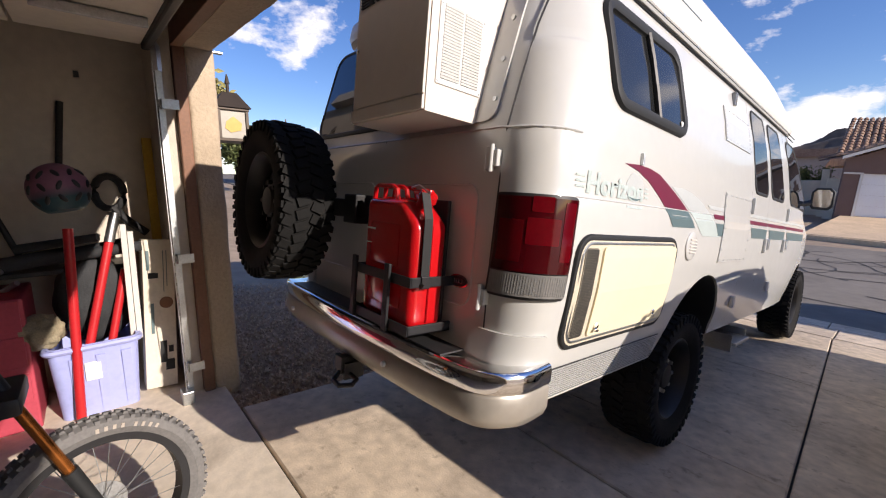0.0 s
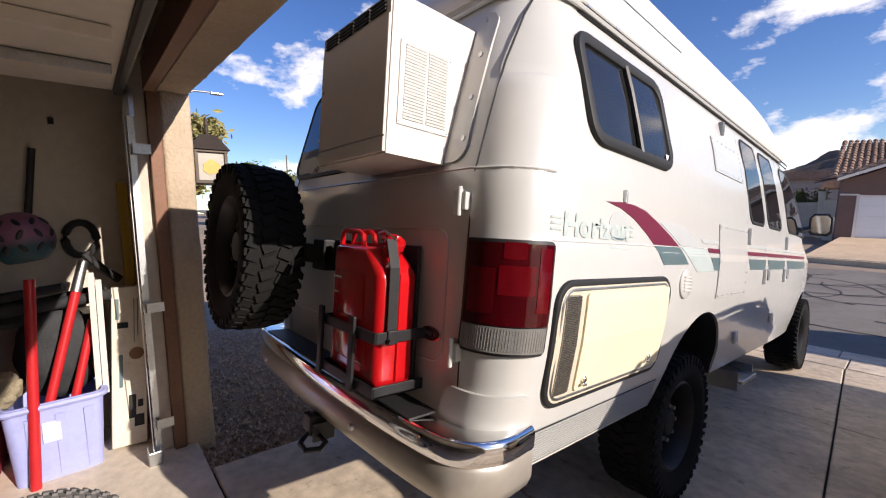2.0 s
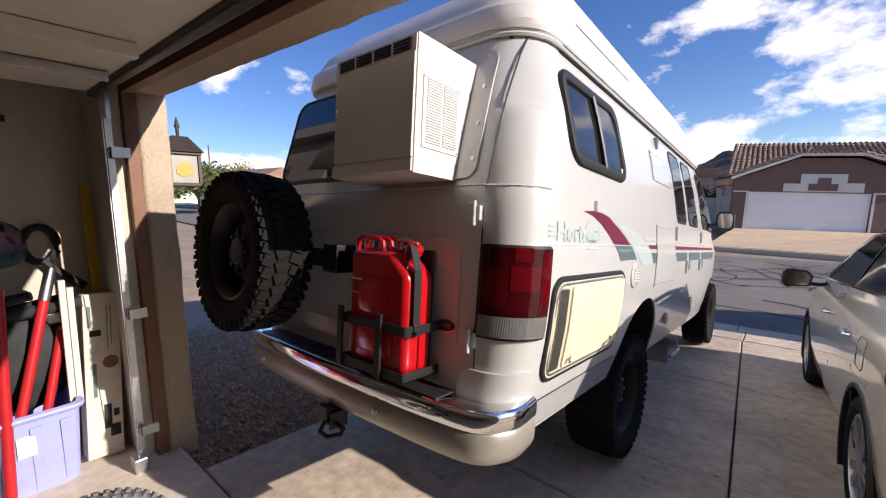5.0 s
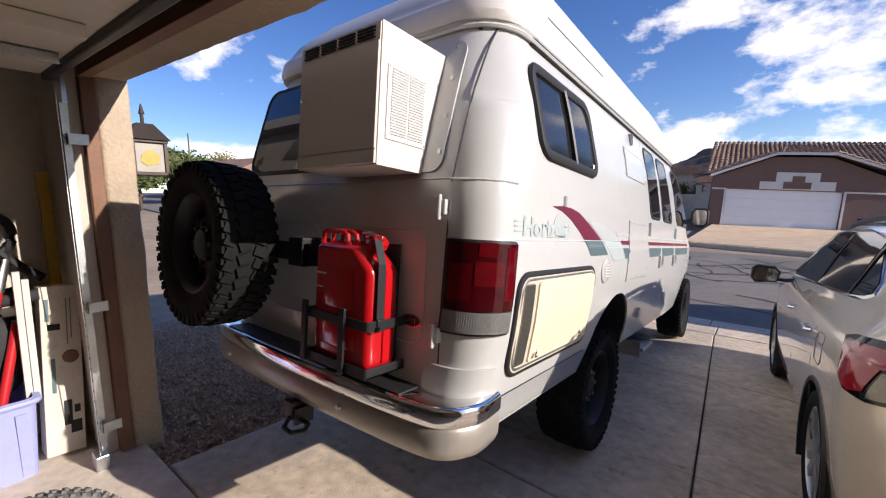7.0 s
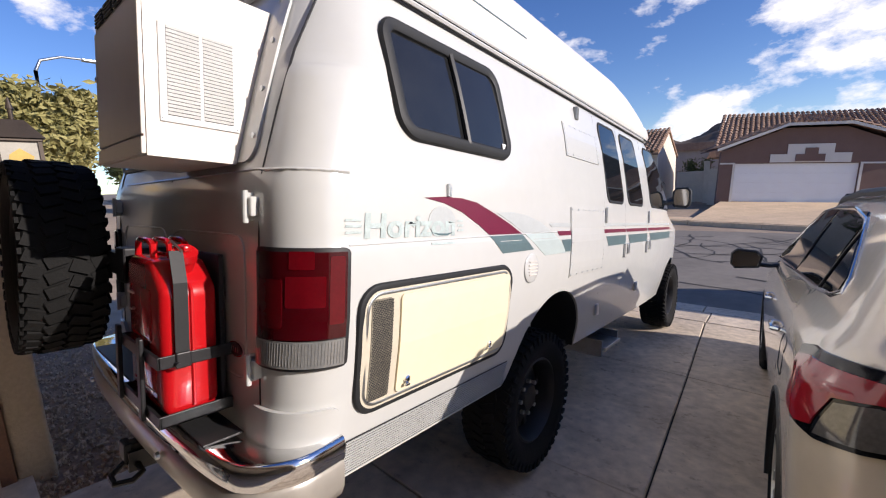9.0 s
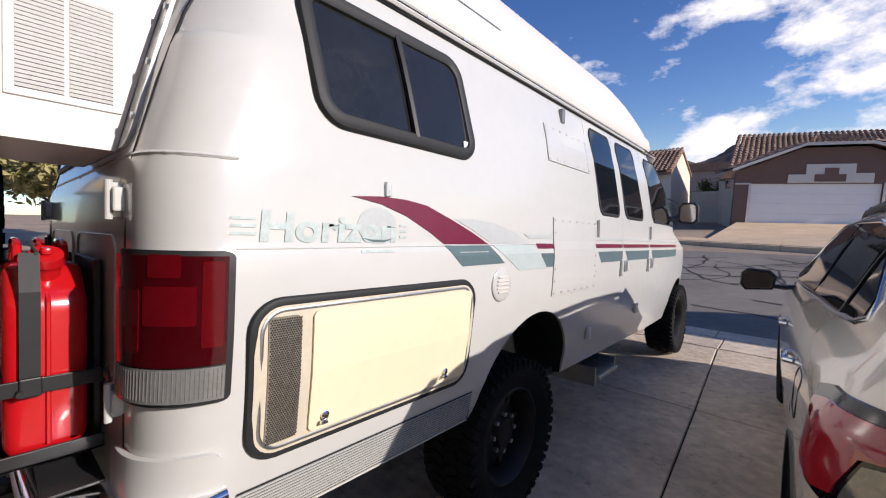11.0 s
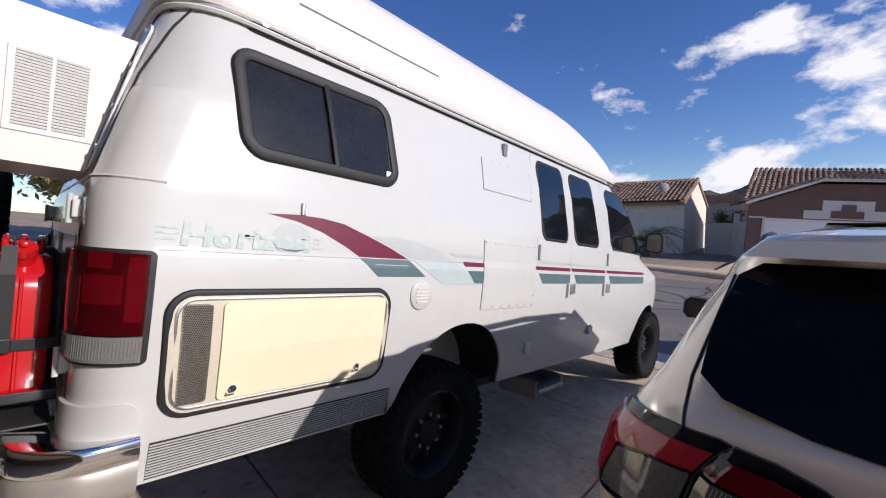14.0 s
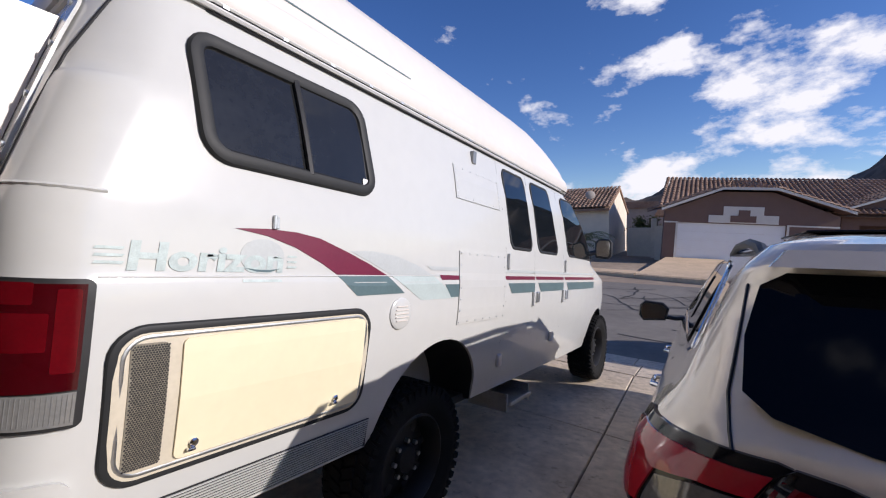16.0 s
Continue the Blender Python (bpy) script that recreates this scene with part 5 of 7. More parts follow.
def build_car():
    car = thing("parked_suv", "champagne metallic compact SUV parked beside the van", "car", CAR)
    zs = [.22, .26, .32, .4, .5, .6, .7, .78, .84, .88, .92, .95, 1.0, 1.05, 1.08, 1.1, 1.12, 1.15, 1.18, 1.22, 1.3, 1.4, 1.5, 1.53, 1.56, 1.59, 1.62, 1.64, 1.66, 1.675, 1.685]
    body = part("body", CS.mesh(zs), M_GOLD, car, "champagne metallic painted body")
    cuts = []
    for s in (-1, 1):
        for yc in (.96, 3.67):
            bm = bmesh.new()
            prism(bm, [(yc + .40 * math.cos(t * math.pi / 14), .35 + .40 * math.sin(t * math.pi / 14)) for t in range(28)], s * .62, s * 1.2, "X")
            cuts.append(bm)
    carve(body, cuts)
    for s in (-1, 1):
        for yc in (.96, 3.67):
            alloy(car, (s * .82, yc, .355), .355, .225, s)
            bm = bmesh.new()
            prev = None
            for t in range(-2, 17):
                a = t * math.pi / 14
                cur = [bm.verts.new((s * x, yc + r * math.cos(a), .35 + r * math.sin(a))) for x, r in ((.63, .392), (.944 - CS.taper(yc), .392), (.946 - CS.taper(yc), .415), (.93 - CS.taper(yc), .425))]
                if prev:
                    for q in range(3):
                        bm.faces.new((prev[q], prev[q + 1], cur[q + 1], cur[q]))
                prev = cur
            part("wheel_arch", bm, M_BLACK, car, "black plastic wheel arch", smooth=40)

    def L(bm):
        for v in bm.verts:
            v.co.x = -v.co.x
        return bm
    keep = lambda bm: bm
    for fl in (L, keep):
        # side glass
        poly = [(3.22, 1.13), (2.2, 1.165), (1.3, 1.195), (.92, 1.225), (.80, 1.26), (.82, 1.31), (1.0, 1.42), (1.25, 1.52), (1.7, 1.565), (2.2, 1.565), (2.6, 1.535), (2.85, 1.42)]
        bm = bmesh.new()
        CS.loop(bm, poly, .014, .0, flat=.6)
        w = part("side_glass", fl(bm), M_CHROME, car, "bright trim round the side windows", smooth=True)
        for a, b in ((2.12, 3.18), (1.22, 2.06), (.86, 1.17)):
            top = lambda y: min(1.555, 1.555 - max(0, y - 2.5) * .42 - max(0, 1.3 - y) * .55)
            bot = lambda y: 1.135 + (3.2 - y) * .036 + max(0, .95 - y) * .3
            n = 9
            ys = [a + (b - a) * i / n for i in range(n + 1)]
            pp = [(y, bot(y)) for y in ys] + [(y, max(top(y), bot(y) + .01)) for y in ys[::-1]]
            part("pane", fl(CS.sheet(pp, .006, .006, step=.08)), M_TINT, w, "dark window glass", smooth=True)
        for y in (2.09, 1.195):
            bm = bmesh.new()
            tube(bm, [CS.side(y - (z - 1.2) * .25, z, .006) for z in (1.215, 1.3, 1.40, 1.48)], .012, 6, flat=.5)
            part("window_pillar", fl(bm), M_BLACK, w, smooth=True)
        # door seams and handles
        for y, k in ((2.09, .0), (1.24, -.12), (3.12, .06)):
            part("door_seam", fl(seam([CS.side(y + k * (1.1 - z), z, -.003) for z in (.36, .6, .8, 1.0, 1.12)], .005)), M_BLACK, car)
        for y in (2.3, 1.42):
            p = CS.side(y, .955, .028)
            bm = bmesh.new()
            tube(bm, [p + Vector((-.03, -.085, 0)), p + Vector((0, -.07, 0)), p, p + Vector((0, .07, 0)), p + Vector((-.03, .085, 0))], .013, 8)
            part("door_handle", fl(bm), M_CHROME, car, "body-coloured handle with chrome end", smooth=True)
        # mirrors
        bm = bmesh.new()
        mirror_housing(bm, [(1.0, 1.075), (1.17, 1.06), (1.205, 1.10), (1.20, 1.19), (1.16, 1.225), (1.02, 1.215), (.975, 1.17)], 2.87, 3.0)
        mir = part("door_mirror", fl(bm), M_BLACK, car, "black door mirror", smooth=40)
        part("mirror_glass", fl(flat_panel([(1.01, 1.088), (1.165, 1.075), (1.188, 1.105), (1.184, 1.18), (1.155, 1.208), (1.03, 1.20), (.995, 1.165)], 2.866, 2.871)), M_CHROME, mir, "mirror glass")
        bm = bmesh.new()
        tube(bm, [(.86, 2.96, 1.10), (.93, 2.95, 1.09), (1.02, 2.93, 1.10)], .03, 8, flat=.6)
        part("mirror_foot", fl(bm), M_BLACK, mir, smooth=True)
        # tail lamps: body half and hatch half
        lamp = part("tail_lamp", fl(CS.sheet([(-.414, .945), (-.30, .915), (-.18, .895), (-.06, .905), (.0, .94), (.04, 1.0), (.09, 1.05), (.17, 1.082), (.06, 1.112), (-.10, 1.128), (-.26, 1.138), (-.414, 1.142)], .012, .012, "wrap", .025)), M_BLACKG, car, "wraparound tail lamp in a glossy black housing", smooth=True)
        part("red_lens", fl(CS.sheet([(-.408, 1.062), (-.30, 1.055), (-.20, 1.03), (-.165, .93), (-.10, .912), (-.04, .93), (.005, .97), (.05, 1.03), (.10, 1.066), (-.02, 1.096), (-.20, 1.106), (-.408, 1.112)], .018, .008, "wrap", .025)), M_REDC, lamp, "red lens", smooth=True)
        part("clear_lens", fl(CS.sheet([(-.408, .958), (-.30, .93), (-.18, .912), (-.21, 1.02), (-.30, 1.046), (-.408, 1.054)], .0175, .0075, "wrap", .025)), M_CLEARC, lamp, "clear lens", smooth=True)
        lamp = part("hatch_lamp", fl(CS.sheet([(-.745, 1.045), (-.66, .978), (-.59, .948), (-.50, .940), (-.4185, .942), (-.4185, 1.142), (-.50, 1.135), (-.59, 1.117), (-.68, 1.085)], .012, .012, "wrap", .025)), M_BLACKG, car, "inner half of the tail lamp on the hatch", smooth=True)
        part("red_lens", fl(CS.sheet([(-.725, 1.048), (-.60, 1.050), (-.425, 1.066), (-.425, 1.112), (-.52, 1.105), (-.60, 1.090), (-.68, 1.068)], .018, .008, "wrap", .025)), M_REDV, lamp, "dark red lens", smooth=True)
        part("clear_lens", fl(CS.sheet([(-.675, 1.022), (-.585, .972), (-.50, .957), (-.425, .957), (-.425, 1.058), (-.60, 1.042)], .017, .007, "wrap", .025)), M_CLEARC, lamp, "clear reversing lens", smooth=True)
        bm = bmesh.new()
        for k in range(9):
            tube(bm, [CS.point(-.432 - .0085 * k, z, .0172) for z in (.968, 1.01, 1.052)], .0012, 4)
        part("lens_ribs", fl(bm), M_STEEL, lamp)
        part("hatch_seam", fl(seam([CS.rear(.675, z, .001) for z in (.45, .6, .75, .88)] + [CS.rear(.685, z, .003) for z in (.95, 1.05, 1.135)] + [CS.rear(.69, z, .001) for z in (1.17, 1.24)] + [CS.rear(.69 - (z - 1.24) * .22, z, .001) for z in (1.3, 1.4, 1.5)], .0045)), M_BLACK, car)
        part("bumper_reflector", fl(CS.sheet([(-.62, .44), (-.28, .47), (-.26, .53), (-.62, .51)], .006, .005, "wrap", .05)), M_REDL, car, "dark red bumper reflector", smooth=True)
        # roof rail
        bm = bmesh.new()
        tube(bm, [(.575, .74, 1.575), (.578, .86, 1.618), (.58, 1.2, 1.645), (.575, 1.9, 1.65), (.565, 2.5, 1.62), (.56, 2.6, 1.60)], .02, 8)
        part("roof_rail", fl(bm), M_BLACK, car, "black roof rail", smooth=True)
    part("fuel_flap", L(seam([CS.side(a, b, .001) for a, b in rrect(.93, 1.12, .84, 1.0, .04)] + [CS.side(*rrect(.93, 1.12, .84, 1.0, .04)[0], .001)], .0018)), M_FRAME, car)
    # rear glass
    poly = [(-.665, 1.26), (-.61, 1.22), (-.45, 1.19), (-.2, 1.172), (.2, 1.172), (.45, 1.19), (.61, 1.22), (.665, 1.26), (.655, 1.38), (.615, 1.505), (.56, 1.54), (-.56, 1.54), (-.615, 1.505), (-.655, 1.38)]
    part("rear_window", CS.sheet(poly, .008, .008, "rear", .06), M_TINT2, car, "black privacy glass of the hatch", smooth=True)
    bm = CS.sheet([(-.60, 1.555), (.60, 1.555), (.56, 1.60), (-.56, 1.60)], .05, .05, "rear", .08)
    part("spoiler", bm, M_GOLD, car, "roof spoiler", smooth=40)
    part("lower_bumper", CS.sheet([(-.75, .24), (.75, .24), (.80, .40), (-.80, .40)], .012, .012, "rear", .08), M_BLACK, car, "black lower bumper", smooth=40)
    bm = bmesh.new()
    box(bm, -.42, .42, 1.05, 1.62, 1.682, 1.690, .003)
    part("sunroof", bm, M_TINT2, car, "dark glass sunroof")
    vs = bmesh.new()
    a = [vs.verts.new(p) for p in ((-.66, 3.24, 1.20), (.66, 3.24, 1.20), (.54, 2.56, 1.60), (-.54, 2.56, 1.60))]
    b = [vs.verts.new(v.co + Vector((0, .09, .06))) for v in a]
    vs.faces.new(a[::-1])
    vs.faces.new(b)
    for i in range(4):
        vs.faces.new((a[i], a[(i + 1) % 4], b[(i + 1) % 4], b[i]))
    part("windscreen", vs, M_TINT, car, "windscreen glass")
    bm = bmesh.new()
    prism(bm, [(.05, 1.68), (.22, 1.68), (.20, 1.70), (.07, 1.735)], -.02, .02, "X")
    ob = part("antenna_fin", bm, M_GOLD, car, "small roof antenna fin")
    ob.location = (0, .75, -.02)
    return car


suv = build_car()
# unseen second SUV, added only to throw a shade band over the driveway foot
shade_car = copy_thing(suv, pose(3.0, 8.2, STREET_Z + .002, 0, 0, -90))
shade_car["label"] = "unseen copy of the SUV, added to shade the driveway foot"

# ---- the garage round the camera ----
GX, GZ = -1.42, 0.37     # left edge of the opening, floor


def build_garage():
    bm = bmesh.new()
    box(bm, -2.2, 4.6, -7.0, -0.508, 0.25, GZ, 0.006)
    tagged(part("garage_floor", bm, M_CONCG), "smooth dusty concrete garage floor", "floor", kind="structure")
    # walls
    tagged(part("wall_west", B(-2.35, -2.15, -7.0, -0.62, 0.2, 3.2), M_GWALL), "shaded tan garage side wall", "wall", kind="structure")
    tagged(part("wall_south", B(-2.15, 4.6, -7.2, -7.0, 0.2, 3.2), M_GWALL), "plain back wall of the garage", "wall", kind="structure")
    tagged(part("wall_east", B(4.6, 4.8, -7.0, -0.4, 0.2, 3.2), M_GWALL), "plain garage side wall", "wall", kind="structure")
    bm = bmesh.new()
    box(bm, -2.6, 5.2, -7.4, -0.30, 3.2, 3.35)
    tagged(part("ceiling", bm, M_GWALL), "garage ceiling above the open door", "ceiling", kind="structure")
    # front piers in stucco with a rough rounded corner
    def pier(x0, x1):
        bm = bmesh.new()
        nz, rng = 34, random.Random(8)
        rings = []
        for k in range(nz + 1):
            z = 0.2 + 3.0 * k / nz
            ring = []
            for x, y in rrect(x0, x1, -0.57, -0.395, 0.025, 3):
                j = 0.006 * noise.noise((x * 9, y * 9, z * 6))
                ring.append(bm.verts.new((x + j, y + j, z)))
            rings.append(ring)
        for a, b in zip(rings, rings[1:]):
            for i in range(len(a)):
                bm.faces.new((a[i], a[(i + 1) % len(a)], b[(i + 1) % len(b)], b[i]))
        bm.faces.new(rings[0][::-1])
        bm.faces.new(rings[-1])
        return bm
    tagged(part("wall_pier", pier(-3.6, GX), M_STUCCO, smooth=50), "rough tan stucco pier beside the garage door", "wall", kind="structure")
    tagged(part("wall_pier", pier(3.75, 5.0), M_STUCCO, smooth=50), "rough tan stucco pier", "wall", kind="structure")
    # lintel: falls a little to the right
    bm = bmesh.new()
    rng = random.Random(2)
    n = 60
    secs = []
    for i in range(n + 1):
        x = GX - .3 + (3.9 - GX + .3) * i / n
        z0 = 2.735 - .053 * (x + 1.2)
        j = [0.008 * noise.noise((x * 14, q * 7, 3)) for q in range(4)]
        secs.append([bm.verts.new(p) for p in ((x, -.60, z0 + .05), (x, -.58, z0 + j[0]), (x, -.42, z0 + j[1]), (x, -.385, z0 + .03 + j[2]), (x, -.38, 3.2), (x, -.60, 3.2))])
    for a, b in zip(secs, secs[1:]):
        for i in range(6):
            bm.faces.new((a[i], a[(i + 1) % 6], b[(i + 1) % 6], b[i]))
    bm.faces.new(secs[0][::-1])
    bm.faces.new(secs[-1])
    tagged(part("lintel", bm, M_STUCCO, smooth=50), "rough stucco lintel over the garage opening", "lintel", kind="structure")
    # door frame in brown wood
    bm = bmesh.new()
    box(bm, GX - .14, GX + .012, -.64, -.572, GZ, 2.74, .004)
    tagged(part("trim", bm, M_JAMBW), "brown painted door jamb board", "trim", kind="structure")
    bm = bmesh.new()
    m = Matrix.Translation((-1.2, 0, 2.72)) @ Matrix.Rotation(radians(3), 4, "Y")
    box(bm, -.14, 5.0, -.66, -.602, -.01, .16, .004, m=m)
    tagged(part("trim", bm, M_JAMBW), "brown head board over the door", "trim", kind="structure")
    bm = bmesh.new()
    box(bm, -2.15, GX - .05, -.72, -.642, GZ, 3.2)
    tagged(part("wall_return", bm, M_GWALL), "shaded return wall behind the jamb", "wall", kind="structure")


def build_track():
    tr = thing("door_track", "galvanised vertical door track with bolted brackets", "door track")
    x, y = -1.385, -.745
    bm = bmesh.new()
    for a in ((x - .03, x + .03, y - .004, y), (x + .026, x + .03, y, y + .03), (x - .03, x - .026, y, y + .03)):
        box(bm, *a, GZ, 2.56)
    part("rail", bm, M_STEEL, tr, "galvanised steel channel")
    pts = [(x, y + .012, 2.56), (x, y + .012, 2.70), (x, y - .02, 2.76), (x, y - .10, 2.79), (x, -3.2, 2.80)]
    bm = bmesh.new()
    tube(bm, pts, .028, 6)
    part("curved_rail", bm, M_STEEL, tr, smooth=True)
    for z in (.62, 1.38, 2.36):
        bm = bmesh.new()
        box(bm, x + .01, x + .075, y + .004, y + .010, z - .03, z + .03)
        box(bm, x + .068, x + .075, y + .004, y + .10, z - .03, z + .03)
        br = part("bracket", bm, M_STEEL, tr)
        bm = bmesh.new()
        for dz in (-.015, .015):
            lathe(bm, [(y - .004, .003), (y + .0, .008), (y + .004, .008)], 8, "Y", (x + .04, 0, z + dz))
        part("bracket_bolt", bm, M_STEEL, br)
    bm = bmesh.new()
    for k in range(30):
        z = GZ + .05 + k * .07
        box(bm, x - .004, x + .004, y - .006, y - .003, z, z + .018)
    part("rail_slots", bm, M_BLACK, tr)["kind"] = "stuff"
    part("spring_cable", seam([(x + .07, y - .02, GZ + .05), (x + .07, y - .02, 2.6)], .003), M_STEEL, tr)
    bm = bmesh.new()
    box(bm, x - .01, x + .10, y - .05, y + .02, GZ, GZ + .09, .006)
    part("bottom_bracket", bm, M_STEEL, tr)


def build_door():
    door = thing("overhead_garage_door", "raised pale sectional garage door hanging overhead", "garage door")
    m0 = Matrix.Translation((-1.2, 0, 2.70)) @ Matrix.Rotation(radians(3), 4, "Y")
    for k in range(4):
        y1 = -.80 - k * .56
        bm = bmesh.new()
        box(bm, -.22, 5.0, y1 - .545, y1, 0, .045, .006, m=m0)
        part("panel", bm, M_DOORP, door, "pale door panel")
    bm = bmesh.new()
    for x in (1.0, 3.4):
        box(bm, x - .03, x + .03, -1.7, -.85, -.055, -.003, .004, m=m0)
    part("stile", bm, M_DOORP, door)
    bm = bmesh.new()
    box(bm, .35, .45, -1.25, -.83, -.014, -.003, .003, m=m0)
    box(bm, .43, .45, -1.25, -.83, -.05, -.003, .003, m=m0)
    hg = part("hinge_bracket", bm, M_STEEL, door, "perforated galvanised bracket")
    bm = bmesh.new()
    for i in range(6):
        lathe(bm, [(-.017, .008), (-.0135, .008)], 8, "Z", m0 @ Vector((.40, -.87 - i * .06, 0)))
    part("bracket_hole", bm, M_BLACK, hg)["kind"] = "stuff"
    bm = bmesh.new()
    box(bm, -.22, 5.0, -.80, -.755, -.03, .07, .01, m=m0)
    part("bottom_seal", bm, M_BLACK, door, "dark rubber bottom seal")


build_garage()
build_track()
build_door()


# ---- garage clutter ----
def build_tote():
    t = thing("storage_tote", "periwinkle blue plastic storage tote full of tools", "storage tote")
    y0, y1, x0, x1, z0, z1 = -1.44, -.98, -1.98, -1.53, GZ, .86
    bm = bmesh.new()
    lo = [bm.verts.new((x, y, z0)) for x, y in rrect(x0 + .03, x1 - .03, y0 + .03, y1 - .03, .05)]
    hi = [bm.verts.new((x, y, z1)) for x, y in rrect(x0, x1, y0, y1, .05)]
    inn = [bm.verts.new((x, y, z1)) for x, y in rrect(x0 + .012, x1 - .012, y0 + .012, y1 - .012, .045)]
    ind = [bm.verts.new((x, y, z0 + .01)) for x, y in rrect(x0 + .04, x1 - .04, y0 + .04, y1 - .04, .045)]
    n = len(lo)
    bm.faces.new(lo[::-1])
    bm.faces.new(ind)
    for a, b in ((lo, hi), (hi, inn), (inn, ind)):
        for i in range(n):
            bm.faces.new((a[i], a[(i + 1) % n], b[(i + 1) % n], b[i]))
    tub = part("tub", bm, M_BIN, t, "blue plastic tub", smooth=40)
    bm = bmesh.new()
    tube(bm, [(x, y, z1 - .02) for x, y in rrect(x0 - .008, x1 + .008, y0 - .008, y1 + .008, .05)], .018, 6, True)
    part("rim", bm, M_BIN, tub, smooth=True)
    for i in range(3):
        y = y0 + .10 + i * .13
        bm = bmesh.new()
        vs = [bm.verts.new(p) for p in ((x1 - .024, y, z0 + .02), (x1 - .024, y + .05, z0 + .02), (x1 + .008, y + .05, z1 - .08), (x1 + .008, y, z1 - .08))]
        vt = [bm.verts.new(v.co - Vector((.03, 0, 0))) for v in vs]
        bm.faces.new(vs)
        for q in range(4):
            bm.faces.new((vs[q], vt[q], vt[(q + 1) % 4], vs[(q + 1) % 4]))
        part("rib", bm, M_BIN, tub)
    part("paper_label", B(x1 - .004, x1 + .004, -1.27, -1.19, .62, .74), M_SIGN, t, "pale paper label")


def pole(name, p0, p1, r, m, label, cat, grip=None):
    t = thing(name, label, cat)
    bm = bmesh.new()
    rod(bm, p0, p1, r, n=14)
    part("shaft", bm, m, t, smooth=True)
    if grip:
        a, b = Vector(p0), Vector(p1)
        bm = bmesh.new()
        rod(bm, b - (b - a).normalized() * .02, b + (b - a).normalized() * grip, r * 1.15, r * 1.05, 14)
        part("grip", bm, M_STEEL, t, "worn steel end", smooth=True)
    return t


def build_clutter():
    build_tote()
    pole("red_post", (-1.50, -1.32, GZ), (-1.56, -1.255, 1.60), .026, M_TOOLRED, "tall red painted steel post leaning by the tote", "post")
    pole("jack_handle", (-1.62, -1.24, .80), (-1.72, -1.06, 1.50), .026, M_TOOLRED, "red floor jack handle with a steel grip", "handle", .18)
    pole("jack_handle", (-1.66, -1.12, .80), (-1.74, -1.0, 1.28), .024, M_TOOLRED, "short red steel handle in the tote", "handle", .0)
    for dy, h in ((0, 1.60), (.035, 1.55)):
        t = thing("timber_batten", "white painted timber batten standing in the tote", "timber")
        bm = bmesh.new()
        m = Matrix.Translation((-1.66, -1.0 + dy, .80)) @ Matrix.Rotation(radians(-1), 4, "X")
        box(bm, -.02, .02, -.016, .016, 0, h - .80, .002, m=m)
        part("batten", bm, M_HTRIM, t)
    # tall cardboard carton
    t = thing("carton", "tall white printed cardboard carton leaning behind the track", "carton")
    m = Matrix.Translation((-1.74, -.875, GZ + .02)) @ Matrix.Rotation(radians(-5), 4, "Y") @ Matrix.Rotation(radians(-4), 4, "X")
    part("carton_body", B(-.10, .10, -.09, .10, 0, 1.08, .004, m=m), M_CARD, t, "white printed cardboard")
    for a, b, c, d in ((-.05, -.03, .40, .62), (.0, .04, .18, .34), (.05, .08, .25, .30), (-.06, .0, .80, .84), (.03, .085, .12, .20), (-.07, -.05, .86, 1.0), (.03, .035, .70, 1.0), (.05, .055, .74, 1.0)):
        bm = B(.1005, .102, a, b, c, d, m=m)
        part("carton_print", bm, M_GREEN if b - a < .03 else M_FRAME, t)
    bm = bmesh.new()
    lathe(bm, [(.100, .042), (.103, .040)], 18, "X", (0, .045, .62))
    bmesh.ops.transform(bm, matrix=m, verts=bm.verts)
    part("carton_picture", bm, M_JAMBW, t)
    # helmet on top of the post
    t = thing("cycle_helmet", "pink and teal child's cycle helmet hung over the post", "helmet")
    bm = bmesh.new()
    bmesh.ops.create_uvsphere(bm, u_segments=32, v_segments=20, radius=1.0)
    for v in bm.verts:
        c = v.co
        v.co = 1.22 * Vector((c.x * .112, c.y * .120, max(c.z, -.82) * .128))
    top = part("helmet_shell", bm, M_PINKH, t, "moulded foam shell, pink above and teal below", smooth=True)
    for i, (a, b) in enumerate([(u, v) for v in (-.45, .05, .55) for u in (-1.15, -.6, -.05, .5, 1.05)]):
        bm = bmesh.new()
        d = Vector((math.cos(b) * math.cos(a), math.cos(b) * math.sin(a), math.sin(b)))
        p = 1.22 * Vector((d.x * .111, d.y * .119, d.z * .127))
        q = d.to_track_quat("Z", "Y").to_matrix().to_4x4()
        bmesh.ops.create_uvsphere(bm, u_segments=10, v_segments=6, radius=1.0, matrix=Matrix.Translation(p) @ q @ Matrix.Rotation(.5 * (-1) ** i, 4, "Z") @ Matrix.Diagonal((.013, .030, .010, 1)))
        part("vent_hole", bm, M_BLACK, top)
    t.matrix_basis = pose(-1.53, -1.265, 1.835, 8, -10, 6)
    # dark bag and jumble
    t = thing("tool_bag", "dark nylon bag slumped behind the tote", "bag")
    bm = bmesh.new()
    bmesh.ops.create_icosphere(bm, subdivisions=4, radius=1.0)
    for v in bm.verts:
        c = v.co
        j = .10 * noise.noise((c.x * 2, c.y * 2, c.z * 2)) + .03 * noise.noise((c.x * 7, c.y * 7, c.z * 7))
        v.co = Vector((c.x * .14, c.y * .22, c.z * .30)) * (1 + j)
    part("bag_body", bm, M_DARKBAG, t, smooth=True)
    t.matrix_basis = pose(-1.86, -1.17, 1.08, 4, 0, 0)
    t = thing("cloth_bundle", "crumpled tan cloth tied with a green cord", "cloth")
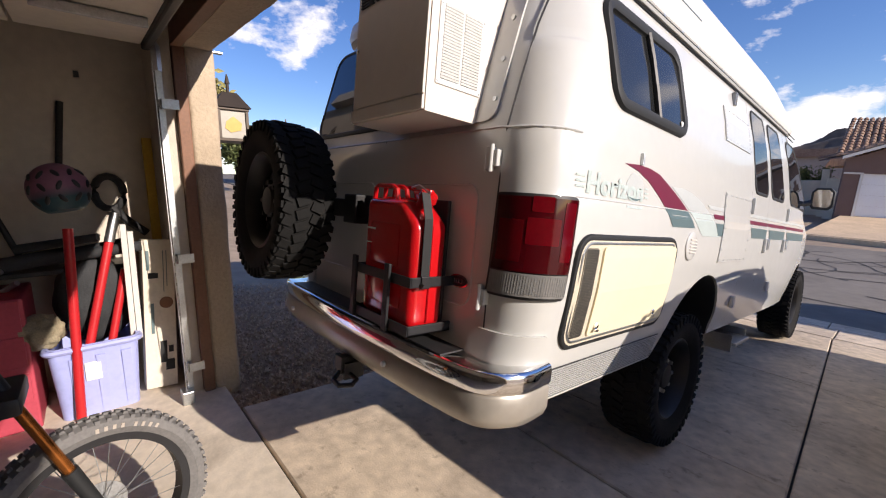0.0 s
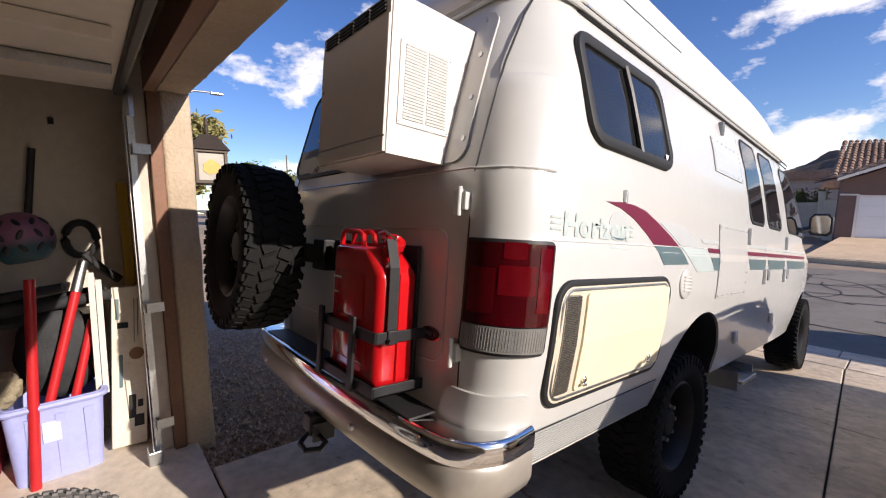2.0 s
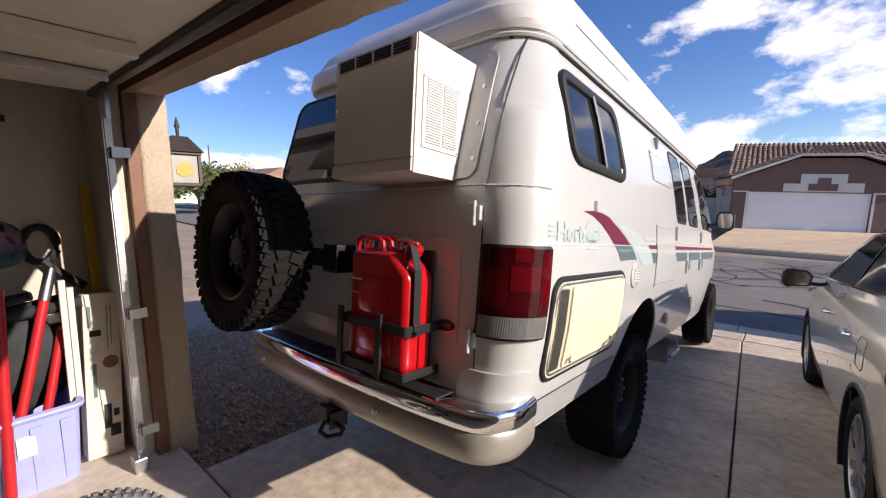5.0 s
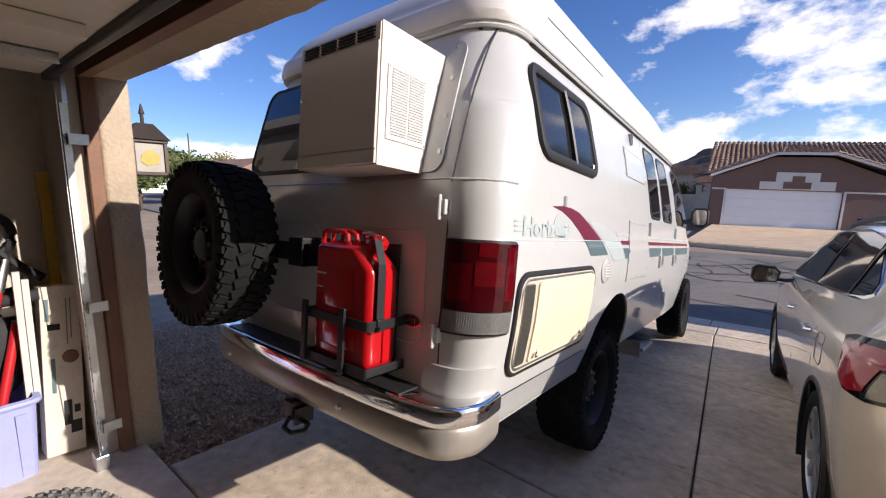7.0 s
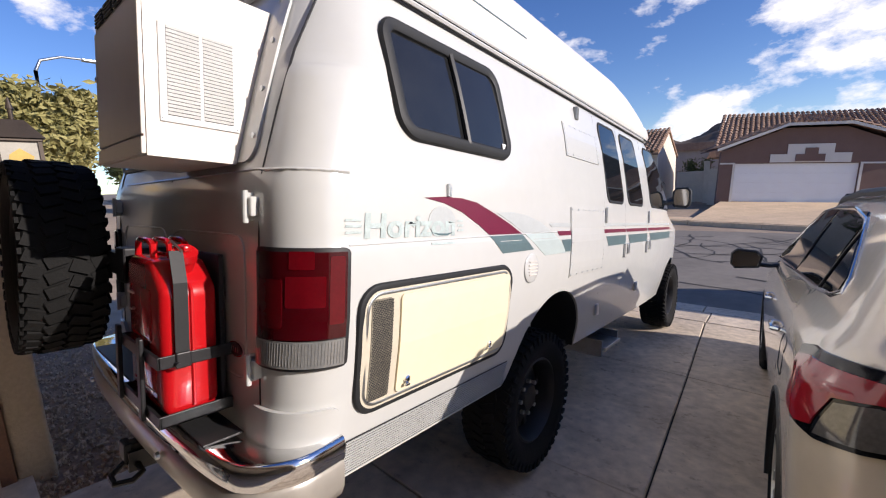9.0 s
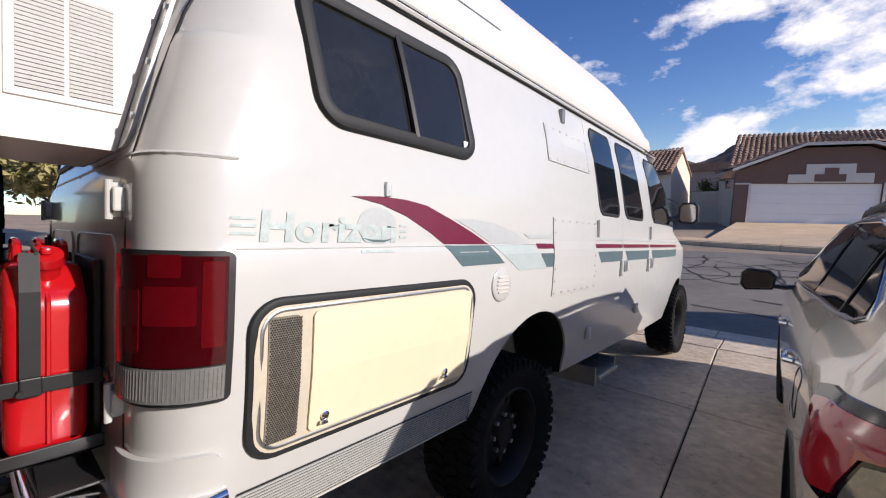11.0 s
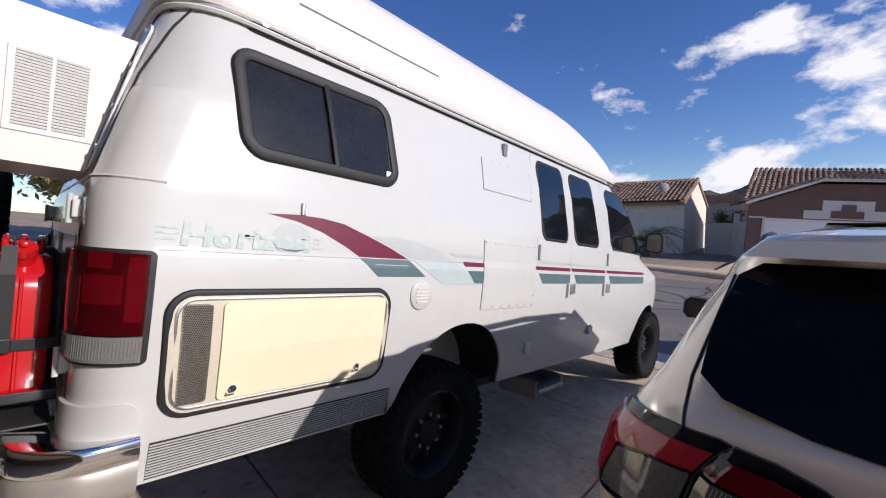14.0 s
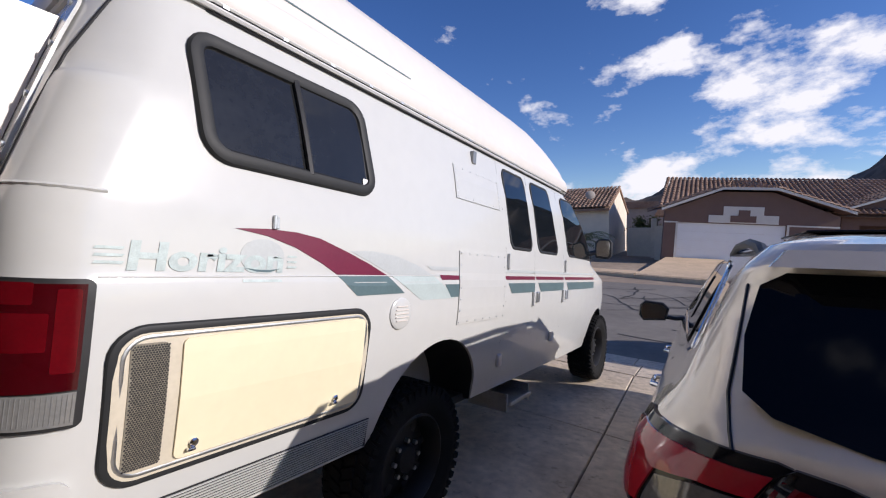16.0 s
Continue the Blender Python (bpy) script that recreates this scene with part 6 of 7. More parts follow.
    bm = bmesh.new()
    bmesh.ops.create_icosphere(bm, subdivisions=4, radius=1.0)
    for v in bm.verts:
        c = v.co
        j = .25 * noise.noise((c.x * 2.5, c.y * 2.5, c.z * 2.5)) + .08 * noise.noise((c.x * 8, c.y * 8, c.z * 8))
        v.co = Vector((c.x * .08, c.y * .11, c.z * .11)) * (1 + j)
    part("cloth", bm, M_CLOTH, t, smooth=True)
    t.matrix_basis = pose(-1.63, -1.45, .96)
    # shelf of dark jumble at the back
    t = thing("wall_shelf", "dark shelf edge crowded with black gear", "shelf")
    part("board", B(-2.14, -1.82, -1.9, -.95, 1.28, 1.31, .004), M_BLACK, t)
    for i, (y, r, z, ln) in enumerate(((-1.62, .05, 1.36, .35), (-1.40, .04, 1.38, .5), (-1.25, .045, 1.40, .3), (-1.52, .03, 1.46, .4))):
        g = thing("gear_roll", "black rolled gear lying on the shelf", "gear", group="gear on the shelf")
        bm = bmesh.new()
        rod(bm, (-1.85, y, z), (-1.80 + .1 * (i % 2), y + ln, z + .06), r, r * .9, 14)
        part("roll", bm, M_DARKBAG, g, smooth=True)
    for y, z, l in ((-1.75, 1.24, .16), (-1.66, 1.16, .13)):
        g = thing("hanging_tool", "grey tool with a teal band hung on the wall", "tool")
        bm = bmesh.new()
        rod(bm, (-1.9, y, z), (-1.78, y + l, z + .10), .016, n=10)
        part("tool_shaft", bm, M_STEEL, g)
    g = thing("teal_strap", "bright teal strap end", "strap")
    part("strap", B(-1.78, -1.775, -1.24, -1.14, 1.50, 1.53), M_TEAL, g)
    # wall-hung bar, hose loop, yellow level
    pole("wall_bar", (-2.10, -1.30, 1.75), (-2.10, -1.22, 2.42), .02, M_BLACK, "dark bar hung upright on the wall", "bar")
    pole("wall_bar", (-2.10, -1.74, 2.10), (-2.08, -1.52, 1.35), .018, M_BLACK, "dark bar leaning on the wall", "bar")
    t = thing("hose_loop", "black rubber loop hung on the wall", "hose")
    bm = bmesh.new()
    tube(bm, [(-2.10, -1.02 + .085 * math.cos(i * .3927), 1.80 + .12 * math.sin(i * .3927)) for i in range(16)], .026, 8, True)
    tube(bm, [(-2.10, -1.0, 1.68), (-2.06, -.92, 1.58), (-2.0, -.83, 1.50)], .03, 8)
    part("loop", bm, M_BLACK, t, smooth=True)
    t = thing("spirit_level", "yellow painted level leaning behind the track", "level")
    part("level_body", B(-2.02, -1.98, -.80, -.74, GZ, 2.20, .004), M_YELLOW, t)
    # pink-red cabinet
    t = thing("tool_cabinet", "low red metal tool cabinet", "cabinet")
    part("cabinet_body", B(-2.12, -1.58, -2.1, -1.50, GZ, 1.20, .012), M_PINK, t, "red sheet metal body")
    for z in (.55, .78, 1.0):
        part("drawer", B(-1.582, -1.572, -2.08, -1.52, z, z + .19, .004), M_PINK, t)
    part("wall_hook", B(-2.148, -2.13, -1.13, -1.10, 2.60, 2.64), M_BLACK)
    for o in (bpy.data.objects["wall_hook"],):
        tagged(o, "small dark hook on the garage wall", "hook")


M_PINKH = mat("pink_teal_foam", (0.24, 0.10, 0.15), 0.5, 0, 0.1, 6)
M_CLOTH = mat("tan_cloth", (0.28, 0.24, 0.16), 0.9, 0, 0.3, 12, bump=0.4)
M_TEAL = mat("teal_webbing", (0.05, 0.40, 0.45), 0.6, 0, 0.1, 12)
M_YELLOW = mat("yellow_paint", (0.50, 0.30, 0.03), 0.5, 0, 0.1, 8)


def two_tone(m, low, z, soft):
    """Teal below, pink above, with a soft border, in the object's own height."""
    n, l = m.node_tree.nodes, m.node_tree.links
    b = n["Principled BSDF"]
    src = b.inputs["Base Color"].links[0].from_socket
    tc, sep, mr, mix = n.new("ShaderNodeTexCoord"), n.new("ShaderNodeSeparateXYZ"), n.new("ShaderNodeMapRange"), n.new("ShaderNodeMixRGB")
    mr.inputs[1].default_value, mr.inputs[2].default_value = z - soft, z + soft
    l.new(tc.outputs["Object"], sep.inputs[0])
    l.new(sep.outputs[2], mr.inputs[0])
    l.new(mr.outputs[0], mix.inputs[0])
    mix.inputs[1].default_value = (*low, 1)
    l.new(src, mix.inputs[2])
    l.new(mix.outputs[0], b.inputs["Base Color"])


two_tone(M_PINKH, (0.015, 0.06, 0.075), -0.03, 0.03)
build_clutter()


def build_bike():
    b = thing("fat_bike", "fat-tyred bicycle with a dark fork and orange stanchions", "bicycle")
    c = Vector((.02, -1.22, GZ + .345))
    ax = Vector((.95, .22, .10)).normalized()
    q = ax.to_track_quat("X", "Z").to_matrix().to_4x4()
    M = Matrix.Translation(c) @ q
    wh = new("front_wheel")
    wh.parent = b
    wh.matrix_basis = M
    R = .345
    bm = bmesh.new()
    lathe(bm, [(-.038, R * .80), (-.052, R * .87), (-.045, R * .95), (-.02, R * .985), (.02, R * .985), (.045, R * .95), (.052, R * .87), (.038, R * .80)], 72, "X", closed=True)
    for i in range(60):
        for x, s in ((-.036, 0), (-.012, .5), (.012, 0), (.036, .5)):
            m = Matrix.Rotation((i + s) * 2 * math.pi / 60, 4, "X") @ Matrix.Translation((x, 0, R * (.985 if abs(x) < .02 else .962)))
            box(bm, -.009, .009, -.007, .007, -.004, .008, m=m)
    part("tyre", bm, M_TYREG, wh, "dusty grey knobbly tyre", smooth=40)
    bm = bmesh.new()
    lathe(bm, [(-.036, R * .80), (.036, R * .80), (.034, R * .72), (-.034, R * .72)], 64, "X", closed=True)
    part("rim", bm, M_BLACKM, wh, smooth=40)
    bm = bmesh.new()
    for i in range(28):
        t = 2 * math.pi * i / 28
        s = .03 if i % 2 else -.03
        t2 = t + (.5 if i % 4 < 2 else -.5)
        rod(bm, (s, .025 * math.cos(t2), .025 * math.sin(t2)), (s * .3, R * .74 * math.cos(t), R * .74 * math.sin(t)), .0015, n=4, caps=False)
    part("spokes", bm, M_STEEL, wh)["kind"] = "stuff"
    bm = bmesh.new()
    rod(bm, (-.06, 0, 0), (.06, 0, 0), .022)
    lathe(bm, [(-.036, .085), (-.034, .085)], 30, "X")
    part("hub", bm, M_STEEL, wh, "hub with brake disc")
    # raised letters on the tyre wall
    bm = bmesh.new()
    for k, t in enumerate((.55, .63, .71, .79, .92, 1.0, 1.08, 1.16)):
        m = Matrix.Rotation(t - 1.2, 4, "X") @ Matrix.Translation((.0515, 0, R * .89))
        box(bm, -.001, .0015, -.005, .005, -.008, .008, m=m)
    part("tyre_marking", bm, M_GREYW, wh)["kind"] = "stuff"
    # fork
    upv = Vector((.02, -.33, .94)).normalized()
    bm = bmesh.new()
    bs = bmesh.new()
    for s in (.075, -.075):
        p0 = M @ Vector((s, 0, 0))
        p1 = p0 + upv * .24
        rod(bm, p0, p1, .020, .024, 14)
        rod(bs, p1, p1 + upv * .30, .0165, n=14)
    part("fork_lower", bm, M_FRAME, b, "dark grey fork lowers", smooth=True)
    part("stanchion", bs, M_COPPER, b, "orange anodised stanchions", smooth=True)
    bm = bmesh.new()
    p = M @ Vector((0, 0, 0)) + upv * .54
    box(bm, p.x - .11, p.x + .11, p.y - .04, p.y + .04, p.z - .03, p.z + .03, .012)
    rod(bm, p, p + upv * .30, .022)
    rod(bm, p + upv * .26 + ax * -.34, p + upv * .26 + ax * .34, .016)
    rod(bm, p + upv * .1, p + Vector((-.25, -1.0, -.15)), .03)
    part("fork_crown", bm, M_BLACKM, b, "black crown, bars and down tube", smooth=True)
    # rear wheel beyond, mostly out of sight
    bm = bmesh.new()
    m2 = Matrix.Translation(c + Vector((-.25, -1.12, 0))) @ q
    lathe(bm, [(-.03, R * .80), (-.05, R * .9), (0, R), (.05, R * .9), (.03, R * .80)], 48, "X", closed=True)
    bmesh.ops.transform(bm, matrix=m2, verts=bm.verts)
    part("rear_tyre", bm, M_TYREG, b, smooth=40)


M_TYREG = mat("dusty_grey_rubber", (0.16, 0.155, 0.15), 0.85, 0, 0.2, 10, bump=0.2)
build_bike()


def build_lantern():
    t = thing("wall_lantern", "dark bronze wall lantern with an amber glass pane", "lantern")
    cx, y0, y1, z0, z1 = -1.75, -.345, -.15, 2.20, 2.42
    bm = bmesh.new()
    for x in (cx - .10, cx + .10):
        for y in (y0, y1):
            box(bm, x - .01, x + .01, y - .01, y + .01, z0, z1)
    box(bm, cx - .115, cx + .115, y0 - .015, y1 + .015, z0 - .015, z0 + .008, .003)
    box(bm, cx - .115, cx + .115, y0 - .015, y1 + .015, z1 - .008, z1 + .012, .003)
    part("cage", bm, M_BRONZE, t, "bronze metal cage")
    bm = bmesh.new()
    ym = (y0 + y1) / 2
    a = [bm.verts.new(p) for p in ((cx - .13, y0 - .03, z1 + .012), (cx + .13, y0 - .03, z1 + .012), (cx + .13, y1 + .03, z1 + .012), (cx - .13, y1 + .03, z1 + .012))]
    b = [bm.verts.new(p) for p in ((cx - .05, ym - .05, z1 + .13), (cx + .05, ym - .05, z1 + .13), (cx + .05, ym + .05, z1 + .13), (cx - .05, ym + .05, z1 + .13))]
    bm.faces.new(a[::-1])
    bm.faces.new(b)
    for i in range(4):
        bm.faces.new((a[i], a[(i + 1) % 4], b[(i + 1) % 4], b[i]))
    rod(bm, (cx, ym, z1 + .12), (cx, ym, z1 + .22), .012)
    rod(bm, (cx, ym, z1 + .20), (cx, ym, z1 + .27), .02, .004)
    part("lantern_roof", bm, M_BRONZE, t, "sloping bronze roof with finial")
    for m, a in ((M_FROST, (cx + .092, cx + .096, y0 + .01, y1 - .01)), (M_FROST, (cx - .09, cx + .09, y1 - .006, y1 - .002))):
        part("pane", B(*a, z0 + .01, z1 - .01), m, t, "frosted glass pane")
    bm = bmesh.new()
    prism(bm, [(ym - .06, z0 + .08), (ym - .02, z0 + .05), (ym + .05, z0 + .07), (ym + .06, z0 + .12), (ym, z0 + .17), (ym - .05, z0 + .13)], cx + .097, cx + .101, "X")
    part("amber_pane", bm, M_AMBER, t, "amber glass inset")
    bm = bmesh.new()
    box(bm, cx - .05, cx + .05, -.40, -.375, z0, z1 + .02, .004)
    rod(bm, (cx, -.39, z1 - .05), (cx, y0, z1 - .02), .012)
    part("wall_plate", bm, M_BRONZE, t)


M_BRONZE = mat("dark_bronze", (0.07, 0.055, 0.045), 0.5, 0.6, 0.15, 14)
M_FROST = mat("frosted_glass", (0.38, 0.36, 0.31), 0.4, 0, 0.1, 14)
M_AMBER = mat("amber_glass", (0.62, 0.42, 0.12), 0.25, 0, 0.08, 14)
build_lantern()

# ---- across the street ----
def basis(o, u, n, w):
    m = Matrix.Identity(4)
    for i, v in enumerate((u, n, w)):
        for k in range(3):
            m[k][i] = v[k]
    m.translation = Vector(o)
    return m


def tile_roof(e0, e1, r0, r1, col=.27, row=.36):
    """Barrel tiles on a roof plane: e0-e1 along the eave, r0-r1 along the ridge."""
    e0, e1, r0, r1 = (Vector(p) for p in (e0, e1, r0, r1))
    V, F = [], []
    nc, nr = max(2, int((e1 - e0).length / col)), max(2, int(((r0 + r1) / 2 - (e0 + e1) / 2).length / row))
    nrm = (e1 - e0).cross(r0 - e0).normalized()
    if nrm.z < 0:
        nrm = -nrm
    rng = random.Random(11)
    for i in range(nc):
        for j in range(nr):
            a, b = (i + .04) / nc, (i + .96) / nc
            c, d = j / nr, (j + 1.06) / nr
            P = lambda s, t: (e0.lerp(e1, s)).lerp(r0.lerp(r1, s), min(t, 1))
            dz = rng.uniform(-.012, .012)
            base = len(V)
            for t, lift in ((c, .05), (d, .005)):
                for k in range(6):
                    s = a + (b - a) * k / 5
                    V.append(P(s, t) + nrm * (lift + dz + .085 * math.sin(math.pi * k / 5)))
            for k in range(5):
                F.append((base + k, base + k + 1, base + 7 + k, base + 6 + k))
            F.append(tuple(base + k for k in range(6)))
    me = bpy.data.meshes.new("roof_tiles")
    me.from_pydata(V, [], F)
    me.materials.append(M_TILE)
    me.shade_smooth()
    me.set_sharp_from_angle(angle=radians(40))
    return new("roof_tiles", me)


def build_brown_house():
    m = basis((-.15, 26.4, .3), (.9423, .3306, -.0533), (-.3311, .9436, 0), (.0503, .0176, .9986))
    h = thing("brown_house", "brown stucco house with a white garage door and tiled roof", "house", m)
    # front wall with the door opening
    bm = bmesh.new()
    prism(bm, [(-.7, -.4), (0, -.4), (0, 2.0), (5.2, 2.0), (5.2, -.4), (7.5, -.4), (7.5, 2.55), (4.5, 3.75), (2.0, 3.75), (-.7, 2.62)], 0, .25, "Y")
    part("wall", bm, M_HOUSE, h, "mauve brown stucco gable wall")
    bm = bmesh.new()
    prism(bm, [(-.7, .25), (-.45, .25), (2.2, 9), (1.95, 9)], -.4, 2.6, "Z")
    part("wall", bm, M_HOUSE, h, "brown stucco side wall")
    part("wall", B(7.25, 7.5, .25, 3.2, -.4, 2.6), M_HOUSE, h)
    part("wall", B(7.5, 17, 2.95, 3.2, -.4, 2.7), M_HOUSE, h, "recessed brown stucco entry wall")
    gd = new("garage_door")
    gd.parent = h
    for k in range(4):
        part("panel", B(.01, 5.19, .10, .14, .0 + k * .5, .497 + k * .5, .006), M_GDOOR, gd)
    bm = bmesh.new()
    prism(bm, [(1.5, 2.04), (1.5, 2.45), (2.2, 2.45), (2.2, 2.95), (4.1, 2.95), (4.1, 2.5), (4.8, 2.5), (4.8, 2.04)], -.05, -.004, "Y")
    part("stepped_trim", bm, M_HTRIM, h, "pale stepped plaster motif over the door")
    bm = bmesh.new()
    prism(bm, [(2.55, 2.1), (3.75, 2.1), (3.75, 2.45), (3.45, 2.45), (3.45, 2.76), (2.92, 2.76), (2.92, 2.45), (2.55, 2.45)], -.09, -.052, "Y")
    part("motif_block", bm, M_HOUSE, h)
    for a in ((-.1, 0.0, -.04, -.003, -.4, 2.04), (5.2, 5.3, -.04, -.003, -.4, 2.04), (5.302, 7.5, -.04, -.003, 1.96, 2.04), (-.7, -.102, -.04, -.003, 1.96, 2.04)):
        part("door_trim", B(*a), M_HTRIM, h, "thin pale trim")
    # fascia boards
    for p, q in (((-.95, 2.62), (2.0, 3.83)), ((2.0, 3.83), (4.5, 3.83)), ((4.5, 3.83), (7.95, 2.68))):
        bm = bmesh.new()
        prism(bm, [(p[0], p[1]), (q[0], q[1]), (q[0], q[1] + .14), (p[0], p[1] + .14)], -.42, -.36, "Y")
        part("fascia", bm, M_HTRIM, h, "pale fascia board")
        bm = bmesh.new()
        prism(bm, [(p[0], p[1] + .06), (q[0], q[1] + .06), (q[0], q[1] + .12), (p[0], p[1] + .12)], -.36, 3.5, "Y")
        part("soffit", bm, M_HOUSE, h)
    for a in (((-.95, -.45, 2.76), (-.95, 3.6, 2.76), (2.0, -.45, 3.97), (2.0, 3.6, 3.97)), ((7.95, -.45, 2.82), (7.95, 3.6, 2.82), (4.5, -.45, 3.97), (4.5, 3.6, 3.97)), ((2.0, -.45, 3.97), (4.5, -.45, 3.97), (2.9, 1.3, 4.45), (3.6, 1.3, 4.45))):
        ob = tile_roof(*a)
        ob.parent = h
        ob["kind"] = "stuff"
    # main roof behind
    for a, b, c, d in (((-1.0, .6, 2.75), (18, .6, 2.75), (.5, 5.6, 5.15), (18, 5.6, 5.15)),):
        ob = tile_roof(a, b, c, d)
        ob.parent = h
        ob["kind"] = "stuff"
    bm = bmesh.new()
    prism(bm, [(.7, 2.62), (5.6, 5.06), (10.6, 2.62)], .9, 18, "X")
    part("roof", bm, M_TILE, h, "tiled main roof")
    # entry gable on the right
    bm = bmesh.new()
    prism(bm, [(8.2, -.4), (8.2, 3.0), (10.6, 3.9), (13.2, 3.0), (13.2, -.4), (12.4, -.4), (12.4, 2.2), (9.0, 2.2), (9.0, -.4)], 1.2, 1.5, "Y")
    part("entry_gable", bm, M_HOUSE, h, "brown stucco entry gable with an opening")
    for a in (((7.9, .9, 2.95), (7.9, 4.5, 2.95), (10.6, .9, 4.0), (10.6, 4.5, 4.0)), ((13.5, .9, 2.95), (13.5, 4.5, 2.95), (10.6, .9, 4.0), (10.6, 4.5, 4.0))):
        ob = tile_roof(*a)
        ob.parent = h
        ob["kind"] = "stuff"
    for p, q in (((7.9, 2.85), (10.6, 3.9)), ((10.6, 3.9), (13.5, 2.85))):
        bm = bmesh.new()
        prism(bm, [p, q, (q[0], q[1] + .12), (p[0], p[1] + .12)], .86, .92, "Y")
        part("fascia", bm, M_HTRIM, h)
    for x in (9.4, 11.4):
        w = part("window", B(x, x + 1.1, 2.93, 2.949, .7, 1.9), M_TINT, h, "dark entry window")


def build_tan_house():
    m = pose(-4.65, 29.0, .95, 0, 0, 3)
    h = thing("cream_house", "cream stucco house with a brown tiled gable roof", "house", m)
    bm = bmesh.new()
    prism(bm, [(0, -.9), (0, 2.5), (4.0, 4.05), (8, 2.5), (8, -.9)], 0, .3, "X")
    part("wall", bm, M_TAN, h, "cream stucco gable end wall")
    part("wall", B(-12, 0, 0, .25, -.9, 2.45), M_TAN, h, "cream stucco front wall")
    ob = tile_roof((-12, -.5, 2.42), (.45, -.5, 2.42), (-12, 4.0, 4.15), (.45, 4.0, 4.15))
    ob.parent = h
    ob["kind"] = "stuff"
    bm = bmesh.new()
    prism(bm, [(-.45, 2.35), (4.0, 4.08), (8.4, 2.35), (8.4, 2.2), (4.0, 3.93), (-.45, 2.2)], -12, .4, "X")
    part("roof", bm, M_TILE, h, "brown tiled roof")
    for x in (-8.5, -4.5):
        w = part("window", B(x, x + 1.5, -.04, -.004, .6, 1.9), M_HTRIM, h, "pale window surround")
        part("pane", B(x + .1, x + 1.4, -.05, -.041, .7, 1.8), M_TINT, w, "dark glass")
    d = thing("satellite_dish", "grey satellite dish on the cream house roof", "satellite dish")
    bm = bmesh.new()
    lathe(bm, [(0, .33), (-.05, .26), (-.09, .14), (-.10, .01)], 24, "Y")
    part("dish", bm, M_GREYW, d, smooth=True)
    bm = bmesh.new()
    rod(bm, (0, .1, 0), (0, .4, -.5), .03)
    part("mast", bm, M_STEEL, d)
    d.matrix_basis = m @ pose(-1.0, .3, 3.35, -20, 0, 20)


def build_far_walls():
    t = thing("garden_wall", "tan block garden wall with an iron gate beside the brown house", "wall", kind="structure")
    part("wall_run", B(-3.6, -1.9, 31.2, 31.4, -.2, 2.0, .02), M_TAN, t)
    part("wall_run", B(-1.55, -.75, 28.9, 29.1, -.2, 2.1, .02), M_TAN, t)
    part("pillar", B(-1.95, -1.6, 30.2, 30.6, -.2, 2.6, .03), M_TAN, t)
    g = thing("side_house", "grey shed wall and low roof behind the garden wall", "shed")
    part("shed_wall", B(-6.9, -2.2, 44, 50, .2, 3.9), M_GREYW, g)
    bm = bmesh.new()
    prism(bm, [(-7.2, 3.9), (-6.6, 4.6), (-2.6, 4.5), (-2.0, 3.9)], 43.7, 50, "Y")
    part("shed_roof", bm, M_TILE, g)
    # far driveway and pavement
    bm = bmesh.new()
    vs = [bm.verts.new(p) for p in ((-1.0, 19.3, -.05), (6.6, 17.3, -.05), (6.2, 28.4, .02), (-.6, 26.3, .31))]
    bm.faces.new(vs)
    lo = [bm.verts.new(v.co - Vector((0, 0, .1))) for v in vs]
    for i in range(4):
        bm.faces.new((vs[i], lo[i], lo[(i + 1) % 4], vs[(i + 1) % 4]))
    tagged(part("far_driveway", bm, M_CONCL), "pale concrete driveway of the brown house", "driveway", kind="structure")
    p = thing("far_pavement", "pale concrete kerb and pavement across the street", "pavement", kind="structure")
    pts = [(-30, 21.6), (-14, 20.6), (-6, 20.1), (-3.6, 19.8), (-1.0, 19.15), (1.5, 18.4), (4.2, 17.6), (6.7, 16.9), (10, 15.6), (16, 13.4)]
    for (xa, ya), (xb, yb) in zip(pts, pts[1:]):
        d = Vector((xb - xa, yb - ya, 0)).normalized() * .01
        for a, b, z in ((0, .18, -.05), (.19, 1.5, -.03)):
            bm = bmesh.new()
            poly = [(xa + d.x, ya + a), (xb - d.x, yb + a), (xb - d.x, yb + b), (xa + d.x, ya + b)]
            prism(bm, poly, -.35, z, "Z")
            part("kerb" if a == 0 else "slab", bm, M_CONCL, p)


def hill(name, cx, cy, rx, ry, hgt, seed, label):
    bm = bmesh.new()
    n = 70
    grid = []
    for j in range(n + 1):
        row = []
        for i in range(n + 1):
            a, b = 2 * i / n - 1, 2 * j / n - 1
            r = min(1, math.hypot(a, b))
            e = (math.cos(math.pi * r) + 1) / 2
            f = noise.fractal((a * 3 + seed, b * 3, seed), 1.0, 2.0, 6)
            row.append(bm.verts.new((cx + a * rx, cy + b * ry, -2 + hgt * e * (1 + .35 * f))))
        grid.append(row)
    for a, b in zip(grid, grid[1:]):
        for i in range(n):
            bm.faces.new((a[i], a[i + 1], b[i + 1], b[i]))
    tagged(part(name, bm, M_HILL, smooth=True), label, "hill", kind="structure")


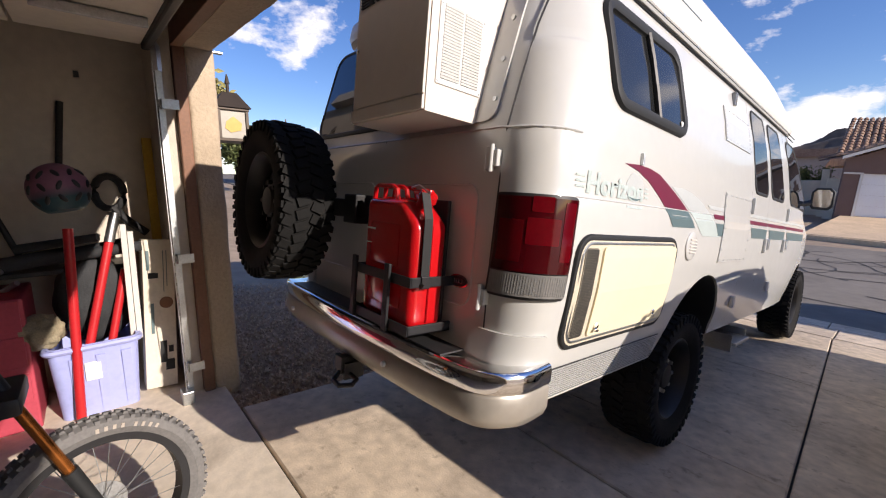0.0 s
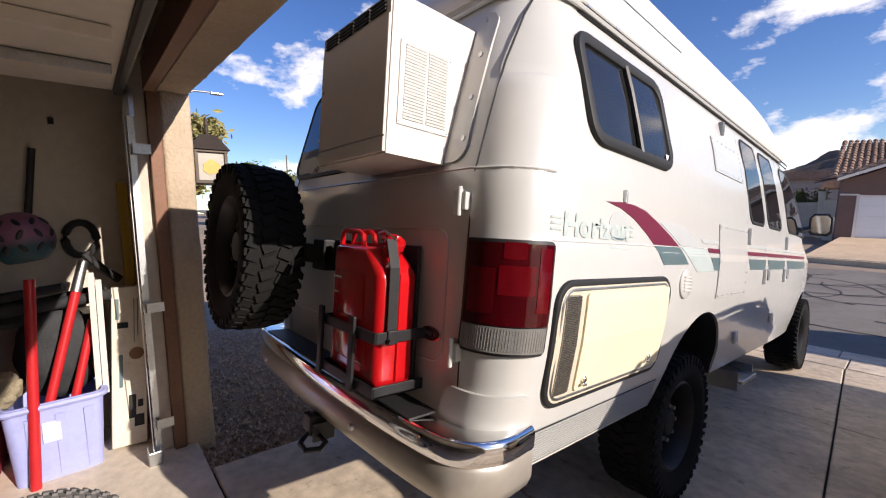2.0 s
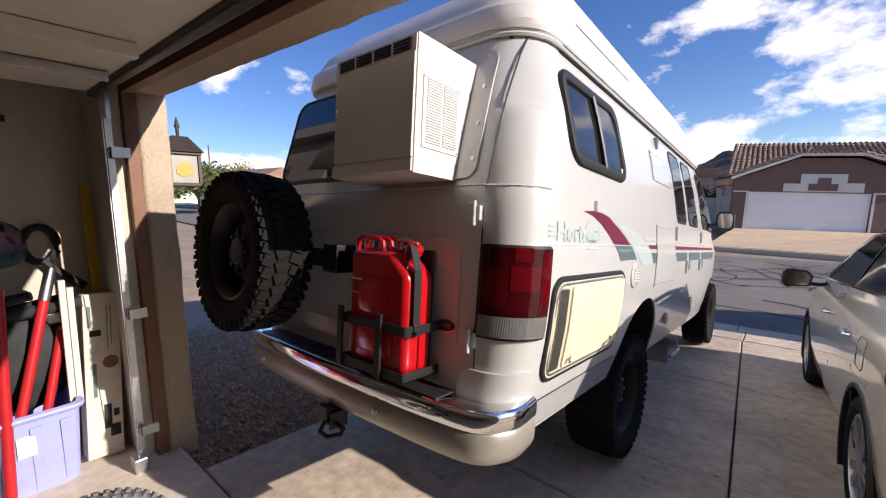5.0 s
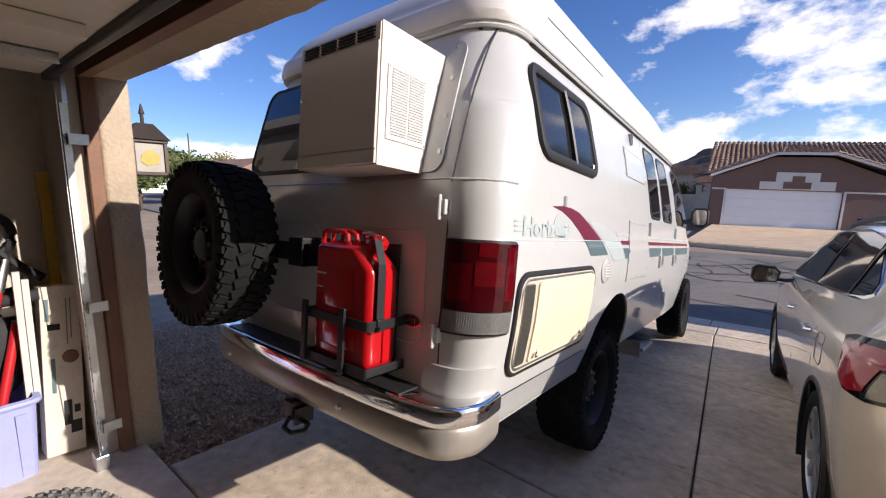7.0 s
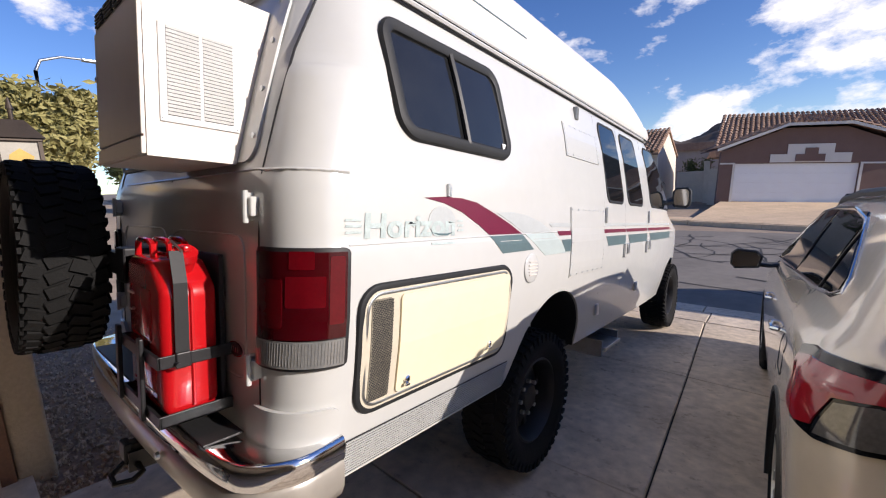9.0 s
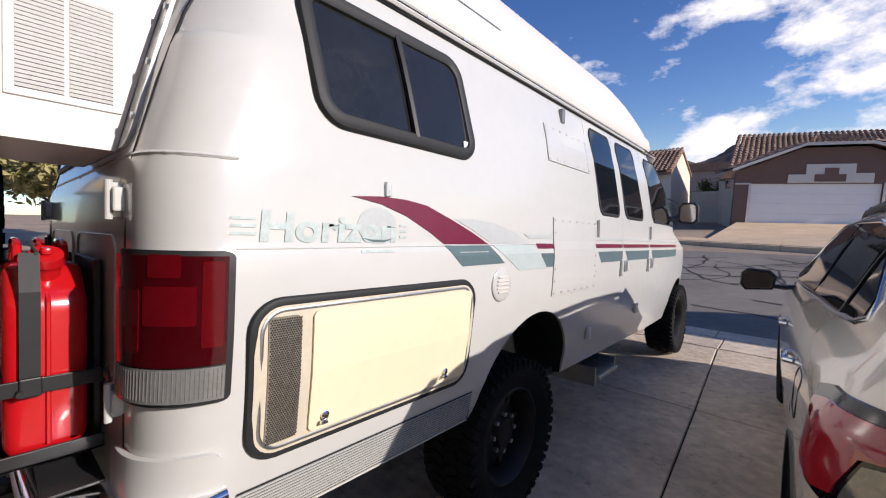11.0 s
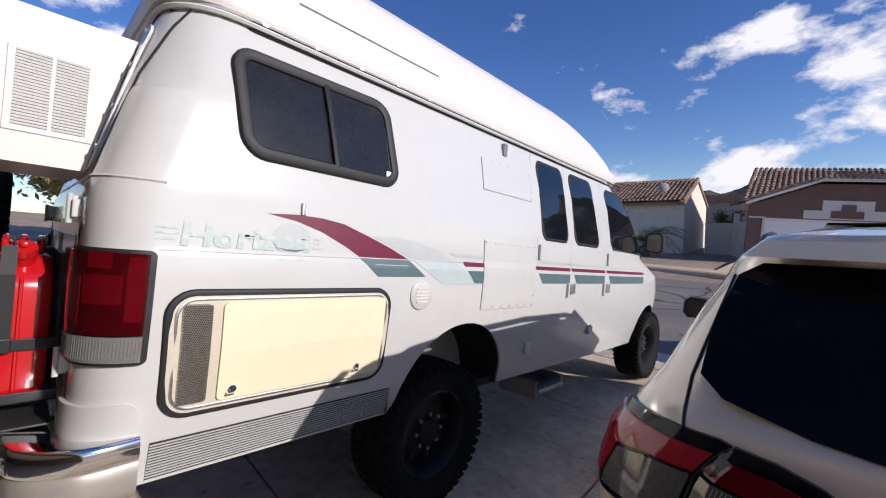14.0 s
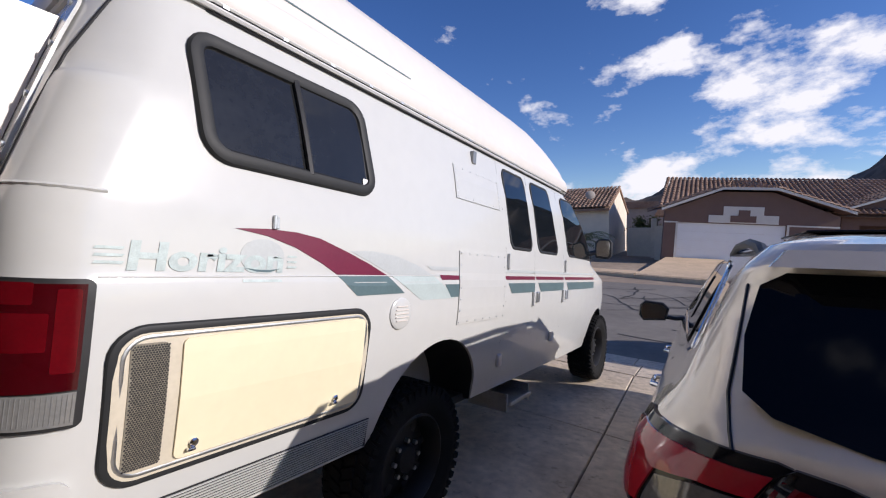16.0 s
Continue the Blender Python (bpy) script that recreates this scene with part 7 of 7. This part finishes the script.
def leafy_tree(name, base, height, spread, label, seed, leaves=5000, leaf=.10, mm=None, cat="tree", airy=1.0):
    rng = random.Random(seed)
    t = thing(name, label, cat)
    bm = bmesh.new()
    top = Vector(base) + Vector((0, 0, height * .45))
    tube(bm, [base, Vector(base).lerp(top, .5) + Vector((rng.uniform(-.1, .1), rng.uniform(-.1, .1), 0)), top], [height * .035, height * .028, height * .02], 8)
    tips = []
    for k in range(9):
        a = k * 2.4 + rng.uniform(-.3, .3)
        rr = spread * rng.uniform(.45, .95)
        tip = Vector(base) + Vector((rr * math.cos(a), rr * math.sin(a), height * rng.uniform(.55, .98)))
        st = Vector(base).lerp(top, rng.uniform(.6, 1))
        tube(bm, [st, st.lerp(tip, .5) + Vector((0, 0, .1 * height * rng.uniform(-.3, .6))), tip], [height * .014, height * .009, height * .004], 6)
        tips += [tip, st.lerp(tip, .6), st.lerp(tip, .8)]
    part("trunk", bm, M_BARK, t, smooth=True)
    V, F = [], []
    for k in range(leaves):
        c = rng.choice(tips)
        d = Vector((rng.gauss(0, 1), rng.gauss(0, 1), rng.gauss(0, .75))) * spread * .20 * airy
        p = c + d
        q = Euler((rng.uniform(0, 6.3), rng.uniform(0, 6.3), rng.uniform(0, 6.3))).to_matrix()
        s = leaf * rng.uniform(.6, 1.4)
        i0 = len(V)
        V += [p + q @ Vector(v) for v in ((0, -s, 0), (s * .4, 0, s * .1), (0, s, 0), (-s * .4, 0, s * .1))]
        F.append((i0, i0 + 1, i0 + 2, i0 + 3))
    me = bpy.data.meshes.new("crown")
    me.from_pydata(V, [], F)
    me.materials.append(mm or M_LEAF)
    ob = new("crown", me)
    ob.parent = t
    ob["label"] = "uneven crown of small leaves"
    ob["kind"] = "stuff"
    return t


def palm(base):
    t = thing("young_palm", "low green fan of palm fronds beside the cream house", "palm")
    rng = random.Random(4)
    bm = bmesh.new()
    rod(bm, base, Vector(base) + Vector((0, 0, 1.0)), .22, .18)
    part("trunk", bm, M_BARK, t)
    for k in range(40):
        a = k * 2.399
        lift = rng.uniform(.3, 1.4)
        ln = rng.uniform(1.9, 3.0)
        bm = bmesh.new()
        prev = None
        for i in range(9):
            s = i / 8
            r = ln * s * math.cos(lift * .5)
            z = 1.0 + ln * (math.sin(lift) * s - .75 * s * s)
            c = Vector(base) + Vector((r * math.cos(a), r * math.sin(a), z))
            side = Vector((-math.sin(a), math.cos(a), 0))
            if prev is not None:
                for sg in (-1, 1):
                    for f in (0, .5):
                        p = prev.lerp(c, f)
                        w = .36 * math.sin(math.pi * min(1, s + .12)) + .05
                        e = p + side * sg * w + (c - prev).normalized() * .22 + Vector((0, 0, -.12))
                        bm.faces.new([bm.verts.new(v) for v in (p, p + (c - prev) * .25, e)])
            prev = c
        part("frond", bm, M_PALM, t, normals=False)


def build_left_distance():
    # cream house roofs and trees down the street on the far left
    leafy_tree("mesquite", (-17.8, 1.9, .6), 5.4, 1.35, "feathery olive green mesquite tree by the street", 21, 16000, .15, M_MESQ, airy=1.1)
    leafy_tree("mesquite", (-21.8, 2.1, .8), 5.2, 1.7, "olive green mesquite tree down the street", 22, 14000, .15, M_MESQ, airy=1.1)
    leafy_tree("street_tree", (-32, 8.0, 1.2), 4.2, 1.6, "round dark green street tree", 23, 12000, .18)
    leafy_tree("street_tree", (-41, 13.4, 1.7), 4.6, 2.6, "dark green street tree in the distance", 24, 12000, .2)
    leafy_tree("street_tree", (-53, 21.7, 2.2), 4.4, 3.6, "pale green street tree in the distance", 25, 12000, .22, M_MESQ)
    leafy_tree("street_tree", (-56, 26, 2.2), 3.6, 3.0, "pale green street tree in the distance", 26, 9000, .22, M_MESQ)
    rng = random.Random(9)
    for x, y, r in ((-9.5, 4.6, .32), (-12.5, 6.0, .45), (-15, 6.6, .4), (-20, 11.5, .6), (-24, 14, .6)):
        t = thing("shrub", "small yellow-green desert shrub on gravel", "shrub", group="shrubs along the street")
        V, F = [], []
        for k in range(900):
            d = Vector((rng.gauss(0, 1), rng.gauss(0, 1), abs(rng.gauss(0, .7)))) * r * .5
            q = Euler((rng.uniform(0, 6), rng.uniform(0, 6), rng.uniform(0, 6))).to_matrix()
            i0 = len(V)
            s = .05
            V += [d + q @ Vector(v) for v in ((0, -s, 0), (s * .4, 0, 0), (0, s, 0), (-s * .4, 0, 0))]
            F.append((i0, i0 + 1, i0 + 2, i0 + 3))
        me = bpy.data.meshes.new("shrub_leaves")
        me.from_pydata(V, [], F)
        me.materials.append(M_MESQ)
        ob = new("shrub_leaves", me)
        ob.parent = t
        ob["kind"] = "stuff"
        t.location = (x, y, (gz(y) if y < 6 else -.1) + lift(x))
    t = thing("street_lamp", "tall grey street lamp with a curved arm", "street lamp")
    bm = bmesh.new()
    tube(bm, [(-22.7, 2.7, .5), (-22.7, 2.7, 7.6), (-22.7, 2.9, 8.05), (-22.6, 3.6, 8.3), (-22.5, 4.3, 8.3)], [.10, .07, .06, .05, .05], 10)
    part("pole", bm, M_STEEL, t, smooth=True)
    part("lamp_head", B(-22.65, -22.35, 4.25, 4.85, 8.22, 8.33, .03), M_STEEL, t)
    p = thing("utility_pole", "thin distant utility pole", "utility pole")
    bm = bmesh.new()
    rod(bm, (-73, 26.7, 2), (-73, 26.7, 12.5), .14, .10)
    part("pole", bm, M_BARK, p)
    # distant low houses at the end of the street
    for x, y, w, d in ((-48, 22, 9, 8), (-52, 40, 10, 9), (-60, 30, 12, 9)):
        h = thing("distant_house", "small tan house with a brown tiled roof, far down the street", "house", pose(x, y, lift(x) - .1, 0, 0, 15), group="distant houses")
        part("wall", B(-w / 2, w / 2, -d / 2, d / 2, 0, 2.8), M_TAN, h)
        bm = bmesh.new()
        prism(bm, [(-d / 2 - .5, 2.7), (0, 4.6), (d / 2 + .5, 2.7)], -w / 2 - .5, w / 2 + .5, "X")
        part("roof", bm, M_TILE, h)
        for k in (-.3, 0, .3):
            part("window", B(w / 2 + .001, w / 2 + .03, k * d - .6, k * d + .6, .9, 2.1), M_TINT, h)


M_MESQ = mat("mesquite_leaf", (0.20, 0.19, 0.06), 0.7, 0, 0.3, 1.5, col2=(0.36, 0.31, 0.12))
build_brown_house()
build_tan_house()
build_far_walls()
palm((-5.6, 26.0, -.1))
leafy_tree("shrub_tree", (-2.9, 33.5, -.1), 3.0, .9, "rusty leafy shrub behind the garden wall", 31, 2500, .09, cat="shrub")
hill("hill_far", -38, 330, 120, 70, 29, 3.1, "low brown desert hills behind the houses")
hill("hill_near", 116, 300, 110, 80, 75, 7.7, "dark brown desert hill behind the brown house")
hill("hill_left", -420, 300, 200, 100, 40, 5.2, "distant desert ridge")
build_left_distance()
